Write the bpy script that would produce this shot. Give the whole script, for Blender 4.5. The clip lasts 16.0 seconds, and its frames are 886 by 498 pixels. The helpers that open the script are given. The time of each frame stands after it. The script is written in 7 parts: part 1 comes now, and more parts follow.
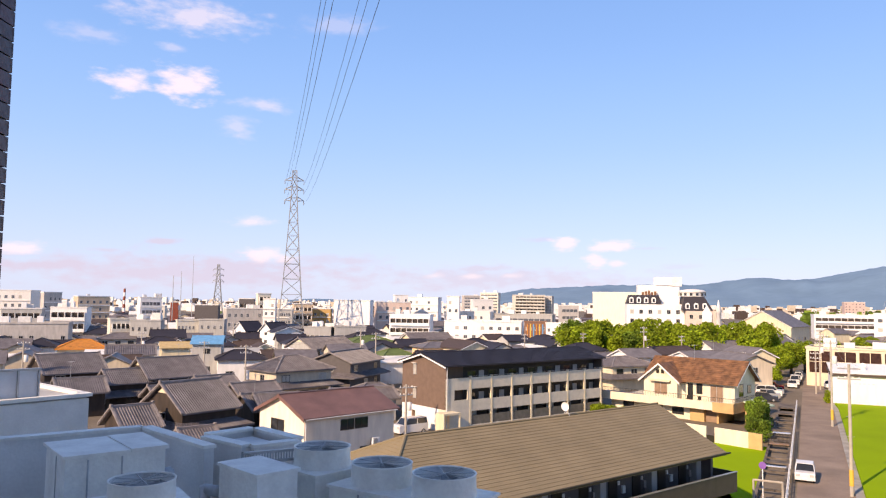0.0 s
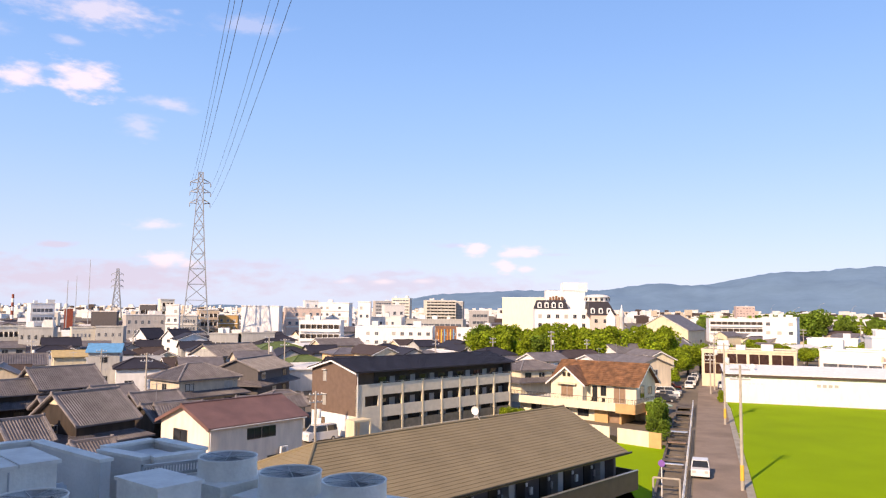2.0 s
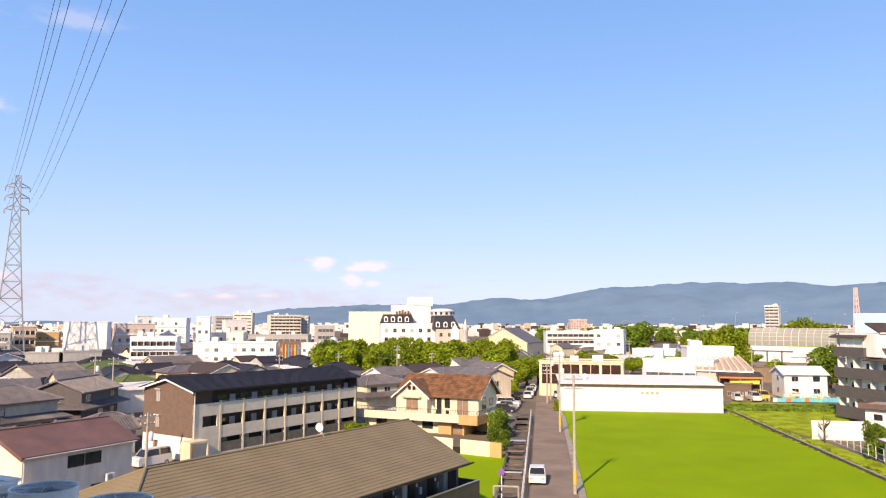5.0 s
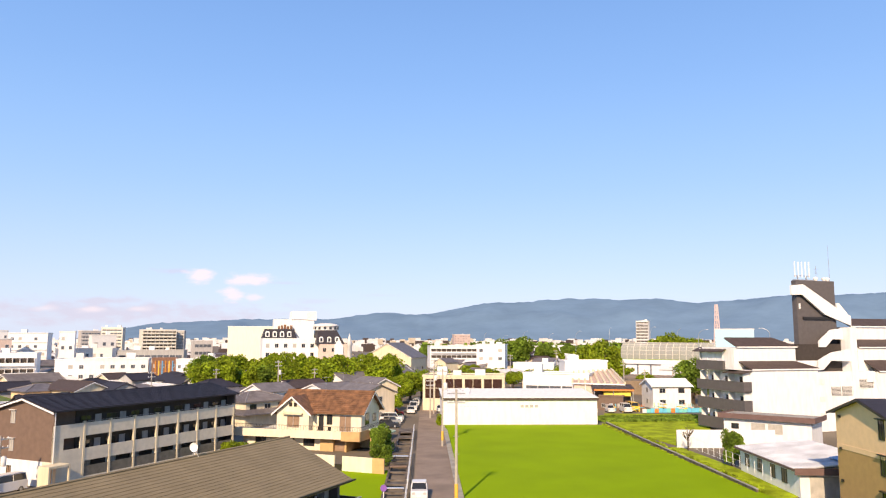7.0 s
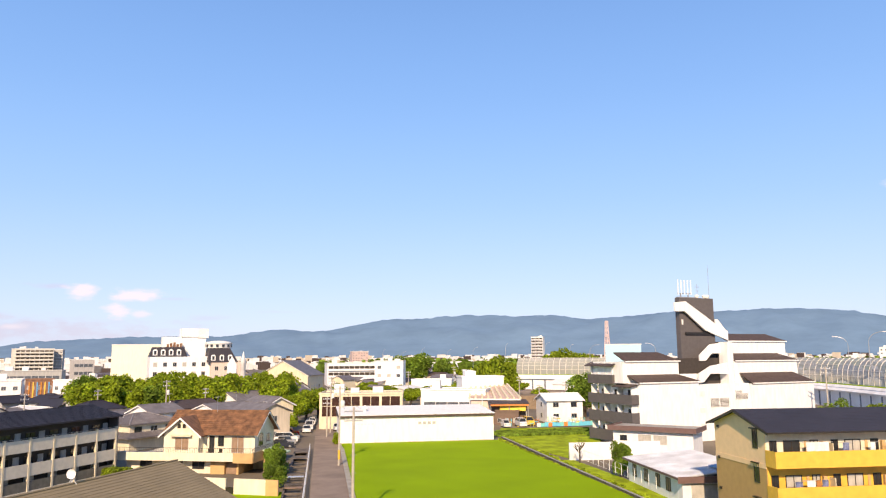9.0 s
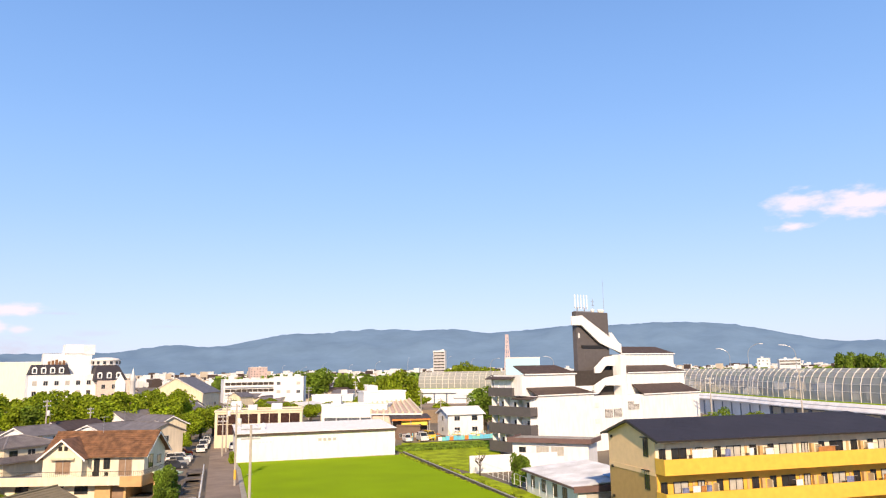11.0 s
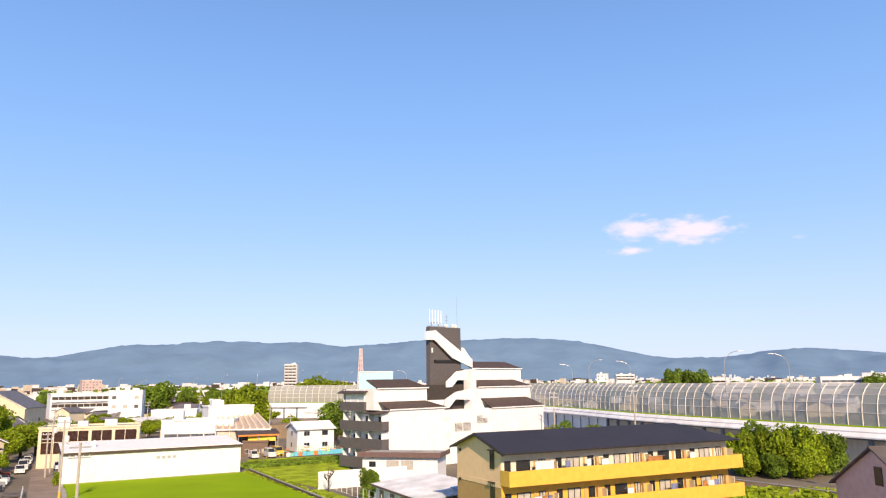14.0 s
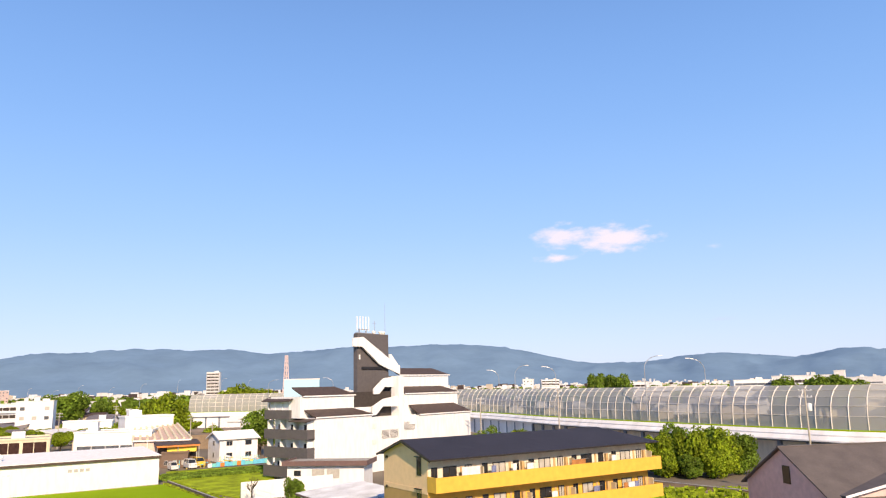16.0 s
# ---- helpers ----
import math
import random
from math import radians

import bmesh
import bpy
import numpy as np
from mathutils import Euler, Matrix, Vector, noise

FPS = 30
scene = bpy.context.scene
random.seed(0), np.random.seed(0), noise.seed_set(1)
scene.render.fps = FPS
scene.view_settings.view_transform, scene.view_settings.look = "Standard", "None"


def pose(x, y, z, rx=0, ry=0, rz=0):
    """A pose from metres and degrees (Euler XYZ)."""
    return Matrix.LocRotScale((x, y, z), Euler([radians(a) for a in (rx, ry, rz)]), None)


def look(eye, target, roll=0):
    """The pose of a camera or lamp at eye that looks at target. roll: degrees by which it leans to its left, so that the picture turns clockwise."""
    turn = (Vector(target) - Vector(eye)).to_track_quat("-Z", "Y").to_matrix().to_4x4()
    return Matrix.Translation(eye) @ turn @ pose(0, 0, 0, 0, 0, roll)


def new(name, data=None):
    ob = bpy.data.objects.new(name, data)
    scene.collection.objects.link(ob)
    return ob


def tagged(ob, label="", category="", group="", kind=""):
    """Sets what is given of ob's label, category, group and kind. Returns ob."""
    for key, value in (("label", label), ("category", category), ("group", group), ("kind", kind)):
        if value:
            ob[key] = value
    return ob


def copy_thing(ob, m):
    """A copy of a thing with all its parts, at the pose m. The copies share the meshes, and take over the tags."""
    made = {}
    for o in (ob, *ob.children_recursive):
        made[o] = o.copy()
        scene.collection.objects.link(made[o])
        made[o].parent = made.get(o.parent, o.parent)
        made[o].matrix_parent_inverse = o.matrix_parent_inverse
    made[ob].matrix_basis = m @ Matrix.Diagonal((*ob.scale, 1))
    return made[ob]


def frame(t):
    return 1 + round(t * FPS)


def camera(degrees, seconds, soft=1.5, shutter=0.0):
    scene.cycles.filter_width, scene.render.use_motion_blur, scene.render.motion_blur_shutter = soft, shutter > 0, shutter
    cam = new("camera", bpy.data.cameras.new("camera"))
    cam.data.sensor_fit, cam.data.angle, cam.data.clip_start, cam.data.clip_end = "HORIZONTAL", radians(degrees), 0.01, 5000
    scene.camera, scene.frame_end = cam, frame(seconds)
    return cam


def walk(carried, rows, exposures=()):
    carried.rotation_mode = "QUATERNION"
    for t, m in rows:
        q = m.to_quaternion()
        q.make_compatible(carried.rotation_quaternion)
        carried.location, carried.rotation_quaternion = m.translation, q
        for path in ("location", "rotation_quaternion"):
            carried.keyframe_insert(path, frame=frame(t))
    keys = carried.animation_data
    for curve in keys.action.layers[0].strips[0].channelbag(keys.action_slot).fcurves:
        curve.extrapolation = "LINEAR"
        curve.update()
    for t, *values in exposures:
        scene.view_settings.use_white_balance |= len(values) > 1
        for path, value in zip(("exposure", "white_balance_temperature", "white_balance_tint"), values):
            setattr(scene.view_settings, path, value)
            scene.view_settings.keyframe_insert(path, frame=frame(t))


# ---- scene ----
SUN_STRENGTH, SKY_STRENGTH = 5.0, 0.105
SKY_STOPS = [(0.0, (0.56, 0.63, 0.80)), (0.06, (0.44, 0.58, 0.82)), (0.13, (0.30, 0.50, 0.82)), (0.22, (0.21, 0.41, 0.79)), (0.34, (0.14, 0.30, 0.65)), (0.55, (0.10, 0.16, 0.32)), (1.0, (0.075, 0.115, 0.23))]
CLOUD_WHITE, CLOUD_GREY = (7.7, 6.7, 6.9, 1), (5.2, 4.7, 5.6, 1)
# azimuth, elevation, half width, half height, weight
HIGH_CLOUDS = [(-23.9, 15.3, 1.7, 0.95, 0.95), (-19.9, 15.7, 2.2, 1.25), (-19.6, 20.4, 5.4, 1.2, 0.62), (-26.2, 18.2, 2.3, 0.56, 0.35), (-20.9, 18.1, 1.0, 0.32, 0.4), (-14.1, 14.6, 2.3, 0.52, 0.5), (-16.0, 12.8, 1.44, 0.98, 0.42),
               (-8.6, 20.7, 3.2, 0.75, 0.35), (69.5, 11.2, 1.9, 0.85, 0.85), (73.8, 10.8, 2.7, 1.0), (69.1, 9.55, 1.41, 0.35, 0.9), (80.9, 9.7, 0.5, 0.2, 0.4)]
LOW_CLOUDS = [(-14.7, 5.84, 1.83, 0.41, 0.6), (-29.9, 3.3, 1.5, 0.5, 0.8), (-13.6, 3.4, 1.8, 0.6, 0.85), (9.3, 4.54, 1.08, 0.51), (12.9, 4.38, 1.65, 0.48), (11.8, 3.23, 0.95, 0.53), (13.3, 3.1, 0.9, 0.32, 0.6), (2.2, 2.0, 0.95, 0.24, 0.6),
              (5.3, 2.07, 1.0, 0.25, 0.5), (-0.7, 2.0, 0.9, 0.27, 0.5)]
GREY_CLOUDS = [(-20.8, 4.17, 1.4, 0.25, 0.7), (-24.8, 3.37, 1.5, 0.24, 0.6), (-27.6, 2.2, 5.2, 0.57, 0.8), (-16.7, 2.5, 7.6, 0.7, 0.75), (-8.1, 3.1, 3.4, 0.55, 0.6), (3.0, 2.6, 3.6, 0.33, 0.6), (7.6, 4.9, 1.5, 0.2, 0.45), (17.8, 2.84, 1.6, 0.27, 0.35),
               (23.0, 3.35, 1.7, 0.17, 0.3), (15.4, 4.2, 1.35, 0.16, 0.45), (81.1, 4.34, 1.2, 0.2, 0.25), (-18.0, 2.0, 16.0, 1.4, 0.75), (4.0, 1.8, 13.0, 1.1, 0.6)]
cam = camera(62.29, 16.0, soft=1.2)
EYE = 16.4
ROWS = [
    (0.0, -0.05, 4.12, -0.76),
    (0.5, -1.65, 4.21, -0.52),
    (1.0, -3.51, 4.32, -0.66),
    (1.5, -5.23, 4.43, -0.59),
    (2.0, -6.95, 4.62, -0.59),
    (2.5, -9.15, 4.85, -0.77),
    (3.0, -11.22, 5.04, -0.89),
    (3.5, -13.20, 5.26, -0.78),
    (4.0, -14.96, 5.42, -0.49),
    (6.5, -25.57, 6.67, -0.21),
    (7.0, -27.81, 6.99, -0.14),
    (7.5, -29.80, 7.30, 0.08),
    (8.0, -31.81, 7.60, 0.09),
    (8.5, -33.78, 7.91, 0.21),
    (9.0, -35.67, 8.26, 0.33),
    (11.5, -45.16, 9.51, 0.66),
    (12.0, -47.11, 9.74, 0.29),
    (12.5, -48.99, 9.86, 0.46),
    (13.0, -50.89, 9.98, 0.52),
    (13.5, -52.74, 10.10, 0.45),
    (14.0, -54.51, 10.19, 0.71),
    (14.5, -56.21, 10.30, 0.95),
    (15.0, -57.76, 10.40, 1.11),
    (15.5, -59.13, 10.53, 1.25),
    (16.0, -60.08, 10.59, 1.28),
]
walk(cam, [(t, pose(0, 0, EYE, 90 + pitch, roll, yaw)) for t, yaw, pitch, roll in ROWS], exposures=[(0.0, 0.46, 6700, 18), (4.0, 0.46, 6650, 16), (8.0, 0.43, 6600, 13), (12.0, 0.43, 6500, 13), (16.0, 0.40, 6450, 13)])

# ---- daylight: low afternoon sun from behind the camera, clear sky with a few clouds ----
SUN_AZ, SUN_EL = 222.8, 31.5
world = bpy.data.worlds.new("sky")
scene.world = world
world.use_nodes = True
wt = world.node_tree
wt.nodes.clear()


def wm(op, a, b=None, c=None, clamp=False):
    n = wt.nodes.new("ShaderNodeMath")
    n.operation, n.use_clamp = op, clamp
    for i, s in enumerate((a, b, c)):
        if s is None:
            continue
        if isinstance(s, (int, float)):
            n.inputs[i].default_value = s
        else:
            wt.links.new(s, n.inputs[i])
    return n.outputs[0]


sky = wt.nodes.new("ShaderNodeTexSky")
sky.sky_type = "NISHITA"
sky.sun_disc = False
sky.sun_elevation, sky.sun_rotation = radians(SUN_EL), radians(SUN_AZ)
sky.air_density, sky.dust_density, sky.ozone_density = 1.0, 0.6, 1.2
coord = wt.nodes.new("ShaderNodeTexCoord")
sep = wt.nodes.new("ShaderNodeSeparateXYZ")
wt.links.new(coord.outputs["Generated"], sep.inputs[0])
azim = wm("MULTIPLY", wm("ARCTAN2", sep.outputs[0], sep.outputs[1]), 57.2958)
elev = wm("MULTIPLY", wm("ARCSINE", sep.outputs[2]), 57.2958)
fluff = wt.nodes.new("ShaderNodeTexNoise")
fluff.inputs["Scale"].default_value, fluff.inputs["Detail"].default_value, fluff.inputs["Roughness"].default_value = 34.0, 7.0, 0.55
stretch = wt.nodes.new("ShaderNodeMapping")
stretch.inputs["Scale"].default_value = (1.0, 1.0, 2.6)
wt.links.new(coord.outputs["Generated"], stretch.inputs[0])
wt.links.new(stretch.outputs[0], fluff.inputs["Vector"])
puff = fluff.outputs["Fac"]


def cloud(az, el, wide, tall, gain=1.0):
    """A soft cloud bank round one direction of the sky, ragged by the noise."""
    dx = wm("DIVIDE", wm("SUBTRACT", azim, az), wide)
    dy = wm("DIVIDE", wm("SUBTRACT", elev, el), tall)
    r = wm("SQRT", wm("ADD", wm("MULTIPLY", dx, dx), wm("MULTIPLY", dy, dy)))
    ragged = wm("ADD", r, wm("MULTIPLY", wm("SUBTRACT", puff, 0.5), -2.4))
    return wm("MULTIPLY", wm("MULTIPLY", wm("SUBTRACT", 1.3, ragged), 0.95, clamp=True), gain)


def bank(specs):
    cover = None
    for spec in specs:
        c = cloud(*spec)
        cover = c if cover is None else wm("MAXIMUM", cover, c)
    soft = wt.nodes.new("ShaderNodeMapRange")
    soft.interpolation_type = "SMOOTHSTEP"
    wt.links.new(cover, soft.inputs[0])
    return soft.outputs[0]


# clear afternoon blue, paler towards the horizon
ramp = wt.nodes.new("ShaderNodeValToRGB")
ramp.color_ramp.interpolation = "B_SPLINE"
while len(ramp.color_ramp.elements) < len(SKY_STOPS):
    ramp.color_ramp.elements.new(0.5)
for e, (pos, rgb) in zip(ramp.color_ramp.elements, SKY_STOPS):
    e.position, e.color = pos, (*rgb, 1)
wt.links.new(wm("DIVIDE", wm("MAXIMUM", elev, 0.0), 90.0), ramp.inputs[0])
bright = wt.nodes.new("ShaderNodeVectorMath")
bright.operation = "SCALE"
bright.inputs["Scale"].default_value = 1.0 / SKY_STRENGTH
wt.links.new(ramp.outputs[0], bright.inputs[0])
pale = wt.nodes.new("ShaderNodeMix")
pale.data_type = "RGBA"
pale.inputs[0].default_value = 0.8
wt.links.new(sky.outputs[0], pale.inputs[6])
wt.links.new(bright.outputs[0], pale.inputs[7])
def veil(base, specs, rgba, most):
    n = wt.nodes.new("ShaderNodeMix")
    n.data_type = "RGBA"
    wt.links.new(wm("MULTIPLY", bank(specs), most), n.inputs[0])
    wt.links.new(base, n.inputs[6])
    n.inputs[7].default_value = rgba
    return n.outputs[2]


veiled = veil(veil(pale.outputs[2], GREY_CLOUDS, CLOUD_GREY, 0.9), HIGH_CLOUDS + LOW_CLOUDS, CLOUD_WHITE, 0.88)
back = wt.nodes.new("ShaderNodeBackground")
back.inputs["Strength"].default_value = SKY_STRENGTH
wt.links.new(veiled, back.inputs["Color"])
wo = wt.nodes.new("ShaderNodeOutputWorld")
wt.links.new(back.outputs[0], wo.inputs["Surface"])

sun = new("sun", bpy.data.lights.new("sun", "SUN"))
sun.data.energy, sun.data.angle, sun.data.color = SUN_STRENGTH, radians(0.53), (1.0, 0.76, 0.51)
s_az, s_el = radians(SUN_AZ), radians(SUN_EL)
sun.matrix_world = look((300 * math.sin(s_az) * math.cos(s_el), 300 * math.cos(s_az) * math.cos(s_el), 300 * math.sin(s_el)), (0, 0, 0))

# ---- helpers ----
rng = random.Random(7)


class Geo:
    """Collects vertices and faces of one mesh."""

    def __init__(self):
        self.v, self.f = [], []

    def add(self, vs, fs):
        n = len(self.v)
        self.v += [tuple(p) for p in vs]
        self.f += [tuple(n + i for i in q) for q in fs]
        return self

    def box(self, x0, x1, y0, y1, z0, z1):
        vs = [(x, y, z) for z in (z0, z1) for y in (y0, y1) for x in (x0, x1)]
        return self.add(vs, [(0, 2, 3, 1), (4, 5, 7, 6), (0, 1, 5, 4), (2, 6, 7, 3), (0, 4, 6, 2), (1, 3, 7, 5)])

    def slab(self, p, th):
        """A four-cornered plate, thickened downwards; corners anticlockwise from above."""
        return self.add(list(p) + [(a, b, c - th) for a, b, c in p], [(0, 1, 2, 3), (7, 6, 5, 4), (0, 4, 5, 1), (1, 5, 6, 2), (2, 6, 7, 3), (3, 7, 4, 0)])

    def tri_slab(self, p, th):
        return self.add(list(p) + [(a, b, c - th) for a, b, c in p], [(0, 1, 2), (5, 4, 3), (0, 3, 4, 1), (1, 4, 5, 2), (2, 5, 3, 0)])

    def prism(self, poly, z0, z1):
        n = len(poly)
        vs = [(x, y, z0) for x, y in poly] + [(x, y, z1) for x, y in poly]
        return self.add(vs, [tuple(range(n - 1, -1, -1)), tuple(range(n, 2 * n))] + [(i, (i + 1) % n, n + (i + 1) % n, n + i) for i in range(n)])

    def gable(self, L, W, z0, eave, ridge, x0=0.0, y0=0.0):
        """A walled body with gables at both ends, its ridge along x."""
        vs = []
        for x in (x0, x0 + L):
            vs += [(x, y0, z0), (x, y0 + W, z0), (x, y0 + W, eave), (x, y0 + W / 2, ridge), (x, y0, eave)]
        return self.add(vs, [(4, 3, 2, 1, 0), (5, 6, 7, 8, 9), (0, 5, 9, 4), (1, 2, 7, 6), (2, 3, 8, 7), (3, 4, 9, 8), (0, 1, 6, 5)])

    def rod(self, p, q, r0, r1=None, n=6):
        p, q = Vector(p), Vector(q)
        r1 = r0 if r1 is None else r1
        d = (q - p).normalized()
        a = d.orthogonal().normalized()
        b = d.cross(a)
        vs = []
        for o, r in ((p, r0), (q, r1)):
            for i in range(n):
                w = 2 * math.pi * i / n
                vs.append(tuple(o + a * (r * math.cos(w)) + b * (r * math.sin(w))))
        return self.add(vs, [tuple(range(n - 1, -1, -1)), tuple(range(n, 2 * n))] + [(i, (i + 1) % n, n + (i + 1) % n, n + i) for i in range(n)])

    def lathe(self, prof, n=20, cx=0.0, cy=0.0):
        """A turned shape from (radius, z) pairs."""
        vs = [(cx + r * math.cos(2 * math.pi * i / n), cy + r * math.sin(2 * math.pi * i / n), z) for r, z in prof for i in range(n)]
        fs = [(k * n + i, k * n + (i + 1) % n, (k + 1) * n + (i + 1) % n, (k + 1) * n + i) for k in range(len(prof) - 1) for i in range(n)]
        return self.add(vs, fs)

    def mesh(self, name, mat, smooth=False):
        me = bpy.data.meshes.new(name)
        me.from_pydata(self.v, [], self.f)
        if isinstance(mat, (list, tuple)):
            for m in mat:
                me.materials.append(m)
        else:
            me.materials.append(mat)
        if smooth:
            me.polygons.foreach_set("use_smooth", [True] * len(me.polygons))
        me.update()
        return me


def G():
    return Geo()


def part(name, geo, mat, parent, label="", smooth=False):
    ob = new(name, geo.mesh(name, mat, smooth) if isinstance(geo, Geo) else geo)
    ob.parent = parent
    if label:
        ob["label"] = label
    return ob


def thing(name, label, category, x=0.0, y=0.0, z=0.0, az=90.0, group="", kind=""):
    """An empty at a thing's base; its own x axis points towards the compass angle az."""
    ob = new(name)
    ob.matrix_basis = pose(x, y, z, 0, 0, 90 - az)
    return tagged(ob, label, category, group, kind)


def solid(name, geo, mat, label, category, kind="", group="", smooth=False):
    return tagged(new(name, geo.mesh(name, mat, smooth)), label, category, group, kind)


WIN = {}


def window(parent, face, u, z, w, h, L, W, frame, pane, name="window", bars=1):
    """A framed window on one face of a body L by W: s front, n back, w and e the ends."""
    key = (round(w, 2), round(h, 2), frame.name, pane.name, bars)
    if key not in WIN:
        g = G()
        t = 0.07
        g.box(-w / 2, w / 2, -0.06, 0.02, 0, t).box(-w / 2, w / 2, -0.06, 0.02, h - t, h)
        g.box(-w / 2, -w / 2 + t, -0.06, 0.02, t, h - t).box(w / 2 - t, w / 2, -0.06, 0.02, t, h - t)
        for b in range(bars):
            c = -w / 2 + w * (b + 1) / (bars + 1)
            g.box(c - 0.035, c + 0.035, -0.05, 0.02, t, h - t)
        WIN[key] = (g.mesh(name, frame), G().box(-w / 2 + t, w / 2 - t, -0.02, 0.015, t, h - t).mesh("pane", pane))
    m = {"s": pose(u, 0, z), "n": pose(u, W, z, 0, 0, 180), "w": pose(0, u, z, 0, 0, -90), "e": pose(L, u, z, 0, 0, 90)}[face]
    fo = new(name, WIN[key][0])
    fo.parent = parent
    fo.matrix_basis = m
    po = new("pane", WIN[key][1])
    po.parent = fo
    return fo


def ribs(g, a, b, c, d, pitch, r):
    """Round tile rolls running down a roof plane a-b (eave) to d-c (ridge)."""
    a, b, c, d = map(Vector, (a, b, c, d))
    n = max(2, int((b - a).length / pitch))
    up = (b - a).cross(d - a).normalized()
    along = (b - a).normalized()
    for i in range(n + 1):
        f = i / n
        p, q = a.lerp(b, f), d.lerp(c, f)
        vs = []
        for o in (p, q):
            vs += [tuple(o - along * r), tuple(o - along * (r * 0.6) + up * (r * 0.9)), tuple(o + along * (r * 0.6) + up * (r * 0.9)), tuple(o + along * r)]
        g.add(vs, [(0, 1, 5, 4), (1, 2, 6, 5), (2, 3, 7, 6), (0, 3, 2, 1)])


def courses(g, a, b, c, d, n, lift):
    """One stepped skin of lapped courses over a roof plane a-b (eave) to d-c (ridge)."""
    a, b, c, d = map(Vector, (a, b, c, d))
    up = (b - a).cross(c - a).normalized()
    rows = []
    for i in range(n):
        rows.append((a.lerp(d, i / n) + up * lift, b.lerp(c, i / n) + up * lift))
        rows.append((a.lerp(d, (i + 1) / n) + up * 0.006, b.lerp(c, (i + 1) / n) + up * 0.006))
    vs = [tuple(a + up * 0.004), tuple(b + up * 0.004)]
    for p, q in rows:
        vs += [tuple(p), tuple(q)]
    g.add(vs, [(2 * i, 2 * i + 1, 2 * i + 3, 2 * i + 2) for i in range(len(rows))])


def gable_roof(parent, L, W, eave, ridge, over, side, mat, cap, th=0.16, tiles=0.0, steps=0, label="", x0=0.0, y0=0.0, trim=None):
    """A pitched roof along x with eaves, rolls or courses, a ridge cap and barge boards."""
    k = (ridge - eave) / (W / 2)
    e = eave - k * over + 0.1
    r = ridge + 0.1
    g = G()
    xs, xe, ys, ym, ye = x0 - side, x0 + L + side, y0 - over, y0 + W / 2, y0 + W + over
    A = [(xs, ys, e), (xe, ys, e), (xe, ym, r), (xs, ym, r)]
    B = [(xe, ye, e), (xs, ye, e), (xs, ym, r), (xe, ym, r)]
    g.slab(A, th).slab(B, th)
    ro = part("roof", g, mat, parent, label)
    for P in (A, B):
        if tiles:
            k = G()
            ribs(k, *P, tiles * 0.85, tiles * 0.2)
            part("tile_roll", k, mat, ro)["kind"] = "stuff"
        if steps:
            k = G()
            courses(k, *P, steps, 0.06)
            part("roof_skin", k, mat, ro)
    c = G().box(xs - 0.03, xe + 0.03, ym - 0.14, ym + 0.14, r - 0.06, r + (0.2 if tiles else 0.07))
    if tiles:
        for i, x in enumerate((xs, xe)):
            c.box(x - 0.1, x + 0.1, ym - 0.2, ym + 0.2, r - 0.1, r + 0.32)
            for yy, s in ((ys, 1), (ye, -1)):
                c.slab([(x - 0.11, min(yy, ym), (e if yy < ym else r) + 0.16), (x + 0.11, min(yy, ym), (e if yy < ym else r) + 0.16),
                        (x + 0.11, max(yy, ym), (r if yy < ym else e) + 0.16), (x - 0.11, max(yy, ym), (r if yy < ym else e) + 0.16)], 0.18)
    part("ridge_cap", c, cap, ro)
    if trim:
        for x, s in ((xs, -1), (xe, 1)):
            for P in (A, B):
                t = G()
                lo, hi = (P[0], P[3]) if P is A else (P[1], P[2])
                q = [(x - 0.03, lo[1], lo[2] - th + 0.03), (x + 0.03, lo[1], lo[2] - th + 0.03), (x + 0.03, hi[1], hi[2] - th + 0.03), (x - 0.03, hi[1], hi[2] - th + 0.03)]
                t.slab(q if lo[1] < hi[1] else [q[3], q[2], q[1], q[0]], 0.2)
                part("barge_board", t, trim, ro)
    return ro


def hip_roof(parent, L, W, eave, ridge, over, mat, cap, th=0.16, tiles=0.0, steps=0, inset=None, label="", x0=0.0, y0=0.0):
    """A hipped roof along x."""
    ins = W / 2 + over if inset is None else inset
    xs, xe, ys, ym, ye = x0 - over, x0 + L + over, y0 - over, y0 + W / 2, y0 + W + over
    e, r = eave + 0.02, ridge + 0.1
    a, b, c, d = (xs, ys, e), (xe, ys, e), (xe, ye, e), (xs, ye, e)
    p, q = (xs + ins, ym, r), (xe - ins, ym, r)
    g = G()
    g.slab([a, b, q, p], th).slab([c, d, p, q], th).tri_slab([b, c, q], th).tri_slab([d, a, p], th)
    ro = part("roof", g, mat, parent, label)
    for P in ((a, b, q, p), (c, d, p, q), (b, c, q, q), (d, a, p, p)):
        if tiles:
            m = G()
            hip_ribs(m, P, tiles)
            part("tile_roll", m, mat, ro)["kind"] = "stuff"
        if steps:
            m = G()
            courses(m, *P, steps, 0.06)
            part("roof_skin", m, mat, ro)
    k = G()
    lift = Vector((0, 0, 0.06))
    for s, t in ((p, q), (a, p), (d, p), (b, q), (c, q)):
        k.rod(Vector(s) + lift, Vector(t) + lift, 0.15 if tiles else 0.09, n=6)
    part("ridge_cap", k, cap, ro)
    return ro


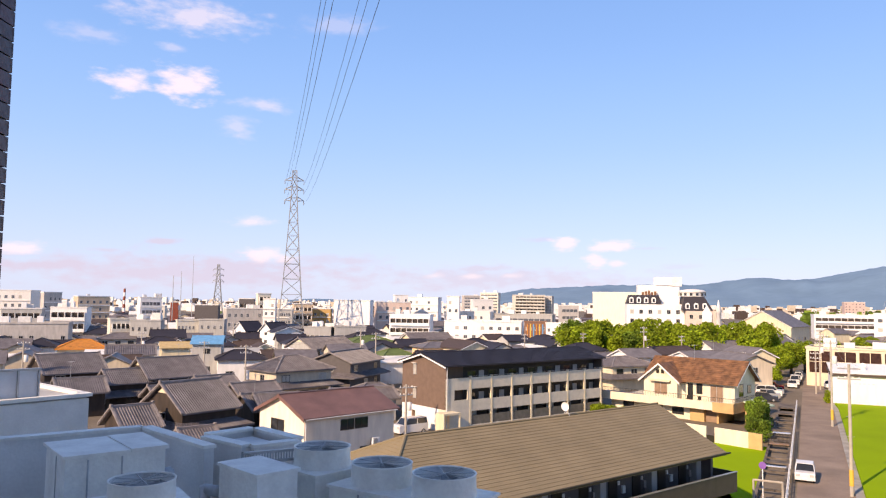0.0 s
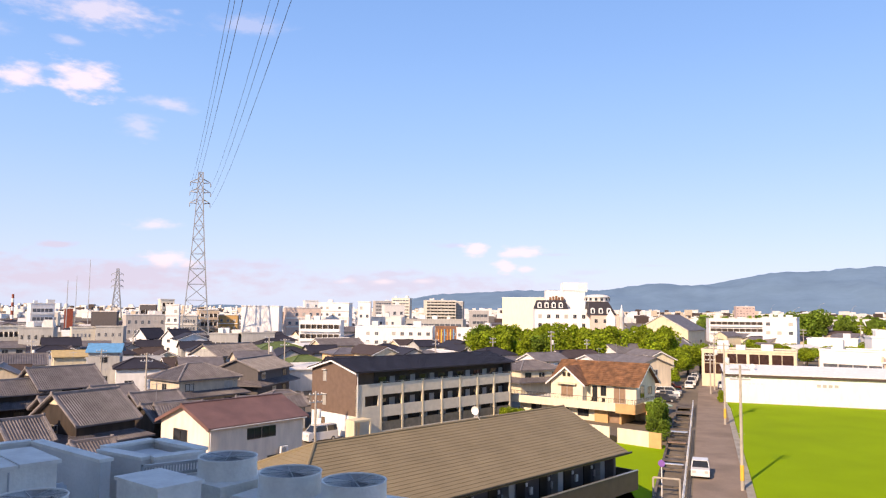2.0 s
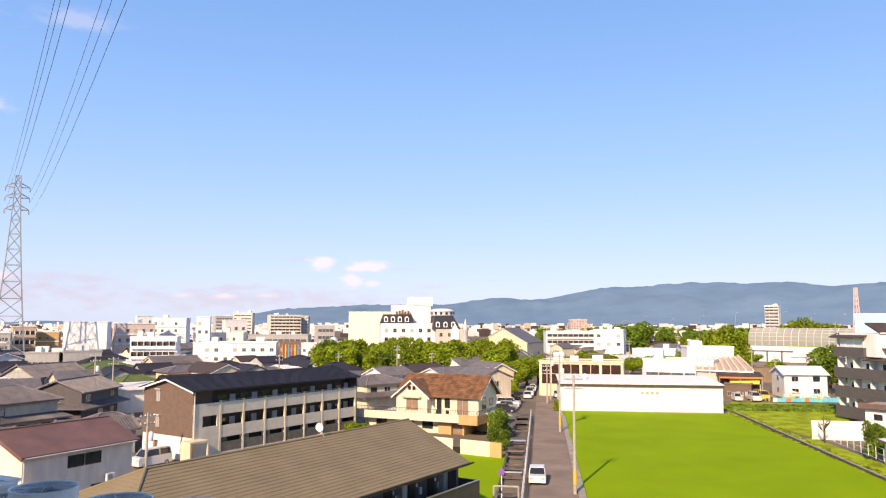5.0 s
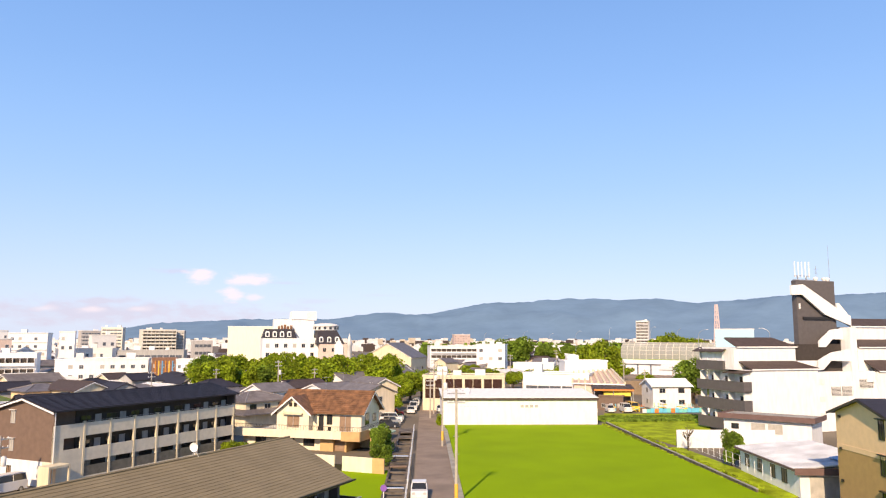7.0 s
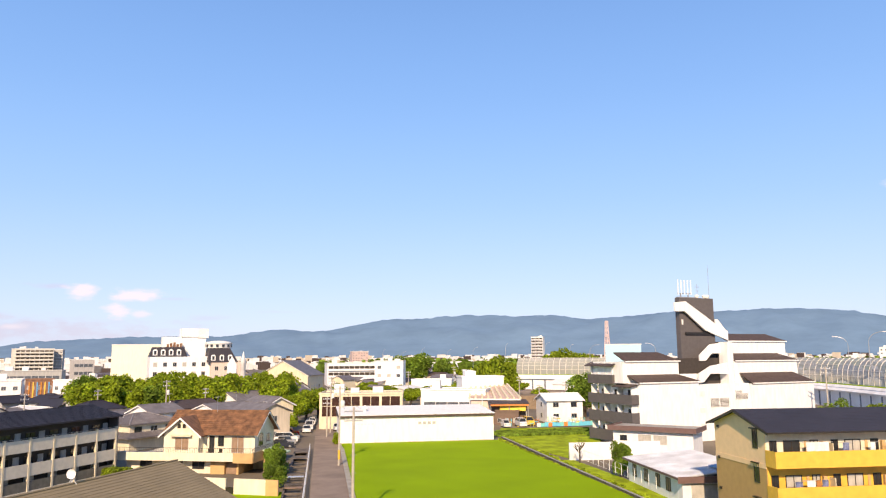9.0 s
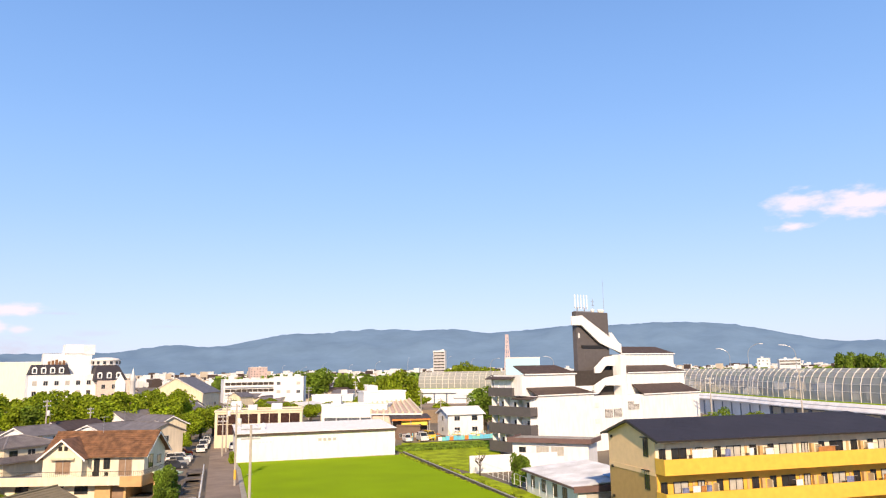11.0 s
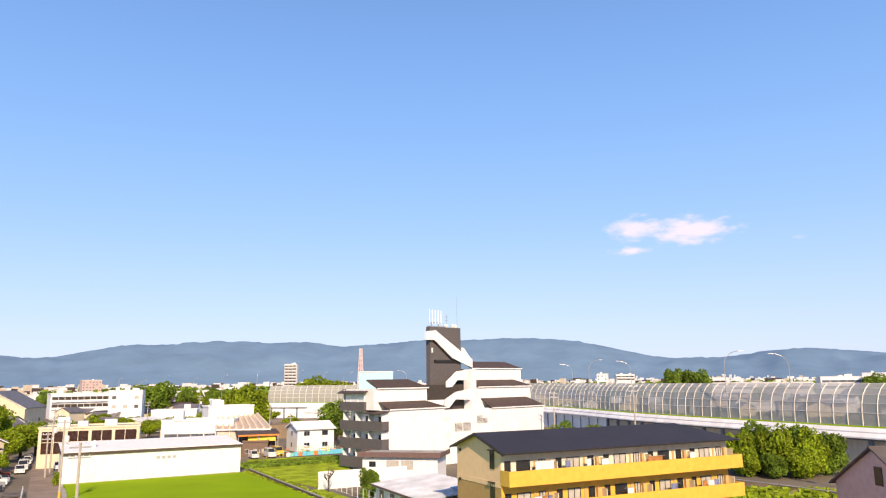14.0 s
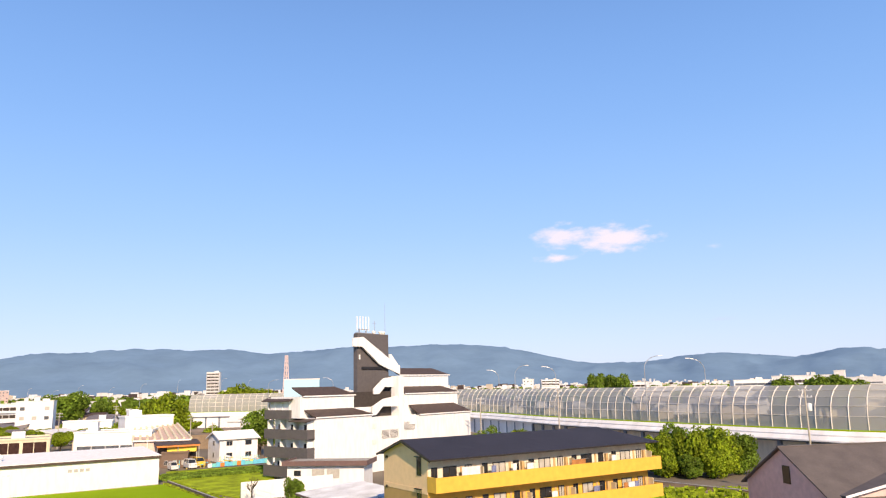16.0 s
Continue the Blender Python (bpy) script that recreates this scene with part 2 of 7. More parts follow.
def hip_ribs(g, P, pitch):
    a, b, c, d = map(Vector, P)
    ax = (b - a).normalized()
    L = (b - a).length
    up = ax.cross(d - a).normalized()
    td, tc = (d - a).dot(ax), (c - a).dot(ax)
    h = ((d - a) - ax * td)
    n = int(L / pitch)
    for i in range(1, n):
        s = i * L / n
        f = min(1.0, s / td if td > 1e-6 else 1.0, (L - s) / (L - tc) if L - tc > 1e-6 else 1.0)
        p = a + ax * s
        q = p + h * f
        r = pitch * 0.3
        vs = []
        for o in (p, q):
            vs += [tuple(o - ax * r), tuple(o - ax * (r * 0.6) + up * (r * 0.9)), tuple(o + ax * (r * 0.6) + up * (r * 0.9)), tuple(o + ax * r)]
        g.add(vs, [(0, 1, 5, 4), (1, 2, 6, 5), (2, 3, 7, 6), (0, 3, 2, 1)])


# ---- materials ----
def mat(name, rgb, rough=0.75, metal=0.0, var=0.12, scale=1.5, bump=0.15, fine=18.0, rgb2=None, per_object=0.0, island=0.0, spec=0.5, streak=0.0):
    """A surface with broad staining, fine grain, relief and, where asked, change from piece to piece."""
    m = bpy.data.materials.new(name)
    m.use_nodes = True
    t = m.node_tree
    p = t.nodes["Principled BSDF"]
    p.inputs["Roughness"].default_value, p.inputs["Metallic"].default_value = rough, metal
    p.inputs["Specular IOR Level"].default_value = spec
    co = t.nodes.new("ShaderNodeTexCoord")
    big = t.nodes.new("ShaderNodeTexNoise")
    big.inputs["Scale"].default_value, big.inputs["Detail"].default_value = scale, 5.0
    small = t.nodes.new("ShaderNodeTexNoise")
    small.inputs["Scale"].default_value, small.inputs["Detail"].default_value = fine, 4.0
    mp = t.nodes.new("ShaderNodeMapping")
    mp.inputs["Scale"].default_value = (1, 1, 0.25 if streak else 1)
    t.links.new(co.outputs["Object"], mp.inputs[0])
    t.links.new(mp.outputs[0], big.inputs["Vector"])
    t.links.new(co.outputs["Object"], small.inputs["Vector"])
    c1 = t.nodes.new("ShaderNodeMix")
    c1.data_type = "RGBA"
    dark = rgb2 if rgb2 else tuple(max(0.0, v * (1 - 2.2 * var)) for v in rgb)
    light = tuple(min(0.9, v * (1 + 0.6 * var)) for v in rgb)
    ramp = t.nodes.new("ShaderNodeMapRange")
    ramp.inputs[1].default_value, ramp.inputs[2].default_value = 0.32, 0.68
    t.links.new(big.outputs["Fac"], ramp.inputs[0])
    t.links.new(ramp.outputs[0], c1.inputs[0])
    c1.inputs[6].default_value, c1.inputs[7].default_value = (*dark, 1), (*light, 1)
    c2 = t.nodes.new("ShaderNodeMix")
    c2.data_type, c2.blend_type = "RGBA", "MULTIPLY"
    c2.inputs[0].default_value = min(1.0, 3 * var)
    t.links.new(c1.outputs[2], c2.inputs[6])
    grey = t.nodes.new("ShaderNodeMapRange")
    grey.inputs[1].default_value, grey.inputs[2].default_value, grey.inputs[3].default_value, grey.inputs[4].default_value = 0.3, 0.7, 0.72, 1.12
    t.links.new(small.outputs["Fac"], grey.inputs[0])
    t.links.new(grey.outputs[0], c2.inputs[7])
    out = c2.outputs[2]
    if per_object or island:
        hv = t.nodes.new("ShaderNodeHueSaturation")
        vr = t.nodes.new("ShaderNodeMapRange")
        src = t.nodes.new("ShaderNodeObjectInfo").outputs["Random"] if per_object else t.nodes.new("ShaderNodeNewGeometry").outputs["Random Per Island"]
        k = per_object or island
        vr.inputs[3].default_value, vr.inputs[4].default_value = 1 - k, 1 + k
        t.links.new(src, vr.inputs[0])
        t.links.new(vr.outputs[0], hv.inputs["Value"])
        t.links.new(out, hv.inputs["Color"])
        out = hv.outputs[0]
    t.links.new(out, p.inputs["Base Color"])
    if bump:
        b = t.nodes.new("ShaderNodeBump")
        b.inputs["Strength"].default_value, b.inputs["Distance"].default_value = bump, 0.05
        t.links.new(small.outputs["Fac"], b.inputs["Height"])
        t.links.new(b.outputs[0], p.inputs["Normal"])
    return m


WHITE = mat("white_render", (0.82, 0.82, 0.81), 0.8, var=0.05, streak=1)
CREAM = mat("cream_render", (0.72, 0.64, 0.46), 0.8, var=0.07, streak=1)
PANEL = mat("cream_balcony_panel", (0.70, 0.645, 0.52), 0.6, var=0.05)
BROWN = mat("brown_siding", (0.17, 0.115, 0.085), 0.7, var=0.08)
TAN = mat("tan_render", (0.88, 0.62, 0.36), 0.8, var=0.03, bump=0)
OCHRE = mat("ochre_render", (0.50, 0.32, 0.12), 0.8, var=0.04, bump=0)
YELLOW = mat("yellow_balcony_paint", (0.78, 0.46, 0.06), 0.6, var=0.05)
GREY = mat("grey_render", (0.42, 0.42, 0.41), 0.8, var=0.08, streak=1)
LGREY = mat("light_grey_paint", (0.75, 0.74, 0.71), 0.55, var=0.06)
BEIGE = mat("beige_render", (0.60, 0.52, 0.40), 0.8, var=0.08, streak=1)
CHARCOAL = mat("charcoal_render", (0.105, 0.095, 0.096), 0.75, var=0.06)
# Near-black for the shade in openings and recesses, and for the pier's joints.
DARK = mat("shade_and_joint_black", (0.018, 0.017, 0.018), 0.6, var=0.1)
KAWARA = mat("grey_clay_tile", (0.165, 0.152, 0.160), 0.55, var=0.16, scale=0.8, fine=9, island=0.12)
KAWARA_CAP = mat("pale_ridge_tile", (0.27, 0.245, 0.24), 0.65, var=0.15)
SLATE = mat("dark_slate_sheet", (0.036, 0.034, 0.046), 0.62, var=0.1, scale=0.4, spec=0.3)
OLIVE = mat("olive_roof_sheet", (0.25, 0.205, 0.125), 0.7, var=0.06, scale=0.5, fine=7, spec=0.3)
REDROOF = mat("faded_red_roof_sheet", (0.19, 0.105, 0.09), 0.6, var=0.12, scale=0.5)
RUST = mat("mottled_brown_tile", (0.25, 0.125, 0.06), 0.7, var=0.25, scale=1.2, fine=5)
ORANGE = mat("orange_roof_tile", (0.55, 0.22, 0.03), 0.65, var=0.12)
GREENROOF = mat("mossy_green_roof", (0.12, 0.17, 0.045), 0.75, var=0.15)
BROWNROOF = mat("brown_sheet_roof", (0.075, 0.052, 0.043), 0.7, var=0.12)
BLUEROOF = mat("blue_sheet_roof", (0.13, 0.34, 0.60), 0.5, var=0.08)
GLASS = mat("window_glass", (0.030, 0.034, 0.040), 0.06, var=0.1, bump=0.0, spec=0.8)
CURTAIN = mat("curtained_pane", (0.50, 0.48, 0.43), 0.3, var=0.1, bump=0.0)
BLIND = mat("brown_shutter", (0.30, 0.20, 0.13), 0.6, var=0.1)
ALU = mat("window_frame_aluminium", (0.55, 0.54, 0.52), 0.4, 0.5, var=0.05, bump=0.0)
BRONZE = mat("window_frame_bronze", (0.045, 0.038, 0.032), 0.4, 0.4, var=0.05, bump=0.0)
ASPHALT = mat("worn_asphalt", (0.29, 0.23, 0.185), 0.9, var=0.12, scale=0.25, fine=6, spec=0.2)
CONCRETE = mat("weathered_concrete", (0.38, 0.36, 0.33), 0.85, var=0.15, scale=0.6, streak=1)
SOIL = mat("dry_ground", (0.20, 0.165, 0.12), 0.95, var=0.2, scale=0.05, fine=2)
RICE = mat("rice_field_green", (0.235, 0.365, 0.002), 0.9, var=0.045, scale=0.12, fine=5, bump=0.4, spec=0.05)
WEEDS = mat("rough_grass", (0.36, 0.46, 0.015), 0.9, var=0.22, scale=0.35, fine=3, bump=0.5, spec=0.1)
CANALSTONE = mat("stained_canal_concrete", (0.17, 0.14, 0.11), 0.85, var=0.3, scale=0.8, streak=1)
DIRT = mat("bare_brown_earth", (0.30, 0.225, 0.15), 0.95, var=0.2, scale=0.15, fine=3)
STEEL = mat("galvanised_steel", (0.46, 0.47, 0.48), 0.45, 0.6, var=0.08)
POLE = mat("pole_concrete", (0.46, 0.42, 0.36), 0.8, var=0.1)
PAINT = mat("painted_plant_casing", (0.88, 0.85, 0.78), 0.5, var=0.07, scale=3)
TIN = mat("bright_tin_sheet", (0.70, 0.73, 0.78), 0.35, 0.35, var=0.12, scale=0.4)
BARK = mat("tree_bark", (0.10, 0.075, 0.05), 0.9, var=0.2)
LEAF = mat("tree_leaves", (0.33, 0.44, 0.02), 0.7, var=0.25, scale=0.6, island=0.45, spec=0.25, bump=0)
LEAF_DARK = mat("dark_tree_leaves", (0.20, 0.31, 0.03), 0.7, var=0.25, scale=0.6, island=0.45, spec=0.25, bump=0)
for lm in (LEAF, LEAF_DARK):
    lt = lm.node_tree
    lp = lt.nodes["Principled BSDF"]
    thin, both = lt.nodes.new("ShaderNodeBsdfTranslucent"), lt.nodes.new("ShaderNodeMixShader")
    lt.links.new(lp.inputs["Base Color"].links[0].from_socket, thin.inputs["Color"])
    both.inputs[0].default_value = 0.35
    lt.links.new(lp.outputs[0], both.inputs[1])
    lt.links.new(thin.outputs[0], both.inputs[2])
    lt.links.new(both.outputs[0], lt.nodes["Material Output"].inputs["Surface"])
TIMBER = mat("dark_weathered_timber", (0.045, 0.032, 0.024), 0.75, var=0.2, streak=1)
# Lighter base colour carries the haze and sky reflection of distant panes.
SKYGLASS = mat("glass_with_painted_sky", (0.13, 0.145, 0.17), 0.15, var=0.2, bump=0.0, spec=0.8)
WIRE = mat("black_cable", (0.03, 0.03, 0.03), 0.6, var=0.05, bump=0)

# ---- ground, roads, fields, mountains ----
RD = radians(26.4)
RX, RY = math.sin(RD), math.cos(RD)


def along_road(s, o):
    """A place s metres along the lane from the eye's foot and o metres to the right of its left kerb."""
    return (2.2 + s * RX + o * RY, 7.0 + s * RY - o * RX)


g = G()
g.prism([(-4500, -600), (4500, -600), (4500, 4500), (-4500, 4500)], -1.2, -0.02)
solid("ground", g, SOIL, "bare dry ground between houses and lots", "ground", "structure")


def strip(name, o0, o1, s0, s1, z0, z1, m, label, cat, kind="structure"):
    p = [along_road(s0, o0), along_road(s0, o1), along_road(s1, o1), along_road(s1, o0)]
    return solid(name, G().prism(p, z0, z1), m, label, cat, kind)


strip("road", 0.0, 4.6, 20, 330, -0.5, 0.02, ASPHALT, "worn grey asphalt lane beside a rice field", "road")
strip("kerb", 4.6, 5.3, 20, 150, -0.5, 0.14, CONCRETE, "low concrete kerb along the lane", "kerb")
# rice field
solid("rice_field", G().prism([along_road(30, 5.3), (58, 30), (66.6, 54.5), (92.0, 110.6), (65.6, 123.6), along_road(127, 5.3)], -0.4, 0.45), RICE, "bright green rice field in full growth", "rice field", "stuff")
solid("lawn", G().prism([along_road(44, -3.3), along_road(87, -3.3), (30.5, 91.0), (22, 80), (16.5, 66), (23.5, 57)], -0.4, 0.1), RICE, "bright green lawn behind the flats", "lawn", "stuff")
solid("grass_strip", G().prism([(94.3, 111.5), (86.5, 86.0), (101, 93), (129, 117.5), (109, 130)], -0.4, 0.12), WEEDS, "rough grass and vegetable plot", "grass", "stuff")


# heights of the summits, one for every three degrees of the horizon
SUMMITS = [24, 8, 2, 0, 4, 60, 66, 76, 79, 82, 73, 129, 83, 129, 151, 141, 170, 143, 171, 125, 153, 164, 157, 163, 161, 152, 114, 76, 80, 79, 117, 97, 65, 131, 66, 150, 90, 90]


def ridge_height(az):
    return sum(a * math.exp(-((az + 10 - 3 * i) / 2.9) ** 2) * 0.897 for i, a in enumerate(SUMMITS))


vs, fs = [], []
NA, NR = 420, 14
for i in range(NA):
    az = -45 + 160 * i / (NA - 1)
    top = ridge_height(az)
    for j in range(NR):
        f = j / (NR - 1)
        D = 3000 + 1300 * f
        z = top * (math.sin(f * math.pi / 2) ** 1.3)
        q = Vector((az * 0.35, f * 3.5, 0.3))
        z += (noise.fractal(q * 1.2, 1.2, 2.1, 4) * 26 * math.sin(f * math.pi) + noise.fractal(q * 6, 0.9, 2.1, 4) * 7.0 * f) * min(1, top / 120)
        vs.append((D * math.sin(radians(az)), D * math.cos(radians(az)), max(z, -1.0) if f > 0 else -3.0))
for i in range(NA - 1):
    for j in range(NR - 1):
        a = i * NR + j
        fs.append((a, a + NR, a + NR + 1, a + 1))
# Distance haze is put into the forest's base colour as blue.
MOUNTAIN = mat("forest_with_haze_colour", (0.163, 0.260, 0.380), 1.0, var=0.05, scale=0.006, fine=0.03, bump=0, spec=0.0)
solid("mountain_range", G().add(vs, fs), MOUNTAIN, "forested mountain range beyond the town, coloured with blue haze", "mountain", "structure", smooth=True)

# ---- the building we look out from ----
own = thing("wall_own_building", "tall building whose wall shades the lower roof", "wall", kind="structure")
part("wall", G().box(-36, 2.5, -14, -1.2, 0, 27.5), BEIGE, own)
PIER = mat("dark_glazed_tile", (0.085, 0.03, 0.035), 0.35, var=0.15, per_object=0.25)
pier = thing("wall_pier", "pier faced with dark maroon glazed tiles", "wall", -1.748, 2.9, 0, kind="structure")
part("core", G().box(-0.9, -0.012, -0.7, -0.012, 0, 27.5), DARK, pier)
tile = G().box(0, 0.095, 0, 0.012, 0, 0.058).mesh("tile", PIER)
side_tile = G().box(-0.012, 0.0, -0.095, 0, 0, 0.058).mesh("tile", PIER)
for k in range(34):
    z = 16.4 + k * 0.064
    for j in range(3):
        o = new("tile", tile)
        o.parent, o.location = pier, (-0.1 - 0.1 * j + 0.005, -0.012, z)
        if j < 2:
            o = new("tile", side_tile)
            o.parent, o.location = pier, (0.0, -0.005 - 0.1 * j, z)
solid("roof_deck", G().box(-15, 3.2, -1.2, 14.0, 0, 12.72), LGREY, "flat concrete roof deck with plant machines", "roof", "structure")


def parapet(points, top, th=0.16):
    t = thing("parapet", "low painted roof parapet with metal coping", "parapet", kind="structure")
    for (ax, ay), (bx, by) in zip(points, points[1:]):
        d = Vector((bx - ax, by - ay))
        w = thing("wall", "", "", ax, ay, 0, math.degrees(math.atan2(d.x, d.y)))
        w.parent = t
        L = d.length
        part("panel", G().box(0, L, 0, th, 12.72, top - 0.05), LGREY, w)
        part("coping", G().box(-0.02, L + 0.02, -0.03, th + 0.03, top - 0.05, top), PAINT, w)


parapet([(-12.8, 7.95), (-5.35, 13.35), (-3.7, 11.7)], 14.1)
parapet([(-3.93, 12.74), (-3.36, 13.38), (-2.46, 12.48)], 14.1)
solid("stair_head", G().prism([(-2.62, 12.48), (-3.35, 13.2), (-3.75, 12.75), (-3.07, 12.2)], 12.72, 13.98), LGREY, "small flat roof of a stair head", "roof", "structure")
parapet([(-2.46, 12.48), (-3.07, 12.05), (-3.93, 12.74)], 14.08)


def fan_unit(x, y, top, r, L, W, az, fans, label, badge=False, n=0):
    """A rooftop cooling machine: casing with panel joints and round fan cowls with guards."""
    t = thing("cooling_unit", label, "cooling unit", x, y, 12.72, az, "rooftop cooling units")
    h = top - 12.72
    part("casing", G().box(0, L, 0, W, 0.12, h), PAINT, t)
    part("lid", G().box(-0.03, L + 0.03, -0.03, W + 0.03, h, h + 0.035), PAINT, t)
    part("plinth", G().box(0.05, L - 0.05, 0.05, W - 0.05, 0, 0.12), CONCRETE, t)
    seams = max(1, int(L / 0.55))
    for i in range(1, seams + 1):
        part("panel_joint", G().box(i * L / (seams + 1) - 0.012, i * L / (seams + 1) + 0.012, -0.012, 0.0, 0.15, h - 0.03), STEEL, t)
    for i in range(fans):
        cx = L * (i + 0.5) / fans
        c = part("fan_cowl", G().lathe([(r * 1.02, h + 0.03), (r, h + 0.08), (r * 0.985, h + 0.30), (r * 1.01, h + 0.32), (r * 0.95, h + 0.32), (r * 0.93, h + 0.05)], 36, cx, W / 2), PAINT, t, smooth=True)
        k = G()
        for ring in range(1, 12):
            q = r * 0.95 * ring / 11
            n2 = 28
            for s in range(n2):
                a0, a1 = 2 * math.pi * s / n2, 2 * math.pi * (s + 1) / n2
                k.rod((cx + q * math.cos(a0), W / 2 + q * math.sin(a0), h + 0.30), (cx + q * math.cos(a1), W / 2 + q * math.sin(a1), h + 0.30), 0.0035, n=3)
        for s in range(8):
            a0 = math.pi * s / 4
            k.rod((cx, W / 2, h + 0.305), (cx + r * 0.95 * math.cos(a0), W / 2 + r * 0.95 * math.sin(a0), h + 0.305), 0.005, n=4)
        part("fan_guard", k, STEEL, c)
        for s in range(4):
            a0 = math.pi * s / 2 + 0.4
            b = G()
            ca, sa = math.cos(a0), math.sin(a0)
            b.slab([(cx + 0.06 * ca, W / 2 + 0.06 * sa, h + 0.2), (cx + r * 0.85 * ca + 0.12 * sa, W / 2 + r * 0.85 * sa - 0.12 * ca, h + 0.18),
                    (cx + r * 0.88 * ca - 0.12 * sa, W / 2 + r * 0.88 * sa + 0.12 * ca, h + 0.23), (cx + 0.05 * ca - 0.05 * sa, W / 2 + 0.05 * sa + 0.05 * ca, h + 0.22)], 0.01)
            part("fan_blade", b, CHARCOAL, c)
        part("fan_floor", G().lathe([(r * 0.93, h + 0.06), (0.001, h + 0.06)], 24, cx, W / 2), CHARCOAL, c)
    if badge:
        part("badge", G().lathe([(0.05, 0), (0.05, 0.01), (0.001, 0.012)], 16), BLUEROOF, t, "round blue badge").matrix_basis = pose(L * 0.5, -0.002, h * 0.72, 90, 0, 0)
    return t


def cubicle():
    t = thing("switchgear_cabinet", "pale grey painted metal plant cabinet with seamed lid", "cabinet", -4.97, 9.9, 12.72, 51)
    h = 1.53
    part("body", G().box(0, 1.31, 0, 1.17, 0, h), PAINT, t)
    part("lid", G().box(-0.04, 0.82, -0.04, 1.21, h, h + 0.04), PAINT, t)
    part("lid", G().box(0.835, 1.35, -0.04, 1.21, h, h + 0.05), PAINT, t)
    for x in (0.28, 0.72):
        part("door_joint", G().box(x - 0.01, x + 0.01, -0.01, 0, 0.05, h - 0.04), STEEL, t)
    part("door_joint", G().box(-0.01, 0, 0.5, 0.52, 0.05, h - 0.04), STEEL, t)
    part("pipe", G().rod((1.31, 0.3, 1.1), (1.5, 0.3, 1.1), 0.09, n=12).rod((1.48, 0.3, 1.15), (1.48, 0.3, 0.2), 0.07, n=12), STEEL, t, smooth=True)


cubicle()
fan_unit(-3.69, 8.16, 13.94, 0.385, 1.05, 1.05, 57, 1, "grey cooling unit with one round fan cowl")
fan_unit(-2.49, 11.25, 13.89, 0.425, 1.0, 1.0, 133, 1, "grey cooling unit with round blue badge and fan cowl", badge=True)
fan_unit(-1.53, 10.35, 13.83, 0.43, 2.1, 1.0, 124, 2, "long grey cooling unit with two fan cowls in a row")
t = thing("plant_cabinet", "pale grey metal box with a sloping lid", "cabinet", -2.38, 9.75, 12.72, 45)
part("body", G().box(0, 0.62, 0, 1.0, 0, 1.36), PAINT, t)
part("lid", G().box(-0.03, 0.65, -0.03, 1.03, 1.36, 1.4), PAINT, t)
part("duct", G().rod((0.1, 1.15, 0.95), (0.0, 1.42, 0.95), 0.08, n=12).rod((0.0, 1.40, 1.0), (0.0, 1.40, 0.1), 0.08, n=12), STEEL, t, smooth=True)
t = thing("louvre_screen", "low grey louvred screen beside the machines", "screen", -2.95, 11.1, 12.72, 62)
part("frame", G().box(0, 1.25, 0, 0.05, 1.22, 1.26).box(0, 1.25, 0, 0.05, 1.36, 1.40).box(0, 0.03, 0, 0.05, 0, 1.4).box(1.22, 1.25, 0, 0.05, 0, 1.4), STEEL, t)
bar = G().box(0, 0.012, 0.01, 0.04, 1.26, 1.36).mesh("slat", STEEL)
for i in range(28):
    o = new("slat", bar)
    o.parent, o.location = t, (0.05 + i * 0.042, 0, 0)


def frosted_annex():
    """The neighbouring roof with its frosted screen, partly in our building's shade."""
    t = thing("annex_building", "neighbouring grey annex with frosted screen on its flat roof", "building", -15.29, 13.01, 0, 40)
    part("wall", G().box(0, 9, 0.0, 7, 0, 13.75), GREY, t)
    part("cladding", G().box(0, 9.04, -0.05, 0.0, 11.0, 13.7), LGREY, t)
    part("coping", G().box(0, 9.1, -0.12, 0.1, 13.75, 13.84).box(8.9, 9.1, 0.1, 7, 13.75, 13.84), PAINT, t)
    FROST = mat("frosted_panel", (0.62, 0.66, 0.70), 0.35, var=0.05, bump=0.02)
    sc = part("screen", G().box(0, 7.9, 0.32, 0.36, 13.76, 14.5), FROST, t)
    for i in range(16):
        part("post", G().box(0.36 + i * 0.5, 0.40 + i * 0.5, 0.26, 0.32, 13.75, 14.52), STEEL, sc)
    part("rail", G().box(0, 7.92, 0.26, 0.4, 14.5, 14.55), STEEL, sc)


frosted_annex()


def outdoor_unit(parent_pose, label="white outdoor air conditioner unit with round grille", z=0.0):
    t = tagged(new("air_conditioner"), label, "air conditioner", "outdoor units")
    t.matrix_basis = parent_pose
    part("case", AC_CASE, None, t)
    part("grille", AC_GRILLE, None, t)
    part("stand", AC_STAND, None, t)
    return t


AC_CASE = G().box(0, 0.85, 0, 0.3, 0.08, 0.75).mesh("case", WHITE)
AC_GRILLE = G().lathe([(0.26, 0.0), (0.27, 0.02), (0.2, 0.025), (0.14, 0.01), (0.06, 0.025), (0.001, 0.025)], 20)
AC_GRILLE.v = [(0.32 + x, -z, 0.42 + y) for x, y, z in AC_GRILLE.v]
AC_GRILLE = AC_GRILLE.mesh("grille", STEEL)
AC_STAND = G().box(0.05, 0.15, 0, 0.3, 0, 0.08).box(0.7, 0.8, 0, 0.3, 0, 0.08).mesh("stand", CONCRETE)


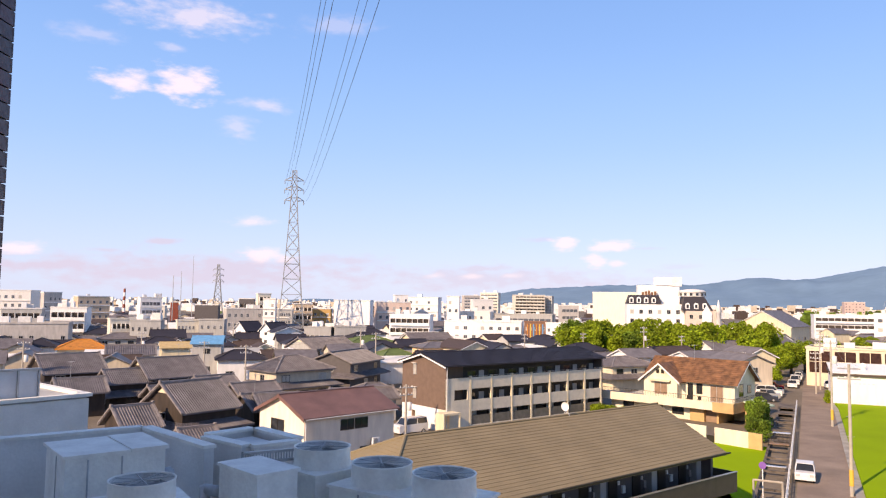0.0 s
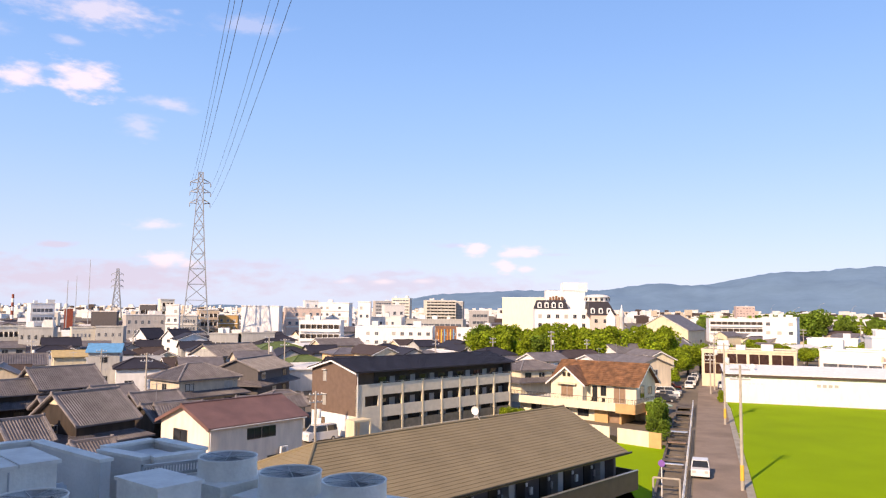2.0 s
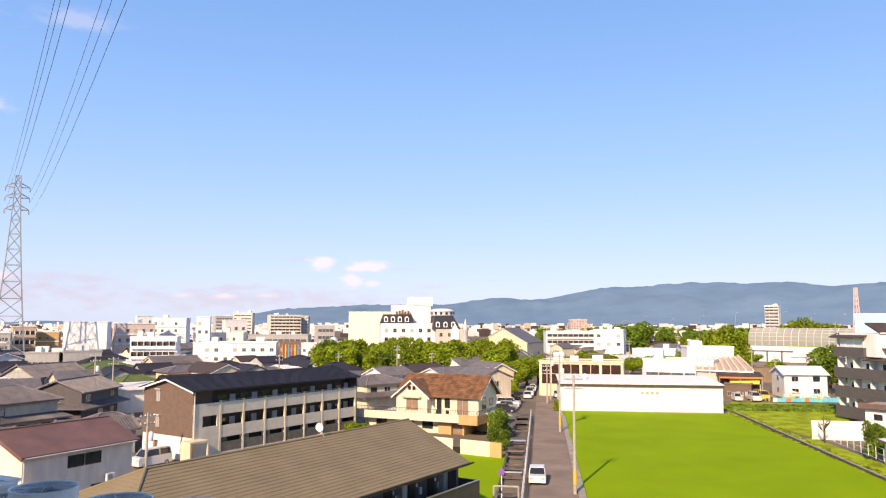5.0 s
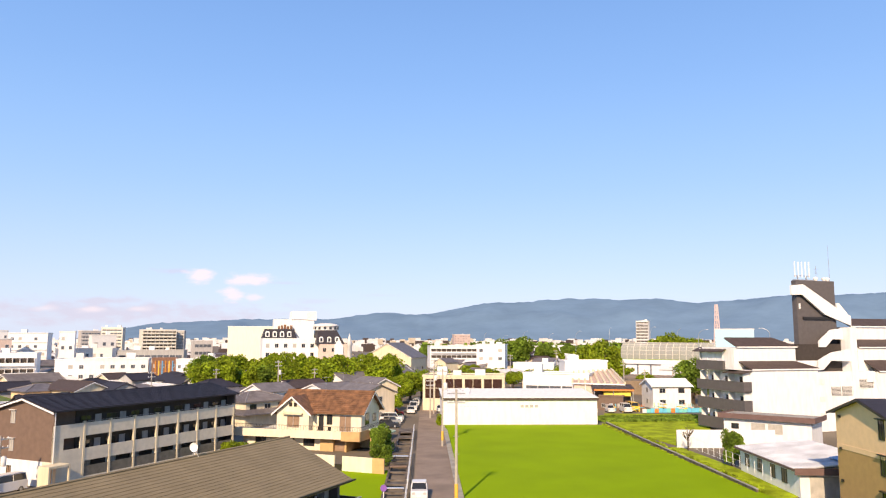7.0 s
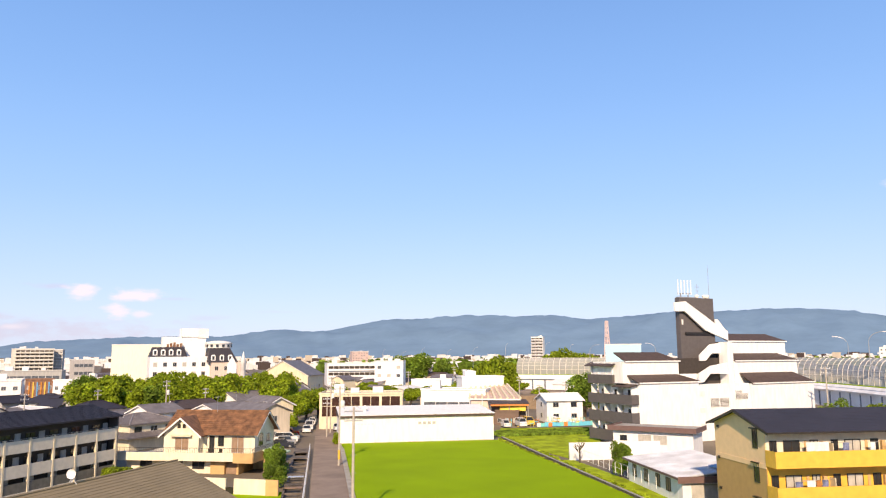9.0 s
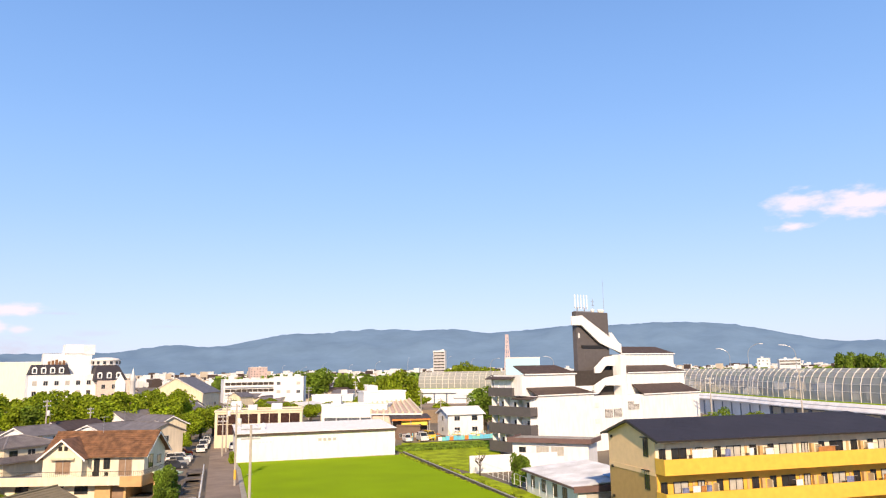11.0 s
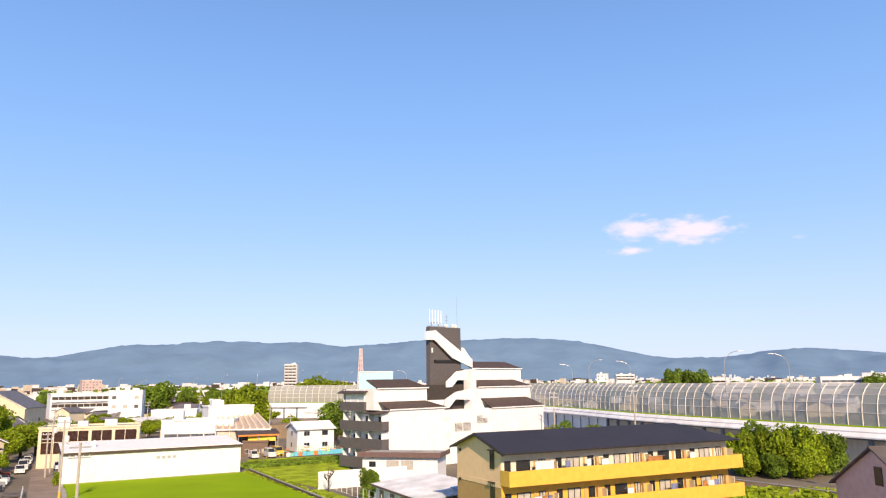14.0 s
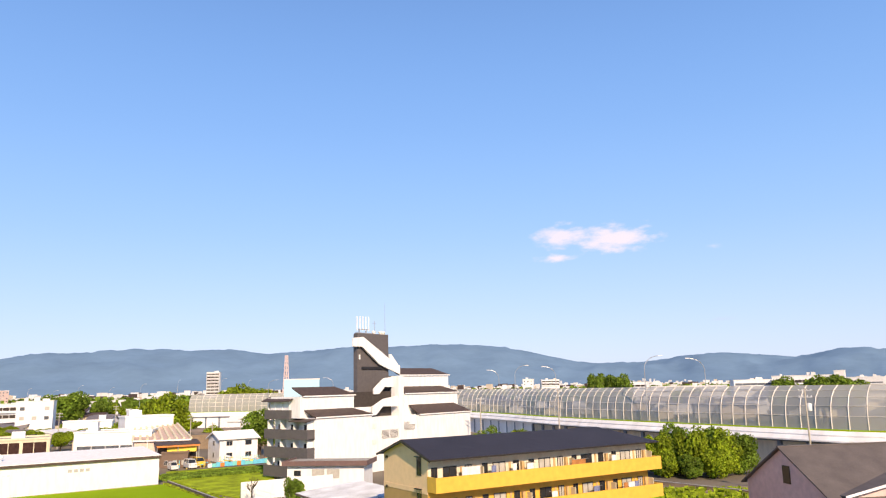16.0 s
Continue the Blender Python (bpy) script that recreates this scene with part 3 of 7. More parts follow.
# ---- three-storey flats with brown end wall ----
def balcony_flats():
    L, W = 30.0, 9.6
    t = thing("apartment_block", "three-storey flats, brown end wall, pale balconies, dark sheet roof", "apartment building", 0.6, 93.6, 0, 52)
    part("wall", G().gable(L, W - 1.5, 2.75, 8.2, 9.35, 0, 1.5), BROWN, t)
    part("back_wall", G().box(0.02, L - 0.02, 1.52, W - 0.02, 0, 2.75), WHITE, t)
    part("end_wall", G().add([(L, 0, 0), (L + 0.25, 0, 0), (L + 0.25, 0, 8.3), (L, 0, 8.3), (L, W, 0), (L + 0.25, W, 0), (L + 0.25, W, 8.3), (L, W, 8.3)],
                             [(0, 1, 2, 3), (1, 5, 6, 2), (5, 4, 7, 6), (4, 0, 3, 7), (3, 2, 6, 7)]), CHARCOAL, t)
    part("end_panel", G().box(0, 0.2, 0.02, 1.5, 2.75, 8.3), BROWN, t)
    gable_roof(t, L, W, 8.35, 9.6, 0.5, 0.5, SLATE, SLATE, steps=14, trim=WHITE)
    # corner bay
    part("corner_wall", G().box(0, 4.0, 0, 0.18, 0, 3.85).box(0, 4.0, 0, 0.18, 5.15, 6.65).box(0, 1.4, 0, 0.18, 3.85, 5.15).box(3.6, 4.0, 0, 0.18, 3.85, 5.15), PANEL, t)
    part("corner_side", G().box(0, 0.18, 0.18, 1.5, 0, 2.75), PANEL, t)
    n = 8
    bw = (L - 4.2) / (n - 1)
    for fl, z in enumerate((0.35, 2.55, 5.35)):
        part("balcony_slab", G().box(0.2, L, 0.12, 1.5, z - 0.2, z), CONCRETE, t)
    # Shade behind the balconies, put in as a near-black sheet over the wall.
    part("recess_shade", G().box(4.0, L, 1.44, 1.5, 0.4, 8.2), DARK, t)
    for i in range(n):
        x = 4.1 + i * bw
        part("pillar", G().box(x - 0.14, x + 0.14, -0.05, 0.25, 0, 6.85), CREAM, t)
        if i < n - 1:
            for z0, z1 in ((5.2, 6.65), (2.35, 3.8)):
                part("balcony_panel", G().box(x + 0.14, x + bw - 0.14, 0.0, 0.1, z0, z1), PANEL, t)
            part("glass_screen", G().box(x + 0.14, x + bw - 0.14, 0.03, 0.07, 0.6, 1.75), PALE_GLASS, t)
            part("plinth", G().box(x + 0.14, x + bw - 0.14, 0.0, 0.1, 0.0, 0.6), PANEL, t)
            for z in (2.55, 5.35):
                d = window(t, "s", x + bw * 0.36, z, 1.5, 1.95, L, W, BRONZE, GLASS, "door_window")
                d.location.y = 1.44
                d = part("partition", G().box(x + bw * 0.7, x + bw * 0.7 + 0.9, 1.38, 1.44, z, z + 2.0), GREY, t)
            d = window(t, "s", x + bw * 0.4, 0.4, 1.7, 2.0, L, W, BRONZE, CURTAIN, "door_window")
            d.location.y = 1.44
            rl = G()
            rl.box(x + 0.14, x + bw - 0.14, 0.03, 0.07, 6.78, 6.82)
            part("rail", rl, STEEL, t)
    for z, h in ((6.7, 1.35), (3.6, 1.3)):
        w = window(t, "w", 6.7, z, 0.75, h, L, W, ALU, CURTAIN)
        part("hood", G().box(-0.5, 0.5, -0.28, 0, h + 0.12, h + 0.2), LGREY, w)
    window(t, "w", 6.9, 0.7, 0.7, 1.3, L, W, BRONZE, BLIND)
    p = part("porch", G().box(-1.6, 1.1, -1.7, 0.0, 2.35, 2.6).box(-1.6, -1.4, -1.7, -1.5, 0, 2.35).box(0.9, 1.1, -1.7, -1.5, 0, 2.35).box(-1.6, -1.42, -1.5, 0, 0, 2.35), CREAM, t)
    part("door", G().box(-0.3, 0.6, -0.04, 0.0, 0, 2.05), TAN, p)
    part("rain_pipe", G().rod((0.1, -0.08, 0), (0.1, -0.08, 8.2), 0.05), WHITE, t)


PALE_GLASS = mat("obscure_balcony_glass", (0.17, 0.165, 0.14), 0.25, var=0.1, bump=0.02)
balcony_flats()


def olive_flats():
    L, W = 30.0, 10.4
    t = thing("low_apartment_block", "two-storey flats under a long olive ribbed roof", "apartment building", -2.87, 36.98, 0, 51.1)
    part("wall", G().box(0.3, L - 0.3, 1.5, W, 0, 5.45), CHARCOAL, t)
    part("end_wall", G().box(L - 0.3, L, 0.1, W, 0, 5.4), CHARCOAL, t)
    # hipped at one end, gabled at the other
    e, r, o, ym = 5.5, 8.4, 0.8, W / 2
    front = [(-o, -o, e), (L + 0.4, -o, e), (L + 0.4, ym, r), (5.2, ym, r)]
    back = [(L + 0.4, W + o, e), (-o, W + o, e), (5.2, ym, r), (L + 0.4, ym, r)]
    ro = part("roof", G().slab(front, 0.18).slab(back, 0.18).tri_slab([(-o, W + o, e), (-o, -o, e), (5.2, ym, r)], 0.18), OLIVE, t)
    for P in (front, back, [(-o, W + o, e), (-o, -o, e), (5.2, ym, r), (5.2, ym, r)]):
        k = G()
        courses(k, *P, 22, 0.028)
        part("roof_skin", k, OLIVE, ro)
    k = G()
    for a, b in (((5.2, ym, r + 0.03), (L + 0.42, ym, r + 0.03)), ((-o, -o, e + 0.03), (5.2, ym, r + 0.03)), ((-o, W + o, e + 0.03), (5.2, ym, r + 0.03))):
        k.rod(a, b, 0.09, n=6)
    part("ridge_cap", k, OLIVE, ro)
    part("gable_wall", G().add([(L - 0.3, 0.1, 5.4), (L, 0.1, 5.4), (L, W, 5.4), (L - 0.3, W, 5.4), (L - 0.3, ym, 8.1), (L, ym, 8.1)], [(0, 1, 5, 4), (2, 3, 4, 5), (1, 2, 5), (3, 0, 4), (0, 3, 2, 1)]), CHARCOAL, t)
    part("gutter", G().box(-0.8, L + 0.8, -0.9, -0.8, 5.38, 5.5), BRONZE, t)
    part("walkway", G().box(0, L + 2.0, -0.6, 1.5, 2.55, 2.75), CONCRETE, t)
    part("parapet", G().box(0, L + 2.0, -0.7, -0.58, 2.4, 3.85).box(L + 1.9, L + 2.0, -0.6, 3.0, 2.4, 3.85), OLIVE_PANEL, t)
    part("parapet_rail", G().box(0, L + 2.02, -0.74, -0.55, 3.85, 3.9), STEEL, t)
    for i in range(5):
        x = L - 0.6 - i * 5.6
        part("pillar", G().box(x - 0.3, x + 0.3, 0.9, 1.5, 2.75, 5.4), GREY, t)
        for k in (1.3, 3.9):
            d = part("door", G().box(x - k - 0.45, x - k + 0.45, 1.44, 1.5, 2.75, 4.75), BRONZE, t)
            part("nameplate", G().box(x - k + 0.55, x - k + 0.72, 1.42, 1.5, 4.1, 4.35), WHITE, d)
            part("meter_box", G().box(x - k + 0.95, x - k + 1.25, 1.36, 1.5, 3.5, 4.0), LGREY, t)
            part("wall_lamp", G().lathe([(0.10, 0), (0.10, 0.16), (0.001, 0.18)], 10, x - k + 0.75, 1.36), WHITE, t).location.z = 4.6
    d = tagged(new("satellite_dish"), "white satellite dish on the roof ridge", "satellite dish")
    d.matrix_basis = pose(9.0, 53.35, 8.35, 0, 0, -40) @ Matrix.Scale(0.68, 4)
    k = G().lathe([(0.001, 0.0), (0.2, 0.02), (0.4, 0.09), (0.46, 0.14)], 20)
    k.v = [(x, -z - 0.1, y + 1.0) for x, y, z in k.v]
    part("reflector", k, WHITE, d, smooth=True)
    part("mast", G().rod((0, 0, 0), (0, 0, 1.0), 0.04).rod((-0.4, 0.1, 0), (0, 0, 0.7), 0.025).rod((0.4, 0.1, 0), (0, 0, 0.7), 0.025), WHITE, d)
    part("feed_arm", G().rod((0, -0.1, 0.6), (0, -0.6, 1.0), 0.02), WHITE, d)


OLIVE_PANEL = mat("dark_olive_panel", (0.085, 0.075, 0.05), 0.6, var=0.08)
olive_flats()


def red_house():
    L, W = 10.8, 8.0
    t = thing("house", "white rendered house with faded red sheet roof", "house", -12.6, 68.8, 0, 46)
    part("wall", G().gable(L, W, 0, 5.55, 7.1), PINKWHITE, t)
    gable_roof(t, L, W, 5.6, 7.2, 0.5, 0.4, REDROOF, REDROOF, trim=REDROOF)
    window(t, "s", 4.9, 3.9, 1.6, 1.05, L, W, BRONZE, GLASS)
    window(t, "s", 6.6, 3.9, 1.6, 1.05, L, W, BRONZE, GLASS)
    window(t, "s", 7.4, 0.9, 1.8, 1.2, L, W, BRONZE, GLASS)
    window(t, "w", 4.6, 3.6, 2.3, 1.3, L, W, BRONZE, GLASS)
    part("rain_pipe", G().rod((0.1, -0.1, 0), (0.1, -0.1, 5.4), 0.05).rod((-0.1, -0.48, 5.35), (L + 0.1, -0.48, 5.35), 0.06), LGREY, t)
    outdoor_unit(pose(-12.6 + 7.9 * math.sin(radians(46)) + 0.25, 68.8 + 7.9 * math.cos(radians(46)) - 0.45, 2.1, 0, 0, 44))
    s = thing("wall_bracket", "steel wall bracket under the air conditioner", "bracket", -12.6 + 7.9 * math.sin(radians(46)) + 0.25, 68.8 + 7.9 * math.cos(radians(46)) - 0.45, 0, 46)
    part("arm", G().box(0.05, 0.15, -0.02, 0.6, 2.0, 2.1).box(0.7, 0.8, -0.02, 0.6, 2.0, 2.1), STEEL, s)


PINKWHITE = mat("warm_white_stucco", (0.86, 0.75, 0.62), 0.85, var=0.07, streak=1)
red_house()


def villa():
    t = thing("villa", "cream villa with mottled brown roof and long balcony", "house", 32.0, 114.7, 0, 134)
    L, W = 13.5, 7.4
    part("wall", G().gable(L, W, 2.4, 5.5, 8.1), VILLA_WALL, t)
    part("lower_wall", G().box(-4, L + 1, 1.5, W + 1, 0, 2.4), VILLA_WALL, t)
    gable_roof(t, L, W, 5.6, 8.2, 0.7, 0.7, RUST, RUST, steps=12, trim=WHITE)
    # front gable wing
    w = part("front_gable", G().add([(0.2, -1.6, 2.4), (5.6, -1.6, 2.4), (5.6, -1.6, 5.3), (2.9, -1.6, 7.5), (0.2, -1.6, 5.3), (0.2, 3.5, 2.4), (5.6, 3.5, 2.4), (5.6, 3.5, 5.3), (2.9, 3.5, 7.5), (0.2, 3.5, 5.3)],
                                    [(0, 1, 2, 3, 4), (9, 8, 7, 6, 5), (0, 4, 9, 5), (1, 6, 7, 2), (2, 7, 8, 3), (3, 8, 9, 4)]), VILLA_WALL, t)
    r = part("front_roof", G().slab([(-0.4, -2.2, 5.0), (2.9, -2.2, 7.7), (2.9, 3.6, 7.7), (-0.4, 3.6, 5.0)], 0.15).slab([(2.9, -2.2, 7.7), (6.2, -2.2, 5.0), (6.2, 3.6, 5.0), (2.9, 3.6, 7.7)], 0.15), RUST, t)
    part("barge_board", G().slab([(-0.45, -2.26, 4.97), (2.9, -2.26, 7.67), (2.9, -2.2, 7.67), (-0.45, -2.2, 4.97)], 0.28).slab([(2.9, -2.26, 7.67), (6.25, -2.26, 4.97), (6.25, -2.2, 4.97), (2.9, -2.2, 7.67)], 0.28), WHITE, r)
    for x in (2.5, 3.3):
        part("gable_vent", G().box(x - 0.25, x + 0.25, -1.66, -1.6, 6.1, 6.7), BRONZE, w)
    part("awning", G().slab([(1.4, -2.2, 5.0), (4.6, -2.2, 5.0), (4.6, -1.6, 5.2), (1.4, -1.6, 5.2)], 0.06), CREAM, w)
    d = window(t, "s", 3.0, 3.0, 2.1, 1.8, L, W, ALU, BLIND)
    d.location.y = -1.6
    window(t, "s", 6.9, 2.45, 0.8, 2.4, L, W, BRONZE, GLASS)
    window(t, "s", 8.3, 3.4, 0.9, 1.5, L, W, BRONZE, GLASS)
    window(t, "s", 10.9, 2.45, 1.9, 2.4, L, W, ALU, BLIND)
    window(t, "e", 2.2, 3.3, 1.6, 1.8, L, W, BRONZE, GLASS)
    window(t, "e", 5.2, 3.6, 1.4, 1.2, L, W, BRONZE, GLASS)
    part("terrace", G().box(-8.0, L + 1.6, -4.6, 1.5, 2.1, 2.4), CONCRETE, t)
    part("terrace_wall", G().box(-8.1, L - 1.2, -4.75, -4.6, 1.9, 3.05), VILLA_WALL, t)
    part("terrace_corner", G().box(L - 1.2, L + 1.7, -4.77, -4.6, 1.7, 3.05).box(L + 1.58, L + 1.75, -4.6, 4.6, 1.7, 3.05), VILLA_TAN, t)
    rail = G().box(-8.0, L + 1.6, -4.66, -4.62, 3.65, 3.7).box(L + 1.62, L + 1.66, -4.6, 4.5, 3.65, 3.7)
    for i in range(90):
        x = -8.0 + i * (L + 9.6) / 89
        rail.box(x - 0.012, x + 0.012, -4.655, -4.625, 3.05, 3.65)
    for i in range(38):
        y = -4.6 + i * 0.245
        rail.box(L + 1.625, L + 1.655, y - 0.012, y + 0.012, 3.05, 3.65)
    part("railing", rail, BRONZE, t, "slim dark metal balcony railing")
    part("lower_front", G().box(-4.5, 8.5, -3.2, 1.5, 0, 2.1), VILLA_WALL, t)
    part("garage_wall", G().box(8.5, 10.6, -3.6, 1.5, 0, 2.1).box(12.4, 12.7, -3.6, 1.5, 0, 2.1), VILLA_TAN, t)
    part("shutter", G().box(10.6, 12.4, -3.0, -2.95, 0, 2.1), BLIND, t)
    for x in (-1.5, 3.2, 6.5):
        d = window(t, "s", x, 0.6, 1.8, 1.2, L, W, BRONZE, GLASS)
        d.location.y = -3.2
    part("porch_roof", G().slab([(L + 1.8, -1.5, 3.2), (L + 4.6, -1.5, 2.6), (L + 4.6, 2.5, 2.6), (L + 1.8, 2.5, 3.2)], 0.2), GREENTIN, t)
    part("porch_wall", G().box(L + 1.8, L + 4.0, -0.9, 2.3, 0, 2.45), VILLA_TAN, t)
    for x, z in ((9.3, 2.4), (7.6, 2.4)):
        c = thing("terrace_chair", "small dark metal chair on the terrace", "chair", 0, 0, 0, 90, "terrace chairs")
        c.matrix_basis = t.matrix_basis @ pose(x, -2.4, z)
        part("seat", G().box(-0.25, 0.25, -0.25, 0.25, 0.42, 0.46), BRONZE, c)
        part("backrest", G().box(-0.25, 0.25, 0.22, 0.26, 0.46, 0.9), BRONZE, c)
        for a in (-0.22, 0.22):
            for b in (-0.22, 0.22):
                part("leg", G().box(a - 0.02, a + 0.02, b - 0.02, b + 0.02, 0, 0.42), BRONZE, c)


VILLA_WALL = mat("villa_cream_render", (0.76, 0.70, 0.54), 0.8, var=0.06, streak=1)
VILLA_TAN = mat("villa_tan_render", (0.58, 0.38, 0.17), 0.8, var=0.06)
GREENTIN = mat("pale_green_tin", (0.45, 0.55, 0.38), 0.5, var=0.1)
villa()
gw = thing("garden_wall", "white garden wall with tan end panel", "wall", 26.6, 95.9, 0, 140, kind="structure")
part("wall", G().box(-1.0, 8.3, 0, 0.2, 0, 1.9), VILLA_WALL, gw)
part("wall", G().box(9.4, 13.6, 0, 0.2, 0, 1.9), VILLA_WALL, gw)
part("wall", G().box(8.3, 9.4, 0.05, 0.15, 0, 0.9), BRONZE, gw)
part("end_panel", G().box(13.6, 15.2, -0.02, 0.22, 0, 1.9), VILLA_TAN, gw)


def long_shed():
    t = thing("warehouse", "long low white warehouse behind the rice field", "warehouse", 65.3, 123.7, 0, 115)
    L, W = 29.2, 13
    part("wall", G().box(0, L, 0, W, 0, 5.0), WHITE, t)
    part("fascia", G().box(-0.25, L + 0.25, -0.35, W, 5.0, 5.4), BROWNROOF, t)
    part("roof", G().slab([(-0.25, -0.3, 5.5), (L + 0.25, -0.3, 5.5), (L + 0.25, W, 6.3), (-0.25, W, 6.3)], 0.1), WHITE, t)
    part("base_course", G().box(-0.03, L + 0.03, -0.04, 0, 0, 0.5), CONCRETE, t)
    for i in range(11):
        part("vent", G().box(1.2 + i * 2.6, 1.45 + i * 2.6, -0.05, 0, 0.6, 0.85), LGREY, t)
    for i in range(5):
        part("sign_mark", G().box(3.2 + i * 0.65, 3.6 + i * 0.65, -0.03, 0, 3.7, 3.95), LGREY, t)
    for i in range(4):
        part("high_window", G().box(14.6 + i * 0.9, 15.2 + i * 0.9, -0.03, 0, 3.6, 4.1), GREY, t)
    part("roof_vent", G().lathe([(0.35, 5.6), (0.35, 6.2), (0.6, 6.3), (0.6, 6.6), (0.001, 7.0)], 14, 5.0, 5.0), WHITE, t, smooth=True)


long_shed()


def stepped_flats():
    t = thing("stepped_apartment_block", "white terraced apartment building with charcoal stair tower", "apartment building", 107.7, 89.4, 0, 100)
    part("lower_wing", G().box(0, 14.8, 0, 11.4, 0, 11.1), WHITE, t)
    part("middle_wing", G().box(14.8, 28.6, 0.6, 11, 0, 10.6), WHITE, t)
    part("right_wing", G().box(28.6, 46.6, 0, 11, 0, 10.5), WHITE, t)
    part("upper_wing", G().box(-1.2, 12.4, 2.6, 11.4, 11.1, 15.0), WHITE, t)
    part("right_tier", G().box(27.0, 45.3, 2.6, 11, 10.5, 14.9), WHITE, t)
    part("top_tier", G().box(28.0, 45.2, 5.2, 11, 14.9, 18.8), WHITE, t)

    def skirt(x0, x1, y0, z0, z1, d, cut):
        """A brown sloping roof skirt along one storey, running up to the wall behind."""
        part("roof_skirt", G().slab([(x0 + cut * 0.2, y0 - 0.25, z0), (x1 + 0.3, y0 - 0.25, z0), (x1 - 2.8 * cut, y0 + d, z1), (x0 - 0.2, y0 + d, z1)], 0.25), BROWNROOF, t)
        part("eave_board", G().box(x0 + cut * 0.2, x1 + 0.3, y0 - 0.3, y0 - 0.25, z0 - 0.25, z0 - 0.02), WHITE, t)

    skirt(0.0, 14.8, 0, 11.3, 12.6, 2.6, 1)
    skirt(-0.9, 12.4, 2.6, 15.2, 16.8, 2.6, 1)
    skirt(28.6, 46.6, 0, 10.7, 12.6, 2.6, 1)
    skirt(27.0, 45.3, 2.6, 15.1, 16.5, 2.6, 1)
    skirt(28.0, 45.2, 5.2, 19.1, 20.6, 2.6, 1)
    part("stair_tower", G().box(15.3, 24.4, 4.6, 5.8, 0, 27.6).box(15.1, 16.0, 4.45, 5.6, 0, 27.2), CHARCOAL, t)
    part("tower_slot", G().box(15.5, 15.9, 4.38, 4.45, 22.2, 23.2), LGREY, t)
    part("tower_band", G().box(16.4, 23.0, 4.3, 4.6, 20.2, 20.7), DARK, t)
    # The tower opening's shade stands as a flat near-black box.
    part("tower_opening", G().box(21.2, 24.0, 4.35, 4.6, 14.2, 17.4), DARK, t)

    def stair(poly, y0, y1, m=WHITE):
        n = len(poly)
        vs = [(x, y0, z) for x, z in poly] + [(x, y1, z) for x, z in poly]
        part("stair_parapet", G().add(vs, [tuple(range(n)), tuple(range(2 * n - 1, n - 1, -1))] + [(i, n + i, n + (i + 1) % n, (i + 1) % n) for i in range(n)]), m, t)

    stair([(13.4, 24.75), (15.9, 24.8), (21.0, 21.15), (25.0, 19.8), (27.2, 19.1), (27.2, 21.0), (25.0, 21.7), (23.0, 22.95), (16.2, 26.8), (13.4, 26.5)], 3.8, 4.2)
    stair([(24.4, 23.4), (25.0, 23.4), (27.3, 21.0), (27.3, 20.0), (24.4, 21.9)], 4.25, 4.55)
    stair([(17.6, 15.05), (19.2, 15.1), (20.8, 16.5), (25.2, 16.45), (25.2, 18.8), (20.5, 18.25), (17.6, 16.15)], 2.2, 2.5)
    stair([(15.7, 10.9), (16.8, 11.0), (18.7, 12.6), (23.4, 12.45), (23.4, 14.7), (18.9, 14.1), (15.7, 12.65)], 0.7, 1.0)
    part("landing_wall", G().box(12.4, 17.0, 2.35, 2.55, 10.6, 12.6), WHITE, t)
    part("pillar", G().box(23.1, 24.6, 0.4, 2.6, 0, 18.7), WHITE, t)
    # Dark boxes carry the shade of the open landings behind the stairs.
    part("landing_shade", G().box(12.6, 27.0, 2.6, 4.4, 10.6, 15.6), BROWN_SHADE, t)
    part("landing_shade", G().box(24.4, 28.0, 4.4, 5.2, 15.6, 18.8), BROWN_SHADE, t)
    part("side_recess", G().box(26.4, 28.2, 0.3, 0.6, 8.6, 10.4), WHITE, t)
    for x0, x1, z0, z1 in ((18.2, 20.3, 6.3, 7.9), (20.7, 22.9, 6.3, 7.9), (23.9, 28.0, 7.6, 9.2)):
        w = part("grille_window", G().box(x0, x1, 0.5, 0.6, z0, z1), BRONZE, t)
        k = G()
        for i in range(7):
            z = z0 + (z1 - z0) * (i + 0.5) / 7
            k.box(x0, x1, 0.42, 0.5, z - 0.06, z + 0.06)
        part("louvre", k, LGREY, w)
    for z in (8.4, 5.3, 2.4):
        part("service_niche", G().box(15.2, 16.6, 0.5, 0.62, z, z + 0.9), LGREY, t)
    # balconies on the end
    for k, (z0, z1, ya, yb) in enumerate(((10.9, 12.6, 5.0, 12.6), (7.3, 9.1, -0.2, 12.6), (3.9, 5.9, -0.2, 12.6), (0.5, 2.5, -0.2, 12.6))):
        b = part("balcony", G().box(-1.7, -1.5, ya, yb, z0, z1).box(-1.5, 0, ya, ya + 0.18, z0, z1).box(-1.5, 0, yb - 0.18, yb, z0, z1).box(-1.5, 0, ya, yb, z0, z0 + 0.2), CHARCOAL, t)
        for i in range(4):
            y = ya + 0.6 + i * (yb - ya - 1.2) / 3
            part("fin", G().box(-1.3, 0, y - 0.08, y + 0.08, z0 + 0.2, z1 + (1.6 if k else 2.2)), WHITE, b)
        for i in range(3):
            y = ya + 1.4 + i * (yb - ya - 1.4) / 3
            part("door_window", G().box(-0.05, 0.0, y, y + 1.6, z0 + 0.2, z0 + 2.6), GLASS, b)
    part("eave", G().slab([(-2.0, -0.3, 10.6), (0.1, -0.3, 11.0), (0.1, 5.0, 11.0), (-2.0, 5.0, 10.6)], 0.15), BROWNROOF, t)
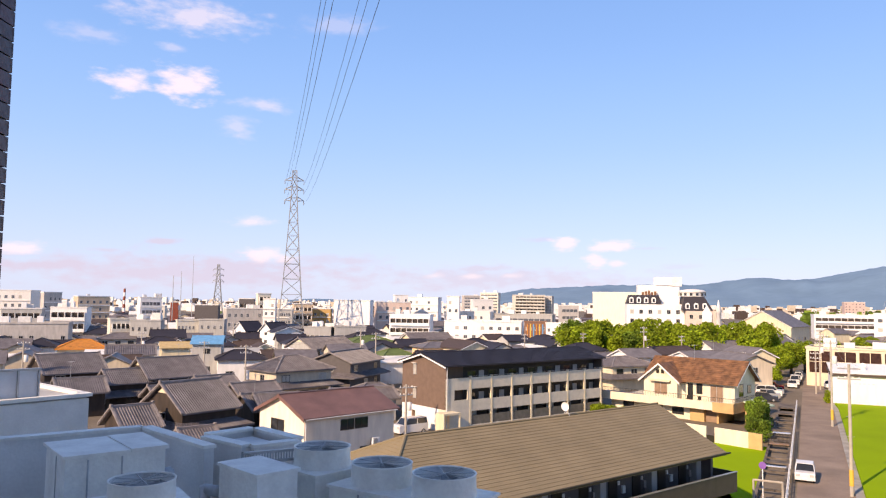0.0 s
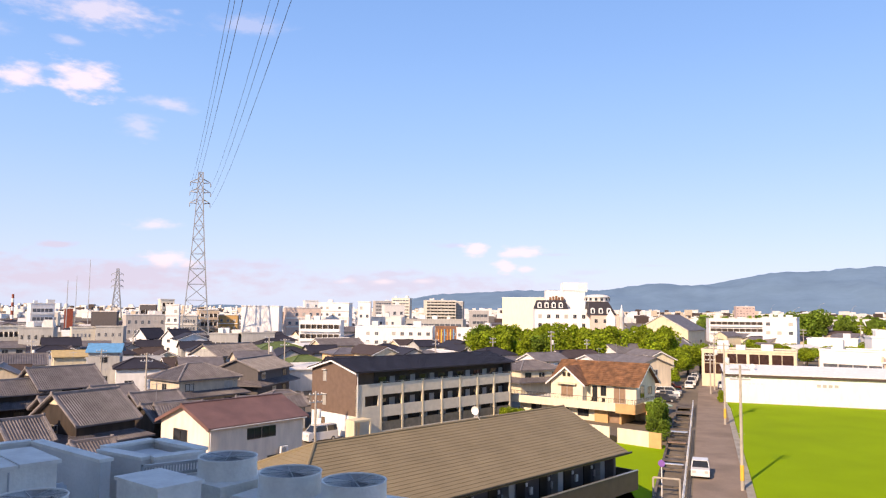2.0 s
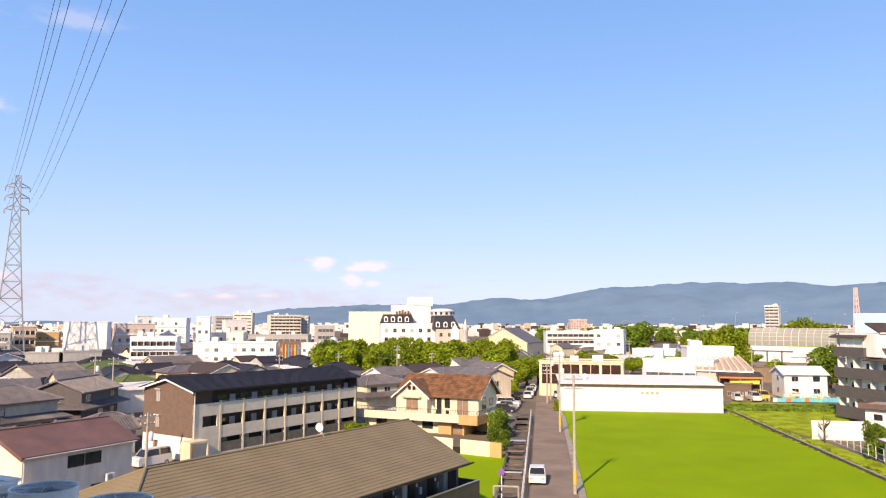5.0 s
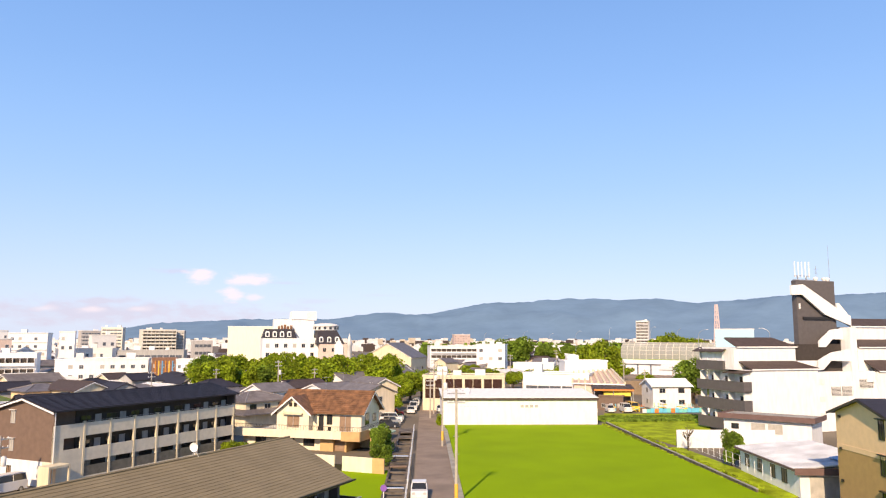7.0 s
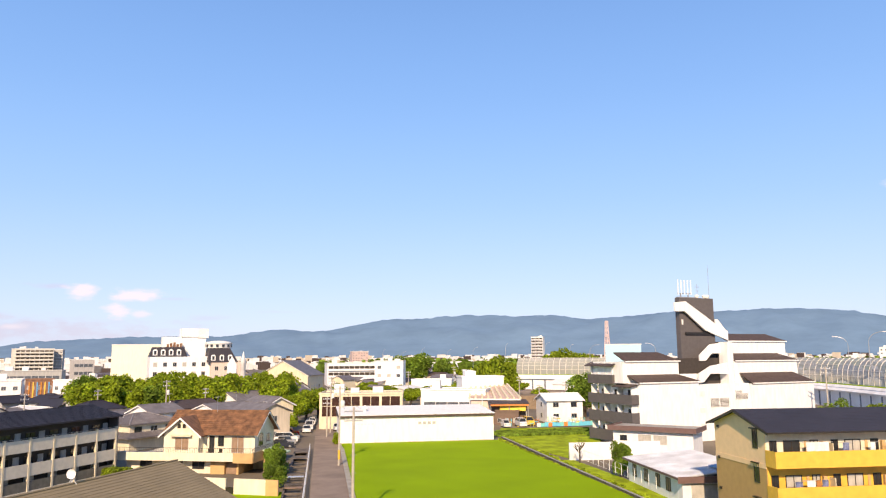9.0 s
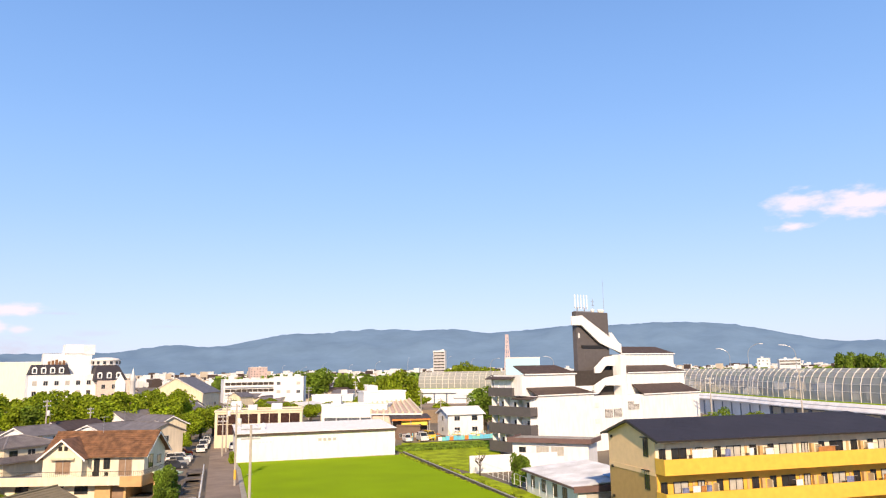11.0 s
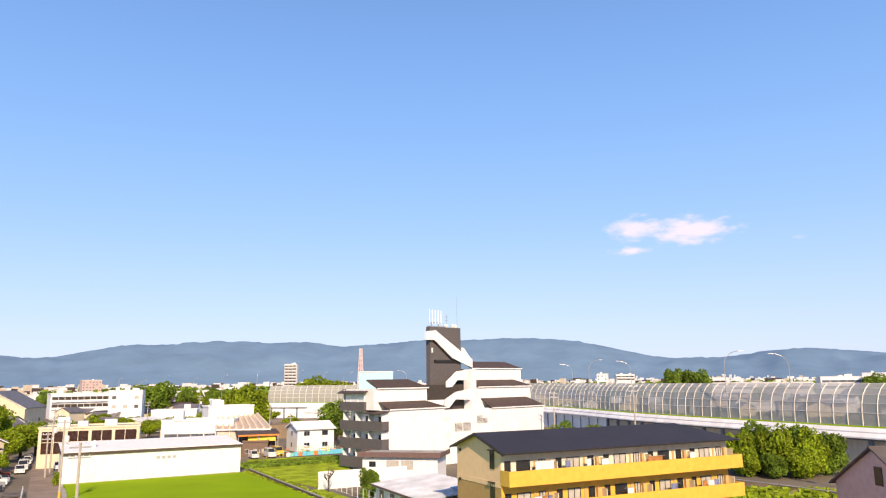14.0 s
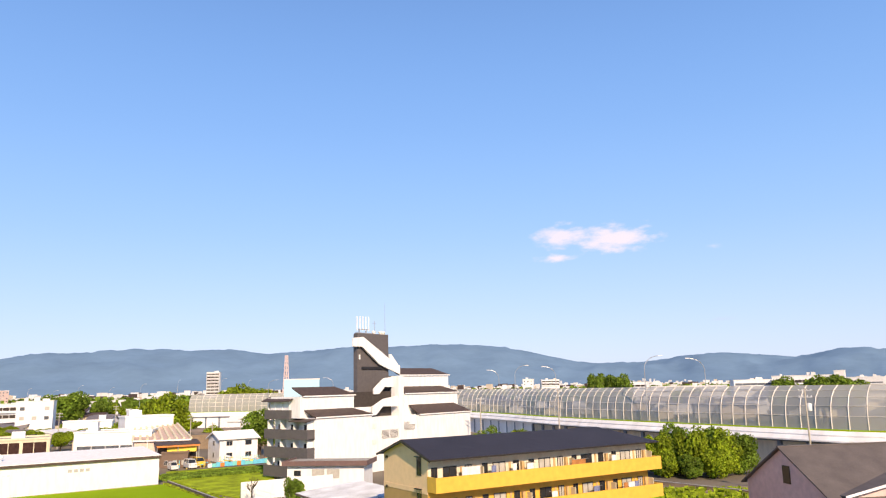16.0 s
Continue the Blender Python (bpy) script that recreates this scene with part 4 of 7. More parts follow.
    part("eave", G().slab([(-2.2, 4.6, 14.3), (-0.5, 4.6, 15.0), (-0.5, 13.0, 15.0), (-2.2, 13.0, 14.3)], 0.15), BROWNROOF, t)
    # aerials on the tower
    a = part("aerial_rack", G().box(15.6, 20.2, 5.0, 5.8, 27.6, 27.8).box(16.9, 17.1, 5.8, 6.0, 27.8, 28.6).box(18.9, 19.1, 5.8, 6.0, 27.8, 28.6).box(16.2, 20.0, 5.85, 5.95, 28.5, 28.65), STEEL, t)
    for i in range(5):
        part("aerial", G().rod((16.4 + i * 0.85, 5.9, 28.3), (16.4 + i * 0.85, 5.9, 31.3), 0.11, n=10), WHITE, a)
    part("aerial", G().rod((21.6, 6.0, 27.6), (21.6, 6.0, 30.6), 0.05).rod((21.0, 6.0, 30.0), (22.2, 6.0, 30.0), 0.03).rod((21.2, 6, 29.2), (22.0, 6, 29.2), 0.03), STEEL, a)
    part("lightning_rod", G().rod((24.0, 5.2, 27.6), (24.0, 5.2, 34.6), 0.05, 0.03), STEEL, t)
    for x in (20.6, 22.6, 23.4):
        part("roof_dish", G().lathe([(0.3, 27.6), (0.35, 27.8), (0.5, 28.2), (0.001, 28.4)], 12, x, 5.2), LGREY, t, smooth=True)


# Shade of landings and galleries, put into a dark brown base colour.
BROWN_SHADE = mat("painted_recess_shade", (0.05, 0.04, 0.034), 0.8, var=0.1)
stepped_flats()


def tan_flats():
    L, W = 30.2, 9.3
    t = thing("tan_apartment_block", "three-storey tan flats with yellow balconies and dark roof", "apartment building", 63.2, 38.2, 0, 118)
    part("upper_wall", G().add([(0, 0.2, 6.55), (0, W, 6.55), (0, W, 9.5), (0, W / 2, 11.0), (0, 0.2, 9.5), (L, 0.2, 6.55), (L, W, 6.55), (L, W, 9.5), (L, 0.2, 9.5), (L - 3.5, W / 2, 11.0)],
                               [(4, 3, 2, 1, 0), (5, 6, 7, 8), (0, 5, 8, 4), (1, 2, 7, 6), (2, 3, 9, 7), (3, 4, 8, 9), (7, 9, 8)]), TAN, t)
    part("lower_wall", G().box(0, L, 0.2, W, 0, 6.55), OCHRE, t)
    part("string_course", G().box(-0.04, 0.0, 0.2, W, 6.1, 6.555), TAN, t)
    # roof, gabled at one end and hipped at the other
    e, r = 9.45, 11.1
    p = [(-0.5, -1.1, e), (L + 0.8, -1.1, e), (L - 3.5, W / 2, r), (-0.5, W / 2, r)]
    q = [(L + 0.8, W + 0.7, e), (-0.5, W + 0.7, e), (-0.5, W / 2, r), (L - 3.5, W / 2, r)]
    ro = part("roof", G().slab(p, 0.15).slab(q, 0.15).tri_slab([(L + 0.8, -1.1, e), (L + 0.8, W + 0.7, e), (L - 3.5, W / 2, r)], 0.15), SLATE, t)
    for P in (p, q):
        k = G()
        courses(k, *P, 16, 0.016)
        part("roof_skin", k, SLATE, ro)
    part("barge_board", G().slab([(-0.56, -1.15, e - 0.03), (-0.5, -1.15, e - 0.03), (-0.5, W / 2, r - 0.03), (-0.56, W / 2, r - 0.03)], 0.22)
         .slab([(-0.56, W / 2, r - 0.03), (-0.5, W / 2, r - 0.03), (-0.5, W + 0.75, e - 0.03), (-0.56, W + 0.75, e - 0.03)], 0.22), BRONZE, ro)
    part("gutter", G().box(-0.5, L + 0.8, -1.22, -1.1, e - 0.15, e), BRONZE, ro)
    for z0, z1 in ((6.35, 7.78), (3.3, 4.72), (0.3, 1.7)):
        part("balcony_wall", G().box(-0.05, L + 0.7, -1.45, -1.3, z0, z1).box(-0.05, 0.1, -1.3, 0.2, z0, z1).box(L + 0.55, L + 0.7, -1.3, 0.2, z0, z1), YELLOW, t)
        part("balcony_floor", G().box(0.1, L + 0.55, -1.3, 0.2, z0, z0 + 0.2), CONCRETE, t)
    n = 5
    u = L / n
    k = 0
    for z, m in ((6.55, VILLA_WALL), (3.5, YELLOW), (0.5, YELLOW)):
        part("recess_wall", G().box(0.05, L, 0.12, 0.2, z, z + 2.85), m, t)
        for i in range(n):
            x = i * u
            part("partition", G().box(x + u - 0.04, x + u + 0.04, -0.7, 0.12, z, z + 1.8), CREAM, t)
            for dx, w, pm in ((0.7, 0.7, GLASS), (2.5, 1.6, CURTAIN if (i + k) % 3 else GLASS), (4.7, 0.8, GLASS if i % 2 else CURTAIN)):
                d = window(t, "s", x + dx, z, w, 2.05, L, W, BRONZE, pm, "door_window")
                d.location.y = 0.12
            part("wall_panel", G().box(x + 3.75, x + 4.0, 0.05, 0.12, z + 0.2, z + 2.0), VILLA_TAN, t)
            part("hatch", G().box(x + 5.25, x + 5.6, -0.2, 0.1, z, z + 1.9), VILLA_TAN, t)
        k += 1
    for z in (7.75, 4.7, 1.6):
        w = window(t, "w", 1.8, z, 0.85, 1.75, L, W, BRONZE, GLASS)
        part("hood", G().box(-0.55, 0.55, -0.3, 0, 1.75, 1.85), BRONZE, w)
    for z in (9.0, 6.0, 3.0):
        part("vent_cap", G().box(-0.15, 0, W - 0.9, W - 0.6, z, z + 0.25), BRONZE, t)
    # washing on the balconies
    for i, (x, z, w, h, m) in enumerate(((3.3, 7.2, 2.2, 1.3, CLOTH_WHITE), (6.9, 7.5, 0.6, 0.9, CLOTH_BLUE), (17.6, 7.3, 2.0, 0.9, CLOTH_RUST), (26.0, 4.2, 0.9, 1.0, CLOTH_WHITE), (26.9, 4.3, 0.7, 0.9, CLOTH_BLUE),
                                        (11.4, 7.4, 0.9, 0.9, CLOTH_WHITE), (14.6, 4.2, 0.8, 1.0, CLOTH_WHITE), (20.6, 4.3, 0.9, 0.9, CLOTH_BLUE), (23.6, 7.5, 0.7, 0.8, CLOTH_WHITE), (25.2, 4.2, 0.6, 1.0, CLOTH_RUST), (2.0, 4.0, 0.7, 1.1, CLOTH_BLUE), (3.1, 4.1, 0.8, 1.1, CLOTH_WHITE), (4.0, 4.2, 0.5, 1.0, CLOTH_RUST), (4.6, 4.1, 0.6, 1.1, CLOTH_BLUE), (9.6, 7.6, 0.5, 0.8, CLOTH_WHITE))):
        c = thing("washing", "washing hung out on a balcony pole", "laundry", group="washing")
        c.matrix_basis = t.matrix_basis @ pose(x, -0.9, z)
        k2 = G()
        n2 = 10
        vs = []
        for a in range(n2 + 1):
            off = 0.06 * math.sin(a * 1.9 + i)
            vs += [(w * a / n2, off, 0.05 * math.sin(a + i)), (w * a / n2, off * 0.4, h), (w * a / n2, off + 0.03, 0.05 * math.sin(a + i)), (w * a / n2, off * 0.4 + 0.03, h)]
        k2.add(vs, [f for a in range(n2) for f in ((4 * a, 4 * a + 4, 4 * a + 5, 4 * a + 1), (4 * a + 6, 4 * a + 2, 4 * a + 3, 4 * a + 7), (4 * a + 1, 4 * a + 5, 4 * a + 7, 4 * a + 3))])
        part("cloth", k2, m, c)
        part("pole", G().rod((-0.4, 0.015, h + 0.02), (w + 0.4, 0.015, h + 0.02), 0.02), STEEL, c)


CLOTH_WHITE = mat("white_cotton", (0.78, 0.77, 0.76), 0.9, var=0.08, fine=8)
CLOTH_BLUE = mat("blue_check_cotton", (0.22, 0.26, 0.45), 0.9, var=0.3, fine=6)
CLOTH_RUST = mat("rust_cotton", (0.45, 0.20, 0.06), 0.9, var=0.15)
tan_flats()

# ---- houses and blocks of the town ----
YELLOWROOF = mat("sand_yellow_roof", (0.55, 0.42, 0.20), 0.7, var=0.1)
REDTANK = mat("rust_red_paint", (0.30, 0.075, 0.04), 0.7, var=0.15)
PINKISH = mat("pinkish_render", (0.55, 0.42, 0.38), 0.8, var=0.08)
SIGNBLUE = mat("pale_blue_board", (0.40, 0.66, 0.78), 0.5, var=0.04)
RUSTSTRIPE = mat("brown_shopfront_cladding", (0.25, 0.13, 0.08), 0.7, var=0.12)
ASHROOF = mat("grey_brown_slate", (0.115, 0.098, 0.092), 0.7, var=0.12, scale=0.5, fine=6)
PINKWALL = mat("dusty_pink_render", (0.64, 0.47, 0.44), 0.85, var=0.06)
HALLCREAM = mat("pale_yellow_hall_render", (0.84, 0.79, 0.60), 0.8, var=0.04, streak=1)
PINKCREAM = mat("pale_pink_render", (0.68, 0.54, 0.46), 0.8, var=0.06)
RUSTGLASS = mat("brown_tinted_glazing", (0.06, 0.028, 0.02), 0.25, var=0.2, bump=0)
GREYTILE = mat("pale_grey_roof_tile", (0.19, 0.175, 0.18), 0.65, var=0.14, scale=0.7, fine=6)
TOWNGREY = mat("town_grey_render", (0.50, 0.475, 0.45), 0.8, var=0.1, streak=1)
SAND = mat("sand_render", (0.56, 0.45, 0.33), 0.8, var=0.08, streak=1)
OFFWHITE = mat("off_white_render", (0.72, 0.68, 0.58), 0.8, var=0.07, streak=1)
TAKEN, RIDGES = [], []


def house(x, y, az, L, W, eave, ridge, roof, wall, kind, label, tiles=0.0, rows=2, group=""):
    """A pitched-roof house with its ridge along az."""
    L = max(L, 3.0)
    t = thing("house", label, "house", x, y, 0, az, group)
    cap = KAWARA_CAP if roof is KAWARA else roof
    if kind == "hip":
        part("wall", G().box(0, L, 0, W, 0, eave), wall, t)
        hip_roof(t, L, W, eave, ridge, 0.6, roof, cap, tiles=tiles, inset=min(W / 2 + 0.6, L * 0.42))
    else:
        part("wall", G().gable(L, W, 0, eave, ridge - 0.12), wall, t)
        gable_roof(t, L, W, eave, ridge, 0.6, 0.45, roof, cap, tiles=tiles, trim=WHITE if wall in (WHITE, CREAM, BROWN) else None)
        if tiles:
            k2 = (ridge - eave) / (W / 2) * 0.6
            for xe in (-0.5, L + 0.2):
                for ye in (-0.6, W + 0.6):
                    part("verge_tile", G().slab([(xe, ye, eave - k2 + 0.2), (xe + 0.3, ye, eave - k2 + 0.2), (xe + 0.3, W / 2, ridge + 0.2), (xe, W / 2, ridge + 0.2)], 0.2), cap, t)
    if tiles and eave > 3.8:
        z, o = eave * 0.52, 1.5
        a, b, c, d = (-o, -o), (L + o, -o), (L + o, W + o), (-o, W + o)
        p, q, r_, s_ = (0, 0), (L, 0), (L, W), (0, W)
        k = G()
        for u, v, w, x_ in ((a, b, q, p), (b, c, r_, q), (c, d, s_, r_), (d, a, p, s_)):
            k.slab([(*u, z), (*v, z), (*w, z + 0.75), (*x_, z + 0.75)], 0.14)
            m2 = G()
            ribs(m2, (*u, z), (*v, z), (*w, z + 0.75), (*x_, z + 0.75), tiles * 0.85, tiles * 0.2)
            part("tile_roll", m2, roof, t)["kind"] = "stuff"
        part("skirt_roof", k, roof, t)
    r2 = random.Random(int(abs(x * 31 + y * 17)))
    n = max(1, int(L / 3.2))
    st = eave / max(1, rows)
    for f in range(rows):
        if (f + 1) * st < 1.5 or st < 1.7:
            continue
        for i in range(n):
            if r2.random() < 0.2:
                continue
            window(t, "s", (i + 0.5) * L / n, f * st + st * 0.36, 1.5, min(1.2, st * 0.42), L, W, ALU if r2.random() < 0.5 else BRONZE, GLASS if r2.random() < 0.7 else CURTAIN)
        window(t, "w", W * 0.5, f * st + st * 0.36, 1.2, min(1.1, st * 0.4), L, W, ALU, GLASS)
        window(t, "e", W * 0.45, f * st + st * 0.36, 1.2, min(1.1, st * 0.4), L, W, ALU, GLASS)
    if tiles and kind == "gable":
        RIDGES.append(t.matrix_basis @ Vector((L * 0.3, W / 2, ridge + 0.2)))
    c = t.matrix_basis @ Vector((L / 2, W / 2, 0))
    TAKEN.append((c.x, c.y, max(L, W) * 0.62))
    return t


def block(a0, a1, D, top, wall, rows, cols, turn, label, category, pane=None, style=""):
    """A flat-roofed building between two compass angles at a distance from the eye's foot."""
    # Past 205 m beige, tan and cream walls become greyer and less saturated.
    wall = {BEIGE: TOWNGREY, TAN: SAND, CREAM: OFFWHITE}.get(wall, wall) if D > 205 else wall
    mid = radians((a0 + a1) / 2)
    A = 2 * D * math.tan(radians(a1 - a0) / 2)
    k = 0.55
    tr = radians(turn)
    L = A / (math.cos(tr) + k * abs(math.sin(tr)))
    W = min(k * L, 22.0)
    az = math.degrees(mid) + 90 + turn
    cx, cy = (D + W / 2) * math.sin(mid), (D + W / 2) * math.cos(mid)
    d, n = Vector((math.sin(radians(az)), math.cos(radians(az)))), Vector((-math.cos(radians(az)), math.sin(radians(az))))
    o = Vector((cx, cy)) - d * (L / 2) - n * (W / 2)
    t = thing(category.replace(" ", "_"), label, category, o.x, o.y, 0, az)
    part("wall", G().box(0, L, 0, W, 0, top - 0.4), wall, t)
    edge = G().box(-0.15, L + 0.15, -0.15, 0.25, top - 0.4, top).box(-0.15, L + 0.15, W - 0.25, W + 0.15, top - 0.4, top).box(-0.15, 0.25, 0.25, W - 0.25, top - 0.4, top).box(L - 0.25, L + 0.15, 0.25, W - 0.25, top - 0.4, top)
    part("parapet", edge, wall if top < 12 else LGREY, t)
    part("roof", G().box(0.25, L - 0.25, 0.25, W - 0.25, top - 0.4, top - 0.3), CONCRETE, t)
    r2 = random.Random(int(a0 * 100 + D))
    if rows:
        st = (top - 0.8) / (rows + (1 if rows > 1 and top / rows > 4 else 0))
        st = min(st, 3.6 if rows > 1 else 5.0)
        ww = min(1.7, 0.42 * L / cols)
        style = style or r2.choice(("punched", "punched", "punched", "ribbon", "gallery"))
        cols = max(cols, int(L / 3.6)) if style == "punched" else cols
        for f in range(rows):
            z = top - 0.9 - (f + 0.85) * st + 0.3
            if z < 0.3:
                continue
            zh = round(min(1.5, st * 0.38), 1)
            if style == "ribbon":
                g = part("window_band", G().box(0.8, L - 0.8, -0.06, 0.0, z, z + zh), pane or SKYGLASS, t)
                for i in range(1, cols + 1):
                    x = 0.8 + (L - 1.6) * i / (cols + 1)
                    part("mullion", G().box(x - 0.12, x + 0.12, -0.1, -0.06, z, z + zh), wall if i % 3 == 0 else ALU, g)
            elif style == "wide":
                part("window_band", G().box(0.6, L - 0.6, -0.06, 0.0, 2.8, top - 0.9), RUSTGLASS, t)
                for i in range(1, 8):
                    x = 0.6 + (L - 1.2) * i / 8
                    part("mullion", G().box(x - (0.3 if i % 2 == 0 else 0.07), x + (0.3 if i % 2 == 0 else 0.07), -0.12, -0.06, 2.8, top - 0.9), wall, t)
                part("transom", G().box(0.6, L - 0.6, -0.1, -0.06, 5.0, 5.12), wall, t)
            elif style == "gallery":
                # Shade behind each gallery front, laid on the wall as a dark strip.
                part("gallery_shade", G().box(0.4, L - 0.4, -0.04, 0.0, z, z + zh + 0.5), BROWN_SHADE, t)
                part("balcony_front", G().box(0.3, L - 0.3, -1.1, -1.0, z - 0.7, z + 0.35), wall, t)
                for i in range(cols + 1):
                    x = 0.4 + (L - 0.9) * i / cols
                    part("fin", G().box(x, x + 0.15, -1.0, -0.04, z - 0.7, z + zh + 0.5), LGREY, t)
            for i in range(cols if style == "punched" else 0):
                if r2.random() < 0.22:
                    continue
                # Past 230 m most panes use the glass with haze in its colour.
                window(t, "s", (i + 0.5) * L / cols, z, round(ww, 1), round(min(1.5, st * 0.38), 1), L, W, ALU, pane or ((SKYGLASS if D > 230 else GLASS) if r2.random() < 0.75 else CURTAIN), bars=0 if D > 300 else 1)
            face = "w" if turn > 0 else "e"
            for i in range(max(1, int(cols * 0.4))):
                window(t, face, (i + 0.5) * W / max(1, int(cols * 0.4)), z, round(min(ww, 0.6 * W), 1), round(st * 0.4, 1), L, W, ALU, GLASS, bars=0)
            if rows > 2 and D < 700:
                part("floor_band", G().box(-0.12, L + 0.12, -0.3, 0.0, z - st * 0.3, z - st * 0.16), LGREY, t)
    if wall is RUSTSTRIPE:
        for i in range(6):
            x = L * (0.12 + 0.14 * i)
            part("facade_stripe", G().box(x, x + L * 0.05, -0.2, -0.08, 1.5, top - 1.0), (ORANGE, YELLOW, BLUEROOF)[i % 3], t)
    if rows and L > 8:
        for q in range(r2.randint(1, 3)):
            x, y = r2.uniform(0.1, 0.75) * L, r2.uniform(0.2, 0.6) * W
            s = r2.uniform(1.2, 3.0)
            hh = r2.uniform(1.0, 2.2)
            part("roof_plant", G().box(x, x + s, y, y + s * 0.8, top - 0.3, top - 0.3 + hh), LGREY if q % 2 else WHITE, t)
    TAKEN.append((cx, cy, max(L, W) * 0.6))
    return t


def ridge_house(x0, y0, x1, y1, W, eave, ridge, wall, label, tiles=0.33):
    """A tiled house given by the two ends of its ridge."""
    d = Vector((x1 - x0, y1 - y0))
    az = math.degrees(math.atan2(d.x, d.y))
    u = d.normalized()
    o = Vector((x0, y0)) + u * 0.45 + Vector((u.y, -u.x)) * (W / 2)
    t = house(o.x, o.y, az, d.length - 0.9, W, eave, ridge, KAWARA, wall, "gable", label, tiles=tiles)
    m = (ridge - 0.35 - eave) / (W / 2)
    for x in (-0.06, d.length - 0.9 + 0.02) if W > 5.5 else ():
        part("plaster_gable", G().add([(x, 0.36 * W, eave + 0.36 * W * m), (x + 0.04, 0.36 * W, eave + 0.36 * W * m), (x + 0.04, 0.64 * W, eave + 0.36 * W * m), (x, 0.64 * W, eave + 0.36 * W * m), (x, W / 2, ridge - 0.35), (x + 0.04, W / 2, ridge - 0.35)],
                                      [(0, 3, 4), (1, 5, 2), (0, 1, 2, 3), (0, 4, 5, 1), (3, 2, 5, 4)]), CREAM, t)
    return t


ridge_house(-64.6, 117.3, -57.5, 124.2, 8.0, 4.6, 7.0, TIMBER, "old house with grey clay tile roof and dark timber walls")
ridge_house(-46.7, 113.1, -39.7, 120.3, 7.6, 4.6, 7.0, TIMBER, "long grey tiled house with pale gable end")
ridge_house(-30.7, 80.9, -26.05, 87.1, 7.4, 4.5, 7.0, TIMBER, "dark timber house with heavy grey tiled roof")
ridge_house(-49.9, 108.8, -44.9, 113.6, 5.0, 4.1, 5.6, TIMBER, "small wing with grey tiled roof")
ridge_house(-53.2, 101.5, -48.0, 105.6, 5.0, 3.5, 5.0, TIMBER, "low tiled lean-to beside an old house")
ridge_house(-34.0, 76.5, -30.9, 79.6, 5.2, 3.3, 5.0, TIMBER, "small tiled outbuilding with pale gable")
ridge_house(-25.6, 72.2, -22.9, 74.6, 3.6, 2.6, 3.6, TIMBER, "low tiled shed near the parapet")
ridge_house(-24.6, 91.0, -20.4, 95.0, 5.0, 3.2, 4.6, TIMBER, "dark low tiled wing beside the red house")
ridge_house(-38.5, 97.2, -34.3, 101.2, 4.6, 3.4, 4.7, TIMBER, "low tiled roof in the old quarter")
ridge_house(-28.6, 100.5, -23.6, 105.0, 5.0, 3.4, 4.8, TIMBER, "low dark tiled roof before a hipped house")
ridge_house(-36.0, 108.0, -31.6, 112.4, 5.0, 3.6, 4.9, TIMBER, "weathered tiled roof between old houses")
ridge_house(-34.6, 177.3, -25.3, 189.2, 9.0, 5.0, 7.2, GREY, "old house with dark grey gabled roof", 0.45)
house(-25.5, 114.35, 43.5, 10.6, 7.6, 5.2, 7.2, KAWARA, BEIGE, "hip", "two-storey house with broad grey hipped roof", tiles=0.4)
house(-16.1, 130.8, 20, 12.6, 8, 5.4, 7, KAWARA, CHARCOAL, "gable", "dark boarded house with grey pitched roof", tiles=0.45)
house(35.0, 192.2, 66, 15.7, 9, 5.4, 7.6, KAWARA, GREY, "gable", "house with grey pitched tile roof near the park", tiles=0.5)
house(32.4, 140.0, 66, 10.0, 8, 4.6, 6, KAWARA, CREAM, "hip", "cream house with grey hipped roof behind the flats", tiles=0.45)
house(11.8, 183.0, -30, 12.9, 8, 5.2, 6.8, BROWNROOF, CREAM, "gable", "cream gabled house behind the flats")
house(60.8, 191.4, 66, 12.4, 8, 5.6, 7.4, GREYTILE, CREAM, "gable", "cream house with dark pitched roof beside the park")
house(67.2, 182.4, 66, 12.4, 7, 5.6, 7.4, GREYTILE, WHITE, "gable", "white house with dark roof beside the park")
house(39.7, 155.2, 66, 8.0, 7, 5.4, 6.8, GREYTILE, WHITE, "gable", "white house with dark roof and skylight")
house(49.8, 168.6, 66, 11.0, 7, 5.2, 6.6, BROWNROOF, BROWN, "gable", "brown house with dark pitched roof")
house(53.2, 156.6, 66, 12.9, 7, 5.2, 6.4, GREYTILE, WHITE, "gable", "white house with low dark roof")
house(60.8, 135.9, -10, 10.4, 7, 6, 7.4, GREYTILE, BEIGE, "gable", "beige two-storey house with grey gable roof")
house(69.7, 154.2, -10, 9.5, 7, 6, 7.6, GREYTILE, CREAM, "gable", "cream two-storey house beside the lane")
house(-83.3, 160.1, 66, 9.7, 9, 5, 6.8, ORANGE, CREAM, "hip", "cream house with bright orange tiled hipped roof")
house(-67.6, 149.3, 66, 8.9, 9, 4.8, 6.4, KAWARA, GREY, "gable", "house with grey tiled roof among old houses", tiles=0.5)
house(-78.8, 200.4, 66, 8.6, 8, 5.8, 7.6, SLATE, GREY, "gable", "grey gabled two-storey house")
house(-63.4, 167.2, 66, 8.4, 8, 5.2, 6.2, YELLOWROOF, CREAM, "gable", "house with sand-yellow roof")
house(-57.5, 177.4, 66, 7.4, 9, 5, 6.8, SLATE, GREY, "hip", "grey house with black hipped roof")
house(-53.8, 160.4, 66, 14.8, 8, 4.6, 5.2, GREY, GREY, "gable", "long low grey workshop")
house(-118.6, 230.3, 66, 10.3, 9, 5.2, 7, KAWARA, GREY, "gable", "grey tiled house farther off", tiles=0.6)
